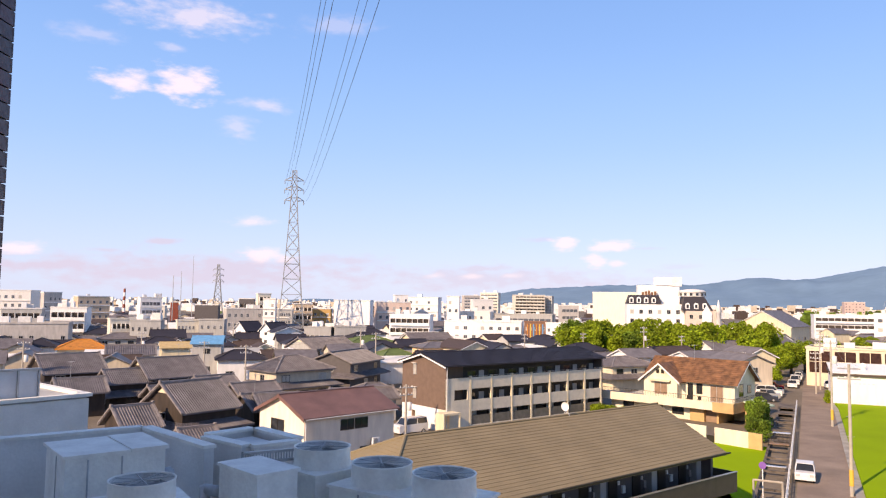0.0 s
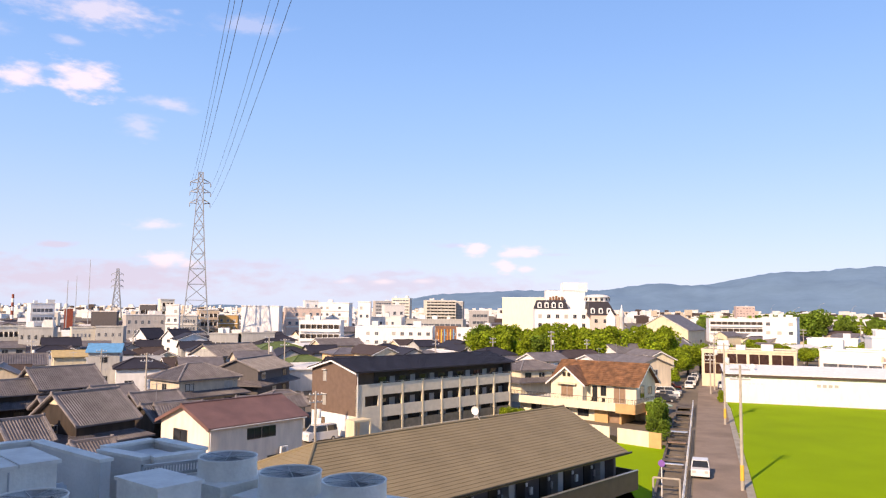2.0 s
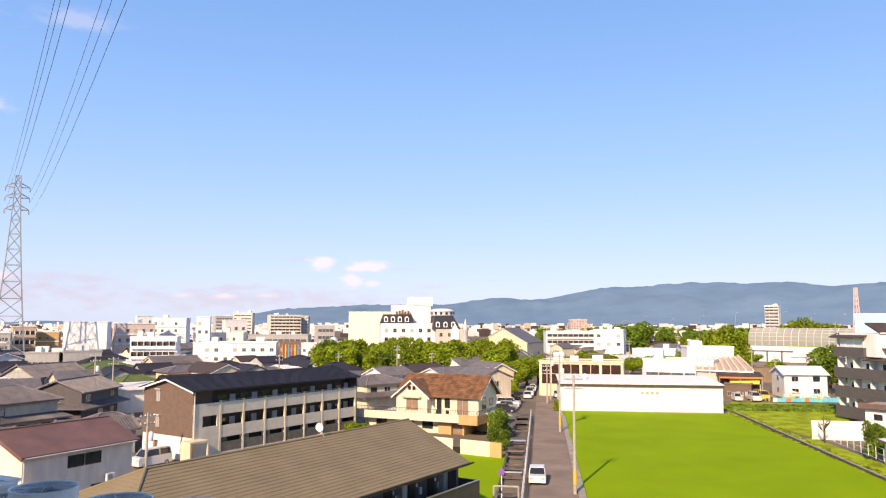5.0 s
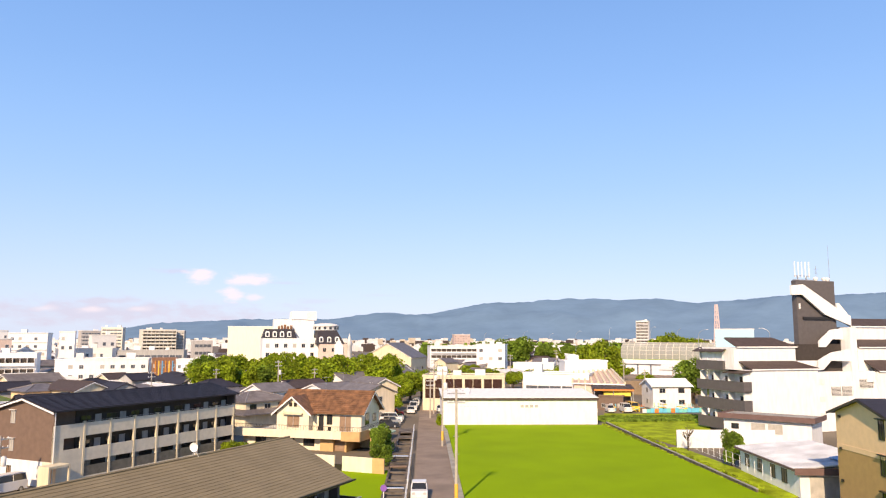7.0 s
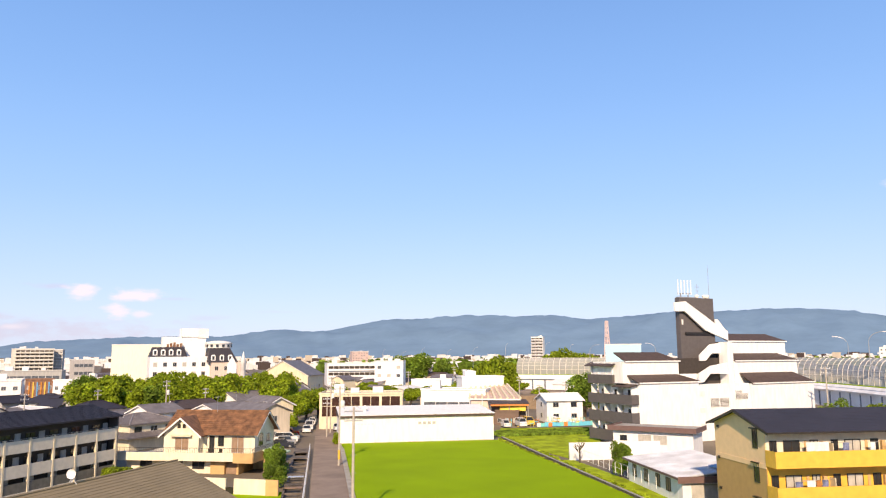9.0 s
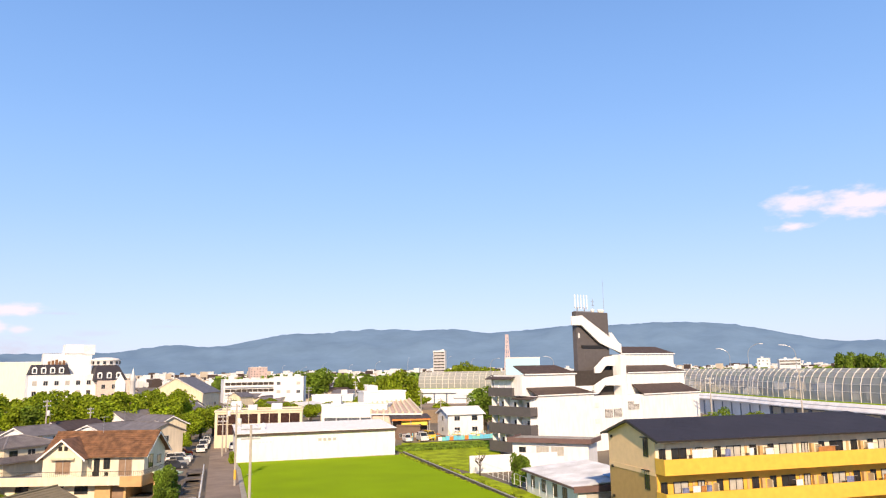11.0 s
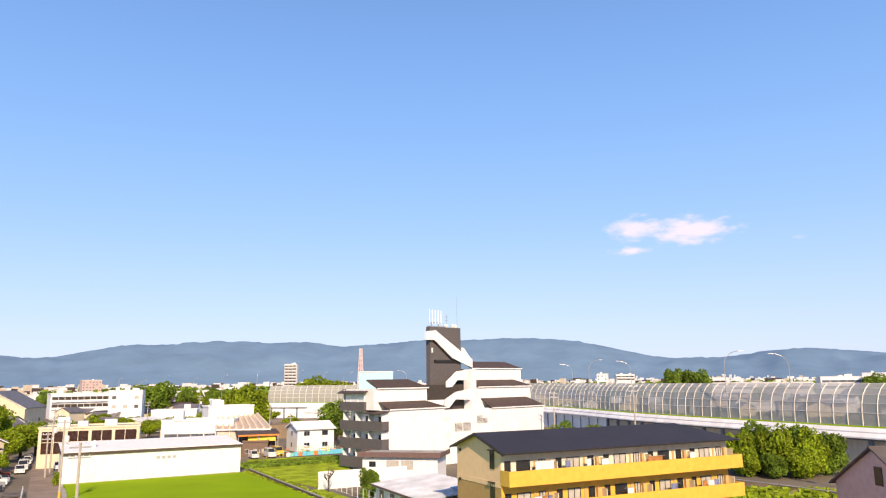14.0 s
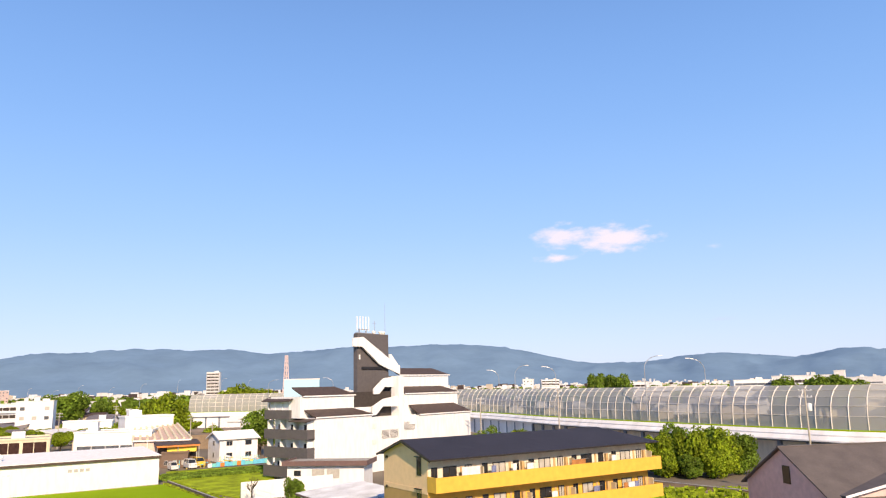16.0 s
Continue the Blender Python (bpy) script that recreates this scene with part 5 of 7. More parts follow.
house(-94.0, 202.0, 66, 13.1, 8, 5, 6.4, KAWARA, GREY, "hip", "grey hipped roof house in the old quarter")
house(-24.2, 200.2, 66, 12.3, 9, 5, 6.6, GREENROOF, TAN, "hip", "house with mossy green hipped roof")
house(-12.4, 161.3, 66, 6.8, 7, 4.4, 5.6, GREENROOF, TAN, "hip", "low green-roofed shed with orange fittings")
house(-8.8, 214.3, 66, 12.9, 8, 5.4, 7, KAWARA, CREAM, "gable", "cream house with grey tile roof behind the lane", tiles=0.6)
house(-4.4, 185.0, 66, 9.5, 8, 4.8, 6, KAWARA, TAN, "hip", "tan house with low grey roof")
house(-60.5, 227.1, 35, 7.0, 5.4, 7.0, 9.5, SLATE, WHITE, "gable", "narrow white three-storey house with dark roof", rows=3)
house(-51.2, 222.2, 35, 7.0, 5.4, 7.1, 9.4, SLATE, WHITE, "gable", "narrow white three-storey house, twin of the next", rows=3)
house(-41.4, 218.1, -34, 5.2, 8, 7.2, 8.6, SLATE, WHITE, "gable", "narrow white three-storey house near the pylon", rows=3)
house(-13.8, 99.2, 66, 8.3, 5, 3.2, 4.2, KAWARA, GREY, "gable", "low grey tiled roofs behind the red house", tiles=0.4)
house(-21.5, 89.2, 62, 4.7, 5, 3.4, 4.6, KAWARA, TIMBER, "gable", "dark low tiled roof beside the red house", tiles=0.36)
house(-11.9, 108.7, 66, 5.4, 4, 3, 4, KAWARA, GREY, "hip", "low grey outbuilding behind the red roof")
block(-32.96, -28.61, 364, 19.1, LGREY, 5, 9, 18, "large pale office building with banded storeys", "office building")
block(-30.94, -28.31, 279.5, 12.6, GREY, 2, 6, 10, "pale blue-grey works building with small windows", "factory")
block(-28.67, -27.37, 350, 18.4, BEIGE, 4, 4, -20, "beige apartment block with roof house", "apartment building")
block(-28.04, -25.45, 260, 13.3, WHITE, 2, 5, 15, "white hall with dark glazed side", "hall")
block(-31.91, -26.50, 214.5, 9.8, BEIGE, 1, 8, 8, "long low beige workshop", "workshop")
block(-26.65, -24.32, 400, 17.0, TAN, 3, 5, -15, "tan industrial building on the skyline", "factory")
block(-22.54, -20.87, 350, 16.8, WHITE, 3, 4, -15, "white tower block on the skyline", "building")
block(-22.37, -20.50, 390, 12.7, CREAM, 2, 5, 10, "low cream office block", "building")
block(-20.28, -19.73, 338, 15.0, REDTANK, 0, 0, 0, "rust-red steel tank tower", "tank")
block(-18.59, -16.79, 364, 13.7, CHARCOAL, 0, 0, 10, "row of black storage silos", "silo")
block(-24.44, -22.59, 231.4, 10.5, CREAM, 2, 5, -12, "cream two-storey block of flats", "apartment building")
block(-22.96, -20.61, 223.6, 10.3, GREY, 2, 5, 14, "white house block with grey side", "building")
block(-19.88, -18.27, 247, 9.7, CREAM, 2, 6, -8, "cream flats with balconies", "apartment building")
block(-18.27, -16.27, 244.4, 10.0, GREY, 2, 4, 12, "plain grey block of flats", "apartment building")
house(-51.1, 151.3, 80, 5.7, 5, 7.4, 8.6, BLUEROOF, GREY, "gable", "low grey works with bright blue roof")
block(-16.58, -13.71, 299, 13.0, BEIGE, 2, 6, -10, "white commercial building with dark roof line", "building")
block(-13.69, -12.69, 292.5, 16.9, WHITE, 4, 2, 12, "slim white stair tower building", "building")
block(-14.24, -13.12, 338, 19.2, CREAM, 2, 3, -18, "cream roof house on a block", "building")
block(-15.46, -14.27, 390, 16.9, CHARCOAL, 1, 3, 8, "dark rooftop plant block", "building")
block(-12.67, -11.40, 312, 12.8, GREY, 3, 4, 10, "grey flats behind the pylon", "apartment building")
block(-11.54, -10.01, 318.5, 15.0, TAN, 4, 4, -12, "tan apartment building with dark windows", "apartment building")
block(-10.00, -8.50, 325, 12.9, OCHRE, 3, 3, 10, "ochre building with yellow sign frame", "building")
block(-10.60, -8.38, 234, 8.2, GREY, 1, 5, 10, "row of grey houses with dormers", "terrace")
block(-8.47, -5.88, 234, 8.5, GREY, 1, 5, -8, "grey terrace with dormer windows", "terrace")
block(-8.39, -5.31, 301.6, 16.7, WHITE, 0, 0, 12, "large plain white factory", "factory")
block(-5.30, -2.45, 312, 16.2, PINKCREAM, 3, 5, -10, "grey white factory annex", "factory")
block(-4.10, -0.64, 279.5, 11.6, WHITE, 2, 7, 10, "white hall with rounded roof edge", "hall")
block(-3.83, -2.68, 390, 19.8, WHITE, 2, 3, -14, "white rooftop plant house", "building")
block(-2.68, -0.04, 403, 18.9, WHITE, 3, 5, 14, "white works building on the skyline", "factory")
block(0.36, 1.41, 330, 19.1, WHITE, 2, 2, 10, "plain white flat-roofed block", "building")
block(1.50, 2.95, 620, 22.1, BEIGE, 8, 5, -16, "distant beige slab of flats", "apartment building")
block(2.95, 4.53, 640, 25.0, CREAM, 9, 4, 14, "distant slab of flats with roof tanks", "apartment building")
block(5.41, 7.97, 580, 22.8, CREAM, 9, 8, -10, "distant banded slab of flats", "apartment building")
block(7.84, 8.62, 590, 22.2, GREY, 9, 3, 20, "end of a distant slab of flats", "apartment building")
block(0.15, 4.06, 338, 12.3, LGREY, 2, 8, 10, "white two-storey works office", "office building")
block(2.17, 3.97, 357.5, 17.9, LGREY, 1, 3, -16, "white roof tower with grey side", "building")
block(4.06, 8.84, 351, 11.2, GREY, 2, 9, 8, "low dark-roofed market hall", "hall")
block(0.16, 6.47, 260, 9.9, WHITE, 2, 9, 6, "long white two-storey building", "building")
block(6.38, 8.11, 257.4, 10.1, RUSTSTRIPE, 2, 5, 4, "brown shopfront with orange stripes", "shop")
block(8.02, 9.48, 256.1, 9.8, WHITE, 2, 3, 6, "plain white shop building", "shop")
block(8.97, 10.51, 390, 15.6, BEIGE, 2, 3, -14, "beige block beside a yellow sign", "building")
block(9.40, 11.61, 312, 8.8, WHITE, 2, 4, 10, "low white building by the park", "building")
block(11.55, 15.3, 344.5, 21.9, HALLCREAM, 0, 0, 12, "large plain cream hall", "hall")
block(26.25, 32.78, 172, 8.1, CREAM, 1, 9, 4, "cream two-storey office with dark glazing", "office building", style="wide")
block(33.94, 39.47, 190, 8.0, WHITE, 1, 4, 12, "white works building with parapet", "factory")
block(36.66, 40.33, 200, 10.9, WHITE, 1, 5, -16, "white hall with angled roof", "hall")
block(30.40, 32.80, 330, 14.3, WHITE, 2, 3, 10, "plain white cube building", "building")
block(26.55, 30.48, 420, 12.6, WHITE, 2, 9, -8, "long low white works", "factory")
block(33.22, 36.54, 300, 7.0, WHITE, 1, 5, 8, "low white sheds beside the trees", "shed")
block(42.47, 43.50, 900, 38.3, LGREY, 9, 3, 14, "grey and white tower block far off", "apartment building")
block(28.52, 29.92, 1100, 23.3, PINKISH, 5, 4, -14, "distant pink block of flats", "apartment building")
block(48.05, 50.67, 300, 20.5, SIGNBLUE, 0, 0, 0, "pale blue billboard screen", "billboard")
block(39.64, 41.50, 178, 3.5, BROWN, 1, 3, 6, "brown roofed garage with yellow front", "garage")
block(54.28, 56.43, 800, 15.3, WHITE, 2, 4, 8, "distant white factory works", "factory")
block(66.19, 67.05, 900, 22.5, WHITE, 2, 2, 10, "distant plain white block", "building")
block(67.48, 68.97, 950, 21.5, WHITE, 2, 4, -10, "distant low white factory", "factory")
block(72.73, 75.59, 700, 16.4, WHITE, 1, 6, 8, "row of distant white sheds", "factory")
block(75.57, 81.05, 600, 12.5, WHITE, 1, 8, 5, "long distant white warehouse", "warehouse")
block(81.09, 84.05, 520, 16.1, WHITE, 2, 4, -12, "white factory with dark bays", "factory")
block(83.90, 87.95, 500, 18.1, WHITE, 1, 8, 6, "large white factory on the skyline", "factory")
block(87.82, 88.53, 505, 20.6, LGREY, 1, 2, 12, "grey stair block of a factory", "factory")
block(88.45, 90.85, 560, 16.3, LGREY, 1, 5, 6, "long grey factory roof", "factory")
block(89.24, 92.44, 420, 13.1, CREAM, 1, 4, 4, "cream low building behind the fence", "building")
house(80.9, 4.6, 141, 17.2, 14, 5.3, 9.3, ASHROOF, PINKWALL, "gable", "pinkish rendered house with broad grey roof", rows=0)
# gymnasium beyond the park
house(135.4, 285.7, 45, 20.0, 22.0, 8.6, 14.6, KAWARA, CREAM, "gable", "cream school gymnasium with broad grey roof", rows=1)


def chateau():
    """The white building with dormered slate mansards and a roof tower."""
    t = thing("hotel", "white ornate building with dark mansard roofs and dormers", "hotel", 72.3, 288.0, -0.9, 100)
    t.matrix_basis = pose(72.3, 288.0, -0.9, 0, 0, -10) @ Matrix.Diagonal((1.08, 1.0, 1.0, 1.0))
    part("main_wall", G().box(0, 20, 0, 14, 0, 17.5), WHITE, t)
    part("mansard", G().add([(-0.2, -0.2, 17.5), (12.2, -0.2, 17.5), (12.2, 8, 17.5), (-0.2, 8, 17.5), (0.9, 1.0, 21.0), (11.2, 1.0, 21.0), (11.2, 7, 21.0), (0.9, 7, 21.0)],
                            [(0, 1, 5, 4), (1, 2, 6, 5), (2, 3, 7, 6), (3, 0, 4, 7), (4, 5, 6, 7)]), SLATE, t)
    part("right_wall", G().box(20, 31, -4, 12, 0, 15.2), PINKCREAM, t)
    part("mansard", G().add([(18.8, -4.2, 15.2), (29.2, -4.2, 15.2), (29.2, 8, 15.2), (18.8, 8, 15.2), (19.6, -2.6, 20.6), (26.4, -2.6, 20.6), (26.4, 6, 20.6), (19.6, 6, 20.6)],
                            [(0, 1, 5, 4), (1, 2, 6, 5), (2, 3, 7, 6), (3, 0, 4, 7), (4, 5, 6, 7)]), SLATE, t)
    for x, y, z in [(1.6 + i * 2.6, 0.0, 17.9) for i in range(4)] + [(20.6 + i * 2.9, -3.6, 15.8) for i in range(3)]:
        d = part("dormer", G().box(x - 0.75, x + 0.75, y - 0.4, y + 1.4, z, z + 1.6), WHITE, t)
        part("dormer_arch", G().add([(x + 0.75 * math.cos(math.pi * i / 8), yy, z + 1.6 + 0.7 * math.sin(math.pi * i / 8)) for yy in (y - 0.4, y + 1.4) for i in range(9)],
                                    [tuple(range(8, -1, -1)), tuple(range(9, 18))] + [(i, i + 1, 10 + i, 9 + i) for i in range(8)]), WHITE, d)
        part("pane", G().box(x - 0.4, x + 0.4, y - 0.45, y - 0.4, z + 0.3, z + 1.7), GLASS, d)
    part("roof_tower", G().box(11, 19.0, 5, 12, 17.5, 25.0), WHITE, t)
    part("tower_step", G().box(4.3, 11.0, 6.0, 12.0, 17.5, 25.0), WHITE, t)
    part("tower_top", G().box(10.6, 16.2, 4.6, 12.4, 25.0, 28.2), WHITE, t)
    part("tower_top_shade", G().box(16.2, 19.8, 4.6, 12.4, 24.6, 28.2), LGREY, t)
    part("rotunda", G().lathe([(4.6, 20.6), (4.6, 22.2), (4.9, 22.4), (4.0, 23.0), (2.0, 23.4), (0.001, 23.5)], 24, 23.0, 1.6), LGREY, t, smooth=True)
    for i in range(14):
        a = 2 * math.pi * i / 14
        part("rotunda_window", G().box(-0.45, 0.45, -0.05, 0.05, 20.9, 22.0), GLASS, t).matrix_basis = pose(23.0 + 4.62 * math.cos(a), 1.6 + 4.62 * math.sin(a), 0, 0, 0, math.degrees(a) + 90)
    for i in range(5):
        part("roof_plant", G().box(5.6 + i * 1.1, 6.3 + i * 1.1, 3.0, 4.5, 21.0, 22.2 + 0.3 * (i % 3)), RUST, t)
    for f in range(4):
        for i in range(6):
            window(t, "s", 1.8 + i * 3.2, 3.2 + f * 3.5, 1.3, 1.6, 31, 14, ALU, GLASS if (i + f) % 3 else CURTAIN)
        for i in range(3):
            w = window(t, "s", 21.8 + i * 3.2, 2.2 + f * 3.3, 1.2, 1.6, 31, 14, ALU, GLASS)
            w.location.y = -4.0
    part("gablet", G().add([(25.4, -4.6, 11.0), (28.6, -4.6, 11.0), (28.6, -4.6, 14.4), (27.0, -4.6, 17.4), (25.4, -4.6, 14.4), (25.4, -3.9, 11.0), (28.6, -3.9, 11.0), (28.6, -3.9, 14.4), (27.0, -3.9, 17.4), (25.4, -3.9, 14.4)],
                           [(0, 1, 2, 3, 4), (9, 8, 7, 6, 5), (0, 4, 9, 5), (1, 6, 7, 2), (2, 7, 8, 3), (3, 8, 9, 4)]), WHITE, t)
    part("turret", G().lathe([(0.9, 0), (0.9, 14.6), (1.1, 14.7), (0.001, 19.5)], 12, 31.0, -4.0), WHITE, t, smooth=True)
    TAKEN.append((88, 288, 24))


chateau()


def low_white_house():
    t = thing("bungalow", "white flat-roofed house with brown fascia", "house", 98.5, 87.5, 0, 157.5)
    L, W = 13.3, 6.5
    part("wall", G().box(0, L, 0, W, 0, 4.1), WHITE, t)
    part("roof", G().box(-0.6, L + 0.6, -0.7, W + 0.3, 4.1, 4.2), CONCRETE, t)
    part("fascia", G().box(-0.7, L + 0.7, -0.8, -0.7, 3.7, 4.5).box(-0.7, -0.6, -0.7, W + 0.3, 3.7, 4.5).box(L + 0.6, L + 0.7, -0.7, W + 0.3, 3.7, 4.5), BROWNTRIM, t)
    window(t, "s", 1.8, 2.0, 1.2, 0.9, L, W, BRONZE, GLASS)
    window(t, "s", 5.4, 1.6, 2.2, 1.5, L, W, ALU, CURTAIN)
    window(t, "s", 8.0, 1.6, 2.2, 1.5, L, W, ALU, CURTAIN)


BROWNTRIM = mat("purple_brown_fascia", (0.16, 0.10, 0.09), 0.6, var=0.08)
low_white_house()


def tin_shed():
    t = thing("shed", "white walled shed with bright sheet-metal roof", "shed", 77.8, 66.7, 0, 209)
    L, W = 16.3, 8.5
    part("wall", G().box(0, L, 0, W, 0, 2.9), WHITE, t)
    ro = part("roof", G().slab([(-0.3, -0.6, 3.0), (L + 0.4, -0.6, 3.0), (L + 0.4, W, 3.9), (-0.3, W, 3.9)], 0.1), TIN, t)
    k = G()
    for i in range(40):
        x = -0.2 + i * (L + 0.5) / 39
        k.slab([(x - 0.03, -0.6, 3.04), (x + 0.03, -0.6, 3.04), (x + 0.03, W, 3.94), (x - 0.03, W, 3.94)], 0.04)
    part("standing_seams", k, TIN, ro)["kind"] = "stuff"
    part("fascia", G().box(L + 0.4, L + 0.5, -0.7, W, 2.4, 3.1).box(-0.3, L + 0.4, -0.7, -0.6, 2.75, 3.0), BROWNTRIM, t)
    part("blue_roof", G().slab([(L - 3.2, W * 0.55, 3.75), (L + 0.4, W * 0.55, 3.75), (L + 0.4, W, 4.2), (L - 3.2, W, 4.2)], 0.1), BLUEROOF, t)
    for x in (2.2, 6.0, 9.6, 12.6):
        window(t, "s", x, 0.9, 1.3, 1.5, L, W, BRONZE, BLIND)
    part("shed_door", G().box(L, L + 0.04, 1.0, 4.0, 0, 2.2), CURTAIN, t)
    # Near-black sheet in place of the shaded doorway.
    part("shed_opening", G().box(L, L + 0.04, 5.0, 7.6, 0, 2.3), DARK, t)


tin_shed()
gw = thing("yard_wall", "white rendered yard wall beside the field", "wall", 85.0, 84.6, 0, 118, kind="structure")
part("wall", G().box(0, 15, 0, 0.25, 0, 2.7), WHITE, gw)
fw = thing("field_wall", "low dark weathered wall edging the rice field", "wall", 94.2, 111.6, 0, 206.0, kind="structure")
part("wall", G().box(0, 63, -0.2, 0.0, 0, 0.75), CANALSTONE, fw)
part("coping", G().box(0, 63, -0.24, 0.04, 0.75, 0.82), CONCRETE, fw)
solid("shed_verge", G().prism([(82.5, 86.0), (86.0, 85.0), (78.2, 67.5), (70.3, 53.0), (66.4, 53.2)], -0.3, 0.06), WEEDS, "rough grass between the field wall and the shed", "grass", "stuff")
fn = thing("mesh_fence", "pale wire mesh fence on a concrete wall", "fence", 84.0, 84.0, 1.0, 206.2)
post = G().box(-0.03, 0.03, -0.03, 0.03, 0, 1.4).mesh("post", WHITE)
for i in range(16):
    o = new("post", post)
    o.parent, o.location = fn, (i * 2.0, 0.35, 0)
for z in (0.1, 0.75, 1.45):
    part("rail", G().box(0, 30, 0.34, 0.36, z - 0.012, z + 0.012), LGREY, fn)


def lane_canal():
    t = thing("canal", "narrow concrete drainage canal beside the lane", "canal", 2.2, 7.0, 0, 26.4, kind="structure")
    part("canal_wall", G().box(46, 128, 0.85, 1.1, -0.3, 0.4), CANALSTONE, t)
    part("canal_wall", G().box(46, 128, 3.0, 3.25, -0.3, 0.45), CANALSTONE, t)
    part("water", G().box(46, 128, 1.1, 3.0, -0.3, -0.05), WATER, t)
    for s in (64, 72, 79, 84, 92, 101, 106, 110):
        part("beam", G().box(s, s + 0.28, 0.85, 3.25, 0.3, 0.46), CANALSTONE, t)
    for s, w in ((76, 1.1), (89, 1.6), (97.5, 1.4), (114, 3), (121, 6)):
        part("cover_slab", G().box(s, s + w, 0.85, 3.25, 0.38, 0.5), CANALSTONE, t)
    for s, w, m in ((73.2, 0.5, TIN), (86.2, 1.0, BLIND), (94.5, 0.9, TIN)):
        part("cover_board", G().box(s, s + w, 1.0, 3.1, 0.6, 0.66), m, t)
    f = thing("guard_rail", "white pipe guard rail along the canal", "railing", 2.2, 7.0, 0, 26.4)
    for a, b in ((52, 73), (76, 100), (103, 128)):
        for z in (0.6, 1.05):
            part("rail", G().rod((a, 0.7, z), (b, 0.7, z), 0.055, n=8), WHITE, f)
        n = int((b - a) / 2)
        for i in range(n + 1):
            part("post", G().rod((a + i * (b - a) / n, 0.7, 0), (a + i * (b - a) / n, 0.7, 1.1), 0.06, n=8), WHITE, f)
    g2 = thing("steel_gate", "small dark steel gate over the canal", "gate", 2.2, 7.0, 0, 26.4)
    part("frame", G().box(87.4, 87.5, 1.0, 3.2, 0.5, 0.56).box(87.4, 87.5, 1.0, 3.2, 1.55, 1.62), BRONZE, g2)
    for i in range(16):
        part("bar", G().box(87.43, 87.47, 1.02 + i * 0.14, 1.06 + i * 0.14, 0.56, 1.55), BRONZE, g2)
    s = thing("road_sign", "round blue and red traffic sign on a white post", "road sign", 27.2, 63.0, 0, 116)
    part("post", G().rod((0, 0, 0), (0, 0, 3.3), 0.05, n=8), WHITE, s)
    k = G().lathe([(0.3, 0), (0.3, 0.02), (0.001, 0.025)], 20)
    k.v = [(x, -z - 0.06, y + 3.0) for x, y, z in k.v]
    part("disc", k, SIGNPURPLE, s)
    c = thing("crossing_frame", "tan steel pipe frame across the canal", "frame", 2.2, 7.0, 0, 26.4)
    part("post", G().rod((60, 0.95, 0), (60, 0.95, 2.0), 0.09), POLE, c)
    part("post", G().rod((60, 3.15, 0), (60, 3.15, 2.0), 0.09), POLE, c)
    part("crossbar", G().rod((60, 0.95, 2.0), (60, 3.15, 2.0), 0.09), POLE, c)


WATER = mat("dark_canal_water", (0.02, 0.022, 0.018), 0.5, var=0.3, spec=0.1, bump=0.05)
SIGNPURPLE = mat("blue_red_sign_paint", (0.25, 0.12, 0.45), 0.4, var=0.1)
lane_canal()


# ---- cars ----
CARS = {}


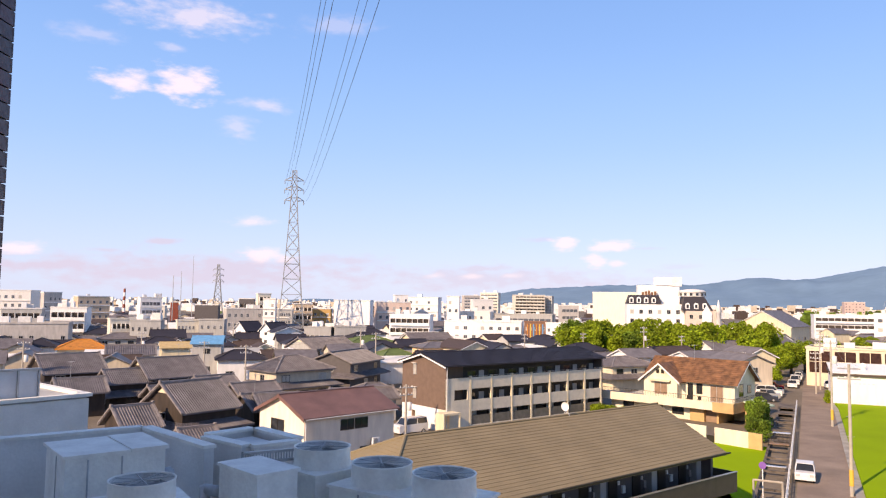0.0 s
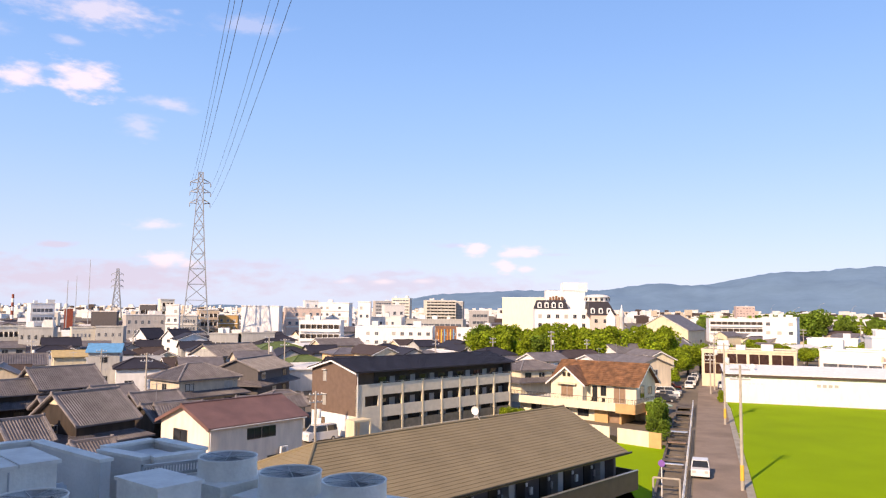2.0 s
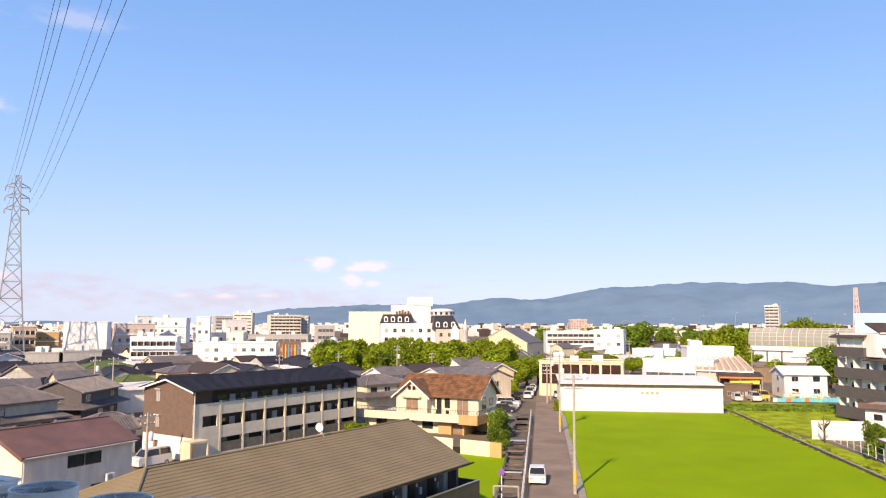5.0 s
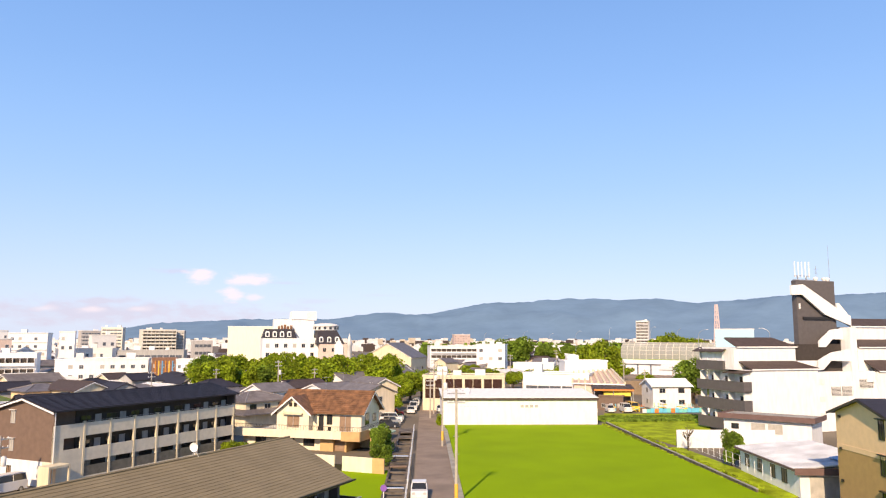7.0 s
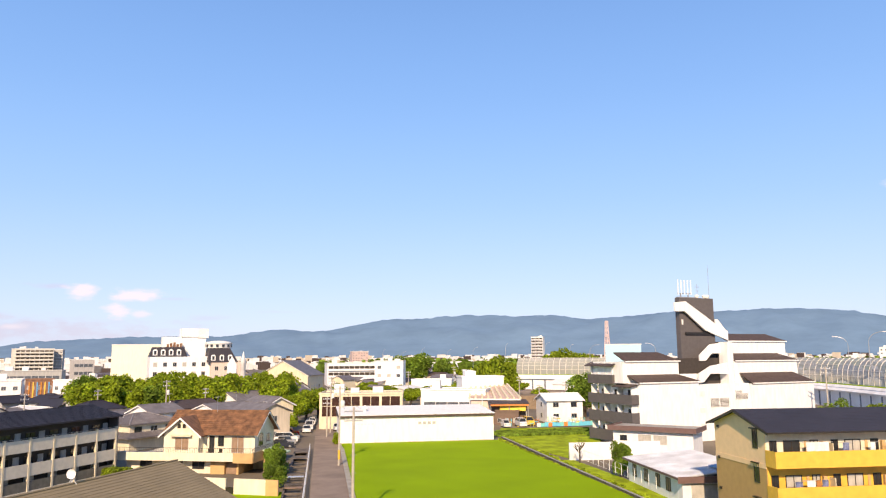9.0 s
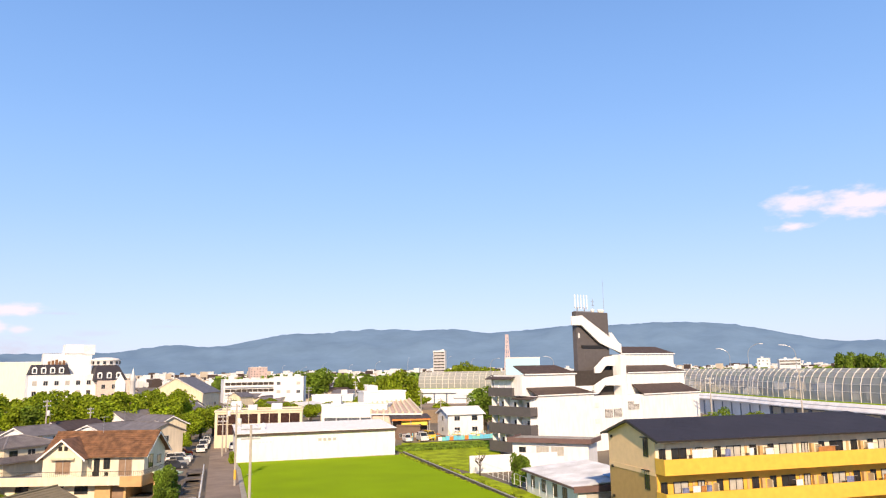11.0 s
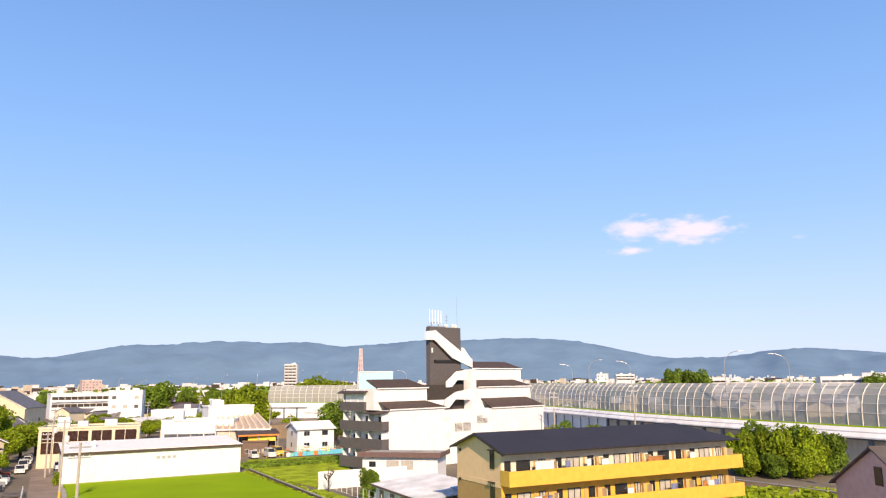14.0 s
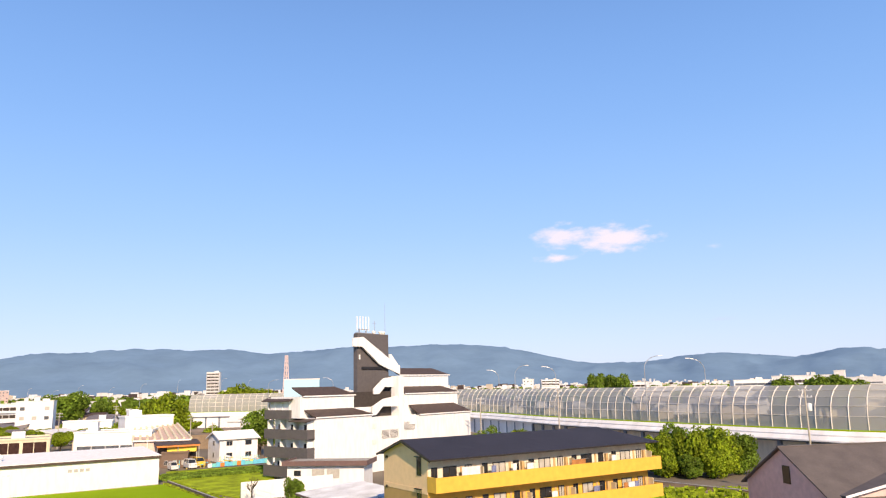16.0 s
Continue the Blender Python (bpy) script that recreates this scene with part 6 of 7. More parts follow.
def car_meshes(kind, paint):
    L, W, h = {"car": (4.2, 1.72, 1.48), "van": (4.4, 1.75, 1.95), "kei": (3.4, 1.48, 1.65)}[kind]
    b = G()
    hood = 0.62 * h
    pts = [(0, 0.28), (0, hood * 0.86), (0.12, hood), (L * (0.24 if kind != "car" else 0.28), hood * 1.03), (L * 0.97, hood * 1.05), (L, hood * 0.85), (L, 0.28)]
    n = len(pts)
    vs = [(x, y, z) for y in (0, W) for x, z in pts]
    b.add(vs, [tuple(range(n)), tuple(range(2 * n - 1, n - 1, -1))] + [(i, n + i, n + (i + 1) % n, (i + 1) % n) for i in range(n)])
    c = G()
    r = {"car": (0.27, 0.43, 0.80, 0.97), "van": (0.16, 0.30, 0.95, 0.99), "kei": (0.20, 0.34, 0.94, 0.99)}[kind]
    lo, hi = hood * 1.02, h
    vs = [(L * r[0], 0.06, lo), (L * r[3], 0.06, lo), (L * r[2], 0.16, hi), (L * r[1], 0.16, hi), (L * r[0], W - 0.06, lo), (L * r[3], W - 0.06, lo), (L * r[2], W - 0.16, hi), (L * r[1], W - 0.16, hi)]
    c.add(vs, [(0, 1, 2, 3), (5, 4, 7, 6), (0, 3, 7, 4), (1, 5, 6, 2)])
    roof = G().slab([(L * r[1] - 0.05, 0.13, hi + 0.03), (L * r[2] + 0.05, 0.13, hi + 0.03), (L * r[2] + 0.05, W - 0.13, hi + 0.03), (L * r[1] - 0.05, W - 0.13, hi + 0.03)], 0.05)
    pillars = []
    for x in (r[0] * L + 0.02, (r[1] + r[2]) * L / 2, r[3] * L - 0.02):
        t = {0: r[1] * L}.get(0) if x < L * 0.4 else ((r[1] + r[2]) * L / 2 if x < L * 0.8 else r[2] * L)
        for y0, y1 in ((0.05, 0.15), (W - 0.05, W - 0.15)):
            pillars.append(G().rod((x, y0, lo), (t, y1, hi), 0.04, n=4).mesh("pillar", paint))
    wheel = G().lathe([(0.001, 0), (0.3, 0), (0.3, 0.2), (0.001, 0.2)], 16)
    wheel.v = [(x, z, y) for x, y, z in wheel.v]
    rim = G().lathe([(0.001, 0), (0.18, 0.0), (0.18, 0.03), (0.001, 0.03)], 12)
    rim.v = [(x, z, y) for x, y, z in rim.v]
    return dict(body=b.mesh("body", paint), cabin=c.mesh("cabin_glass", GLASS), roof=roof.mesh("roof", paint), pillars=pillars, wheel=wheel.mesh("wheel", RUBBER), rim=rim.mesh("rim", STEEL),
                light=G().box(-0.03, 0.12, 0.12, 0.45, hood * 0.66, hood * 0.9).mesh("headlight", LAMPGLASS), tail=G().box(L - 0.1, L + 0.02, 0.08, 0.3, hood * 0.6, hood * 0.95).mesh("tail_light", TAILRED),
                plate=G().box(-0.02, 0.0, W / 2 - 0.2, W / 2 + 0.2, 0.42, 0.56).mesh("plate", WHITE), L=L, W=W)


RUBBER = mat("tyre_rubber", (0.02, 0.02, 0.02), 0.8, var=0.1)
LAMPGLASS = mat("headlight_glass", (0.5, 0.5, 0.5), 0.1, var=0.05, bump=0)
TAILRED = mat("tail_light_red", (0.4, 0.02, 0.02), 0.2, var=0.05, bump=0)
CARWHITE = mat("white_car_paint", (0.75, 0.75, 0.74), 0.25, var=0.03, bump=0, spec=0.6)
CARSILVER = mat("silver_car_paint", (0.42, 0.43, 0.45), 0.3, 0.4, var=0.03, bump=0)
CARDARK = mat("dark_car_paint", (0.03, 0.035, 0.05), 0.25, var=0.03, bump=0)
CARRED = mat("red_car_paint", (0.45, 0.04, 0.03), 0.25, var=0.03, bump=0)
CARYELLOW = mat("yellow_vehicle_paint", (0.75, 0.50, 0.03), 0.35, var=0.05, bump=0)


def car(kind, paint, x, y, heading, label, group="parked cars"):
    """A car whose nose points to the compass angle heading."""
    key = (kind, paint.name)
    if key not in CARS:
        CARS[key] = car_meshes(kind, paint)
    m = CARS[key]
    t = thing("car", label, "car", x, y, 0.02, heading + 180, group)
    for nm in ("body", "cabin", "roof"):
        part(nm, m[nm], None, t)
    for me in m["pillars"]:
        part("pillar", me, None, t)
    for wx in (0.75, m["L"] - 0.75):
        for wy, ry in ((0.0, 0), (m["W"] - 0.2, 0)):
            w = part("wheel", m["wheel"], None, t)
            w.location = (wx, wy, 0.3)
            r = part("rim", m["rim"], None, w)
            r.location = (0, -0.02 if wy == 0 else 0.19, 0)
    for nm, k in (("light", "headlight"), ("tail", "tail_light")):
        part(k, m[nm], None, t)
        o = part(k, m[nm], None, t)
        o.location = (0, m["W"] - (0.57 if nm == "light" else 0.38), 0)
    part("plate", m["plate"], None, t)
    return t


px, py = along_road(70, 1.5)
car("car", CARWHITE, px, py, 206.4, "white saloon car driving down the lane", "")
for s, o, k, pm, hd, lb in ((137, -3.4, "kei", CARSILVER, 116, "silver small car parked beside the lane"), (133.5, -3.6, "car", CARDARK, 116, "dark car parked beside the lane"), (141, -3.2, "van", CARWHITE, 116, "white van parked beside the lane"),
                        (145, -3.0, "car", CARSILVER, 116, "silver car in the parking row"), (149, -3.4, "car", CARDARK, 116, "dark blue car in the parking row"), (153, -3.2, "car", CARRED, 116, "red car in the parking row"),
                        (157, -1.0, "car", CARWHITE, 206, "white car at the head of the parking row"), (163, -0.6, "van", CARWHITE, 206, "white van parked in a row"), (169, -0.4, "car", CARWHITE, 206, "white car parked in a row"),
                        (175, -0.2, "kei", CARWHITE, 206, "white small car parked in a row"), (181, 0.0, "car", CARSILVER, 206, "silver car at the end of the row"), (160, 5.6, "car", CARWHITE, 206, "white car parked by the office")):
    px, py = along_road(s, o)
    car(k, pm, px, py, hd, lb)
car("van", CARWHITE, -5.0, 90.6, 232, "white van parked behind the flats")
for i, (k, pm, lb) in enumerate((("kei", CARSILVER, "silver small car by the play yard"), ("kei", CARWHITE, "white small truck by the play yard"), ("van", CARWHITE, "white van by the play yard"), ("van", CARYELLOW, "yellow vehicle beside the garage"))):
    car(k, pm, 108.5 + i * 3.6, 131.5 - i * 1.6 + (3 if i == 3 else 0), 206, lb)

# ---- nursery and its play yard ----
house(127.4, 134.0, 114, 9.3, 8.0, 5.4, 6.8, WHITE, WHITE, "gable", "white two-storey nursery with low gable roof")
yard = thing("play_fence", "bright painted panel fence round a play yard", "fence", 117.5, 127.0, 0, 112)
PLAY = [mat("sky_blue_paint", (0.15, 0.55, 0.75), 0.5, var=0.05), mat("aqua_paint", (0.20, 0.62, 0.60), 0.5, var=0.05), mat("play_orange_paint", (0.80, 0.25, 0.05), 0.5, var=0.05), mat("play_yellow_paint", (0.85, 0.65, 0.08), 0.5, var=0.05), WHITE]
r9 = random.Random(9)
for i in range(24):
    part("panel", G().box(i * 0.95, i * 0.95 + 0.9, 0, 0.06, 0.1, r9.uniform(0.8, 1.15)), PLAY[r9.choice((0, 0, 1, 1, 4, 4, 0, 2))], yard)
for i in range(16):
    p = thing("play_equipment", "bright plastic slide and climbing frame", "play equipment", 116.0 + (i % 8) * 2.7 + r9.uniform(-0.6, 0.6), 131.0 - (i % 8) * 1.1 + (i // 8) * 3.0 + r9.uniform(-0.5, 0.5), 0, r9.uniform(0, 360), "play equipment")
    k = r9.uniform(0.6, 1.1)
    part("deck", G().box(0, 1.2 * k, 0, 1.2 * k, 0.9 * k, 1.05 * k), PLAY[i % 5], p)
    for a in (0.05, 1.1 * k):
        for b in (0.05, 1.1 * k):
            part("post", G().rod((a, b, 0), (a, b, 1.9 * k), 0.05), PLAY[(i + 2) % 5], p)
    part("slide", G().slab([(1.2 * k, 0.2, 1.0 * k), (2.8 * k, 0.2, 0.12), (2.8 * k, 0.9 * k, 0.12), (1.2 * k, 0.9 * k, 1.0 * k)], 0.08), PLAY[(i + 3) % 5], p)
    if i % 3 == 0:
        part("canopy", G().slab([(-0.2, -0.2, 1.85 * k), (1.4 * k, -0.2, 1.85 * k), (1.4 * k, 1.4 * k, 2.2 * k), (-0.2, 1.4 * k, 2.2 * k)], 0.06), PLAY[(i + 1) % 5], p)
gr = thing("garage_roof", "low dark canopy roof over the garage front", "canopy", 113.6, 139.4, 0, 124)
part("roof", G().slab([(0, -1.5, 5.0), (9.5, -1.5, 5.0), (9.5, 5.0, 5.6), (0, 5.0, 5.6)], 0.25), BROWNROOF, gr)
part("front", G().box(0.3, 9.2, 1.0, 1.2, 0, 4.9), BROWN, gr)
for x in (0.3, 4.7, 9.2):
    part("post", G().rod((x, -1.2, 0), (x, -1.2, 4.8), 0.1), STEEL, gr)
part("stripe", G().box(0.2, 9.3, -1.55, -1.5, 4.4, 4.75), PLAY[2], gr, "orange fascia stripe")
sgn = thing("garage_sign", "orange and yellow garage signboard", "sign", 115.4, 137.6, 0, 128)
part("board", G().box(0, 6.2, 0, 0.2, 3.2, 4.3), PLAY[3], sgn)
part("post", G().box(0.4, 0.6, 0.2, 0.4, 0, 3.2).box(6.2, 6.4, 0.2, 0.4, 0, 3.2), STEEL, sgn)
bank = solid("earth_bank", G().prism([(150, 175), (185, 150), (205, 180), (165, 212)], -0.1, 4.0), DIRT, "bare brown earth bank below the highway", "bank", "structure")


# ---- brown-roofed hall with pale ribs, and weeds on the fallow plot ----
def ribbed_hall():
    t = thing("ribbed_hall", "brown-roofed hall with pale slanting roof ribs", "hall")
    e0, e1, r1, r0 = Vector((113.1, 146.4, 5.85)), Vector((121.4, 136.9, 5.8)), Vector((132.0, 154.2, 8.4)), Vector((125.7, 161.9, 8.6))
    part("wall", G().prism([(113.6, 146.5), (121.4, 137.6), (131.4, 154.0), (125.8, 161.2)], -0.1, 5.5), PINKCREAM, t)
    ro = part("roof", G().slab([tuple(e0), tuple(e1), tuple(r1), tuple(r0)], 0.2), PINKISH, t)
    for i in range(9):
        f = i / 8
        p, q = e0.lerp(e1, f), r0.lerp(r1, f)
        part("rib", G().rod(p + Vector((0, 0, 0.15)), q + Vector((0, 0, 0.15)), 0.34, n=4), CREAM, ro)
    part("beam", G().rod(e0 - Vector((0, 0, 0.2)), e1 - Vector((0, 0, 0.2)), 0.2, n=4), WHITE, t)
    for i in range(5):
        p = e0.lerp(e1, i / 4)
        part("post", G().rod((p.x, p.y, 0), (p.x, p.y, 5.4), 0.12, n=6), WHITE, t)


ribbed_hall()


def weeds(name, x0, y0, az, L, W, n, h, label, leaf=None):
    """Many small leaning blades scattered over a strip of ground."""
    g = G()
    c, s = math.sin(radians(az)), math.cos(radians(az))
    for i in range(n):
        u, v = rng.uniform(0, L), rng.uniform(0, W)
        x, y = x0 + c * u - s * v, y0 + s * u + c * v
        k = h * rng.uniform(0.4, 1.2)
        a = rng.uniform(0, 6.28)
        dx, dy = math.cos(a) * k * 0.5, math.sin(a) * k * 0.5
        g.add([(x - dx, y - dy, 0.0), (x + dx, y + dy, 0.0), (x + dx * 1.3 + 0.1, y + dy * 1.3, k), (x - dx * 0.7, y - dy * 0.7 + 0.1, k * 0.9)], [(0, 1, 2, 3)])
    solid(name, g, leaf or LEAF, label, "grass", "stuff")


weeds("weeds", 93.6, 112.3, 206.0, 62, 2.6, 3000, 0.45, "tall weeds along the edge of the rice field")
weeds("crop_rows", 97.5, 116.0, 112.0, 27, 9, 5200, 0.55, "dark green vegetable crop on a plot", LEAF_DARK)
weeds("weeds", 100.0, 40.0, 160.0, 60, 14, 2600, 0.6, "rough weeds below the highway")

bw = thing("bank_wall", "low brown retaining wall with pale coping below the highway trees", "wall", 126.3, 37.3, 0, -157.3, kind="structure")
part("wall", G().box(0, 28.7, 0, 0.3, -0.2, 0.5), DIRT, bw)
part("coping", G().box(0, 28.7, -0.05, 0.35, 0.5, 0.6), CONCRETE, bw)

# ---- trees ----
CROWNS = {}


def crown_mesh(seed, leaves, lobes, m, flat=1.0):
    r = random.Random(seed)
    centres = []
    for _ in range(lobes):
        while True:
            c = Vector((r.uniform(-1, 1), r.uniform(-1, 1), r.uniform(-0.75, 0.9)))
            if c.length < 0.78:
                break
        centres.append((c, r.uniform(0.26, 0.48)))
    vs, fs = [], []
    for i in range(leaves):
        c, rad = centres[i % lobes]
        d = Vector((r.gauss(0, 1), r.gauss(0, 1), r.gauss(0.25, 1))).normalized()
        p = c + d * rad * r.uniform(0.72, 1.12)
        n = (d + Vector((r.gauss(0, 0.6), r.gauss(0, 0.6), r.gauss(0.2, 0.6)))).normalized()
        a = n.orthogonal().normalized()
        a = (a * math.cos(i) + n.cross(a) * math.sin(i)).normalized()
        b = n.cross(a)
        s = r.uniform(0.034, 0.078)
        p.z *= flat
        k = len(vs)
        vs += [tuple(p - a * s * 1.3), tuple(p - b * s * 0.8 + n * 0.02), tuple(p + a * s * 1.3), tuple(p + b * s * 0.8 - n * 0.02)]
        fs.append((k, k + 1, k + 2, k + 3))
    return G().add(vs, fs).mesh("crown", m)


for k in range(4):
    CROWNS["light", k] = crown_mesh(k + 1, 6000, 24, LEAF)
    CROWNS["dark", k] = crown_mesh(k + 11, 6000, 24, LEAF_DARK)
TRUNK = G().rod((0, 0, 0), (0.02, 0.01, 0.35), 0.045, 0.035, 8).rod((0.02, 0.01, 0.35), (0.0, 0.05, 0.7), 0.035, 0.02, 6)
for a in range(5):
    w = a * 1.3
    TRUNK.rod((0.02, 0.01, 0.32 + 0.04 * a), (0.22 * math.cos(w), 0.22 * math.sin(w), 0.62 + 0.05 * a), 0.02, 0.008, 5)
TRUNK = TRUNK.mesh("trunk", BARK)


def tree(x, y, h, r, shade="light", label="leafy green tree with a rounded uneven crown", z=0.0, group="", low=0.25, name="tree"):
    t = thing(name, label, "tree" if name == "tree" else "shrub", x, y, z, rng.uniform(0, 360), group)
    k = part("trunk", TRUNK, None, t)
    k.scale = (h, h, h)
    c = part("crown", CROWNS[shade, rng.randrange(4)], None, t)
    ch = h * (1 - low) / 2
    c.location, c.scale = (0, 0, h - ch), (r, r, ch / 0.95)
    return t


PARK = "park trees"
for i in range(46):
    az = radians(rng.uniform(9.8, 24.0))
    D = rng.uniform(196, 226)
    tree(D * math.sin(az), D * math.cos(az), rng.uniform(9.6, 12.8), rng.uniform(3.6, 5.4), "light" if rng.random() < 0.85 else "dark", "broad sunlit park tree", group=PARK)
for az, D, h, r in ((25.3, 196, 8.0, 3.6), (26.2, 205, 8.2, 3.6), (24.6, 188, 7.0, 3.0), (27.6, 215, 9.0, 3.8), (24.0, 165, 4.5, 2.2)):
    tree(D * math.sin(radians(az)), D * math.cos(radians(az)), h, r, "light", "sunlit tree at the end of the lane", group="lane trees")
tree(144.7, 138.0, 11.2, 5.2, "dark", "large round dark green tree behind the nursery", low=0.22)
for az, D, h, r, shade in ((39.7, 235, 16.2, 5.4, "light"), (38.4, 245, 13.5, 5.0, "light"), (40.6, 238, 12.5, 4.2, "light"), (33.7, 420, 17.0, 9.0, "dark"), (32.3, 430, 15.6, 9.0, "dark"), (35.6, 430, 14.0, 5.5, "dark"), (45.6, 390, 20.5, 8.5, "light"), (44.2, 395, 18.6, 8.0, "light"), (46.8, 392, 17.0, 7.0, "light"),
                           (37.2, 250, 8.5, 3.6, "light")):
    tree(D * math.sin(radians(az)), D * math.cos(radians(az)), h, r, shade, "tall leafy tree near the highway bend", group="bend trees", low=0.12)
for i in range(30):
    az = radians(rng.uniform(29.5, 51.0))
    D = rng.uniform(390, 560)
    tree(D * math.sin(az), D * math.cos(az), rng.uniform(7, 12), rng.uniform(5, 8), "dark" if rng.random() < 0.6 else "light", "distant dark tree clump", group="distant trees")
for i in range(26):
    az = radians(rng.uniform(29, 44.0))
    D = rng.uniform(240, 330)
    tree(D * math.sin(az), D * math.cos(az), rng.uniform(4, 7), rng.uniform(2.5, 4.5), "light", "roadside tree among low buildings", group="roadside trees")
for az, D, h, r, shade in ((74.9, 143, 6.2, 2.6, "dark"), (75.9, 141, 7.4, 2.8, "light"), (77.0, 143, 8.4, 3.0, "dark"), (78.2, 141, 8.8, 3.2, "light"), (79.3, 145, 7.6, 2.8, "dark"), (80.3, 142, 8.2, 3.2, "light"), (81.4, 144, 7.2, 2.8, "dark"), (76.4, 137, 4.6, 2.2, "light"), (79.8, 137, 4.8, 2.4, "light"), (78.0, 136, 3.8, 2.2, "dark"),
                           (62.6, 158, 6.6, 3.2, "light"), (63.6, 160, 7.4, 3.0, "dark"), (65.6, 165, 6.8, 3.0, "light"), (67.0, 168, 5.8, 2.6, "dark"), (60.8, 190, 8.0, 3.5, "dark")):
    tree(D * math.sin(radians(az)), D * math.cos(radians(az)), h, r, shade, "round clipped green tree below the highway", group="highway trees", low=0.0)
for az, D, h, r in ((71.5, 330, 19.5, 5.0), (72.6, 335, 20.5, 6.0), (73.6, 330, 19.0, 4.6), (87.0, 300, 16.5, 7), (88.4, 310, 17.5, 8), (84.6, 305, 16.4, 6)):
    tree(D * math.sin(radians(az)), D * math.cos(radians(az)), h, r, "dark", "tall dark tree standing above the highway fence", group="trees behind the highway")
# garden shrubs by the villa and flats
tree(40.6, 95.6, 4.6, 1.5, "dark", "tall garden shrub beside the villa", name="shrub", low=0.05)
tree(38.6, 90.6, 2.9, 1.6, "dark", "rounded clipped garden shrub", name="shrub", low=0.0)
tree(42.4, 98.6, 3.8, 1.5, "dark", "leafy garden shrub by the canal", name="shrub", low=0.0)
for x, y, h, r in ((26.0, 99.5, 2.2, 1.6), (24.5, 103.0, 2.4, 1.9), (27.5, 96.5, 1.8, 1.4), (23.0, 106.5, 2.4, 1.8)):
    tree(x, y, h, r, "light", "low sunlit garden shrub", name="shrub", low=0.0)
tree(79.6, 69.5, 4.8, 1.5, "dark", "small dark conical garden tree", low=0.05)
for x, y, h, r in ((-16.5, 97.0, 2.0, 2.2), (-2.5, 103.0, 2.4, 2.0), (-9.5, 108.0, 2.6, 2.4), (50.5, 132.0, 3.2, 2.0), (66.5, 126.5, 2.2, 1.2)):
    tree(x, y, h, r, "light", "low garden greenery between houses", name="shrub", low=0.0)


def bare_tree():
    t = thing("bare_tree", "pruned leafless tree behind a white wall", "tree", 84.2, 81.6, 0, 0)
    g = G().rod((0, 0, 0), (0, 0, 2.2), 0.13, 0.1, 8)
    r = random.Random(5)
    for i in range(9):
        a = i * 0.7
        p = Vector((0, 0, 1.3 + 0.12 * i))
        q = p + Vector((0.7 * math.cos(a), 0.7 * math.sin(a), 0.8))
        g.rod(p, q, 0.07, 0.045, 6)
        for k in range(3):
            g.rod(q, q + Vector((r.uniform(-0.4, 0.4), r.uniform(-0.4, 0.4), r.uniform(0.3, 0.8))), 0.04, 0.012, 5)
    part("trunk", g, BARK, t)


bare_tree()


# ---- poles and wires ----
def utility_pole(x, y, h, az=116.4, arms=2, can=False, label="grey concrete utility pole with crossarms", band=False):
    t = thing("utility_pole", label, "utility pole", x, y, 0, az, "utility poles")
    part("shaft", G().rod((0, 0, 0), (0, 0, h), 0.17, 0.11, 10), POLE, t, smooth=False)
    for i in range(arms):
        z = h - 0.4 - i * 0.9
        a = part("crossarm", G().box(-0.9, 0.9, -0.06, 0.06, z - 0.06, z + 0.06), STEEL, t)
        for u in (-0.8, -0.3, 0.3, 0.8):
            part("insulator", G().lathe([(0.05, z + 0.06), (0.08, z + 0.12), (0.04, z + 0.16), (0.07, z + 0.2), (0.001, z + 0.26)], 8, u, 0), WHITE, a)
    if can:
        part("transformer", G().lathe([(0.3, h - 3.2), (0.32, h - 3.15), (0.32, h - 2.2), (0.001, h - 2.1)], 14, 0.42, 0), LGREY, t, smooth=True)
    if band:
        part("warning_band", G().lathe([(0.185, 0.9), (0.185, 2.3)], 10), YELLOW, t, "yellow and black warning band")
    part("step_bolt", G().rod((-0.3, 0, h * 0.45), (0.3, 0, h * 0.45), 0.02).rod((-0.3, 0, h * 0.6), (0.3, 0, h * 0.6), 0.02), STEEL, t)
    return t


def wire(name, pts, r=0.011, sag=0.6, label="thin black overhead cable", group="overhead cables"):
    g = G()
    for p, q in zip(pts, pts[1:]):
        p, q = Vector(p), Vector(q)
        n = 12
        side = Vector((q.y - p.y, p.x - q.x, 0)).normalized() * r
        up = Vector((0, 0, r))
        vs, fs = [], []
        for i in range(n + 1):
            f = i / n
            c = p.lerp(q, f) - Vector((0, 0, sag * 4 * f * (1 - f)))
            vs += [tuple(c + side), tuple(c + up), tuple(c - side), tuple(c - up)]
            if i:
                fs += [(4 * i - 4 + k, 4 * i - 4 + (k + 1) % 4, 4 * i + (k + 1) % 4, 4 * i + k) for k in range(4)]
        g.add(vs, fs)
    o = solid(name, g, WIRE, label, "cable", "", group)
    return o


LANE_POLES = [(35.8, 65.0, 11.4), (53.9, 102.3, 11.8), (75.0, 146.5, 10.5), (99.0, 193.0, 10.5), (70.6, 139.5, 8.0)]
for i, (x, y, h) in enumerate(LANE_POLES):
    utility_pole(x, y, h, can=i in (1, 2), band=i < 2, label="tall concrete utility pole beside the lane" if i < 2 else "concrete utility pole beside the lane")
for u in (-0.8, 0.3, 0.8):
    ox, oy = u * RY, -u * RX
    wire("overhead_cable", [(x + ox, y + oy, h - 0.2) for x, y, h in LANE_POLES[:4]])
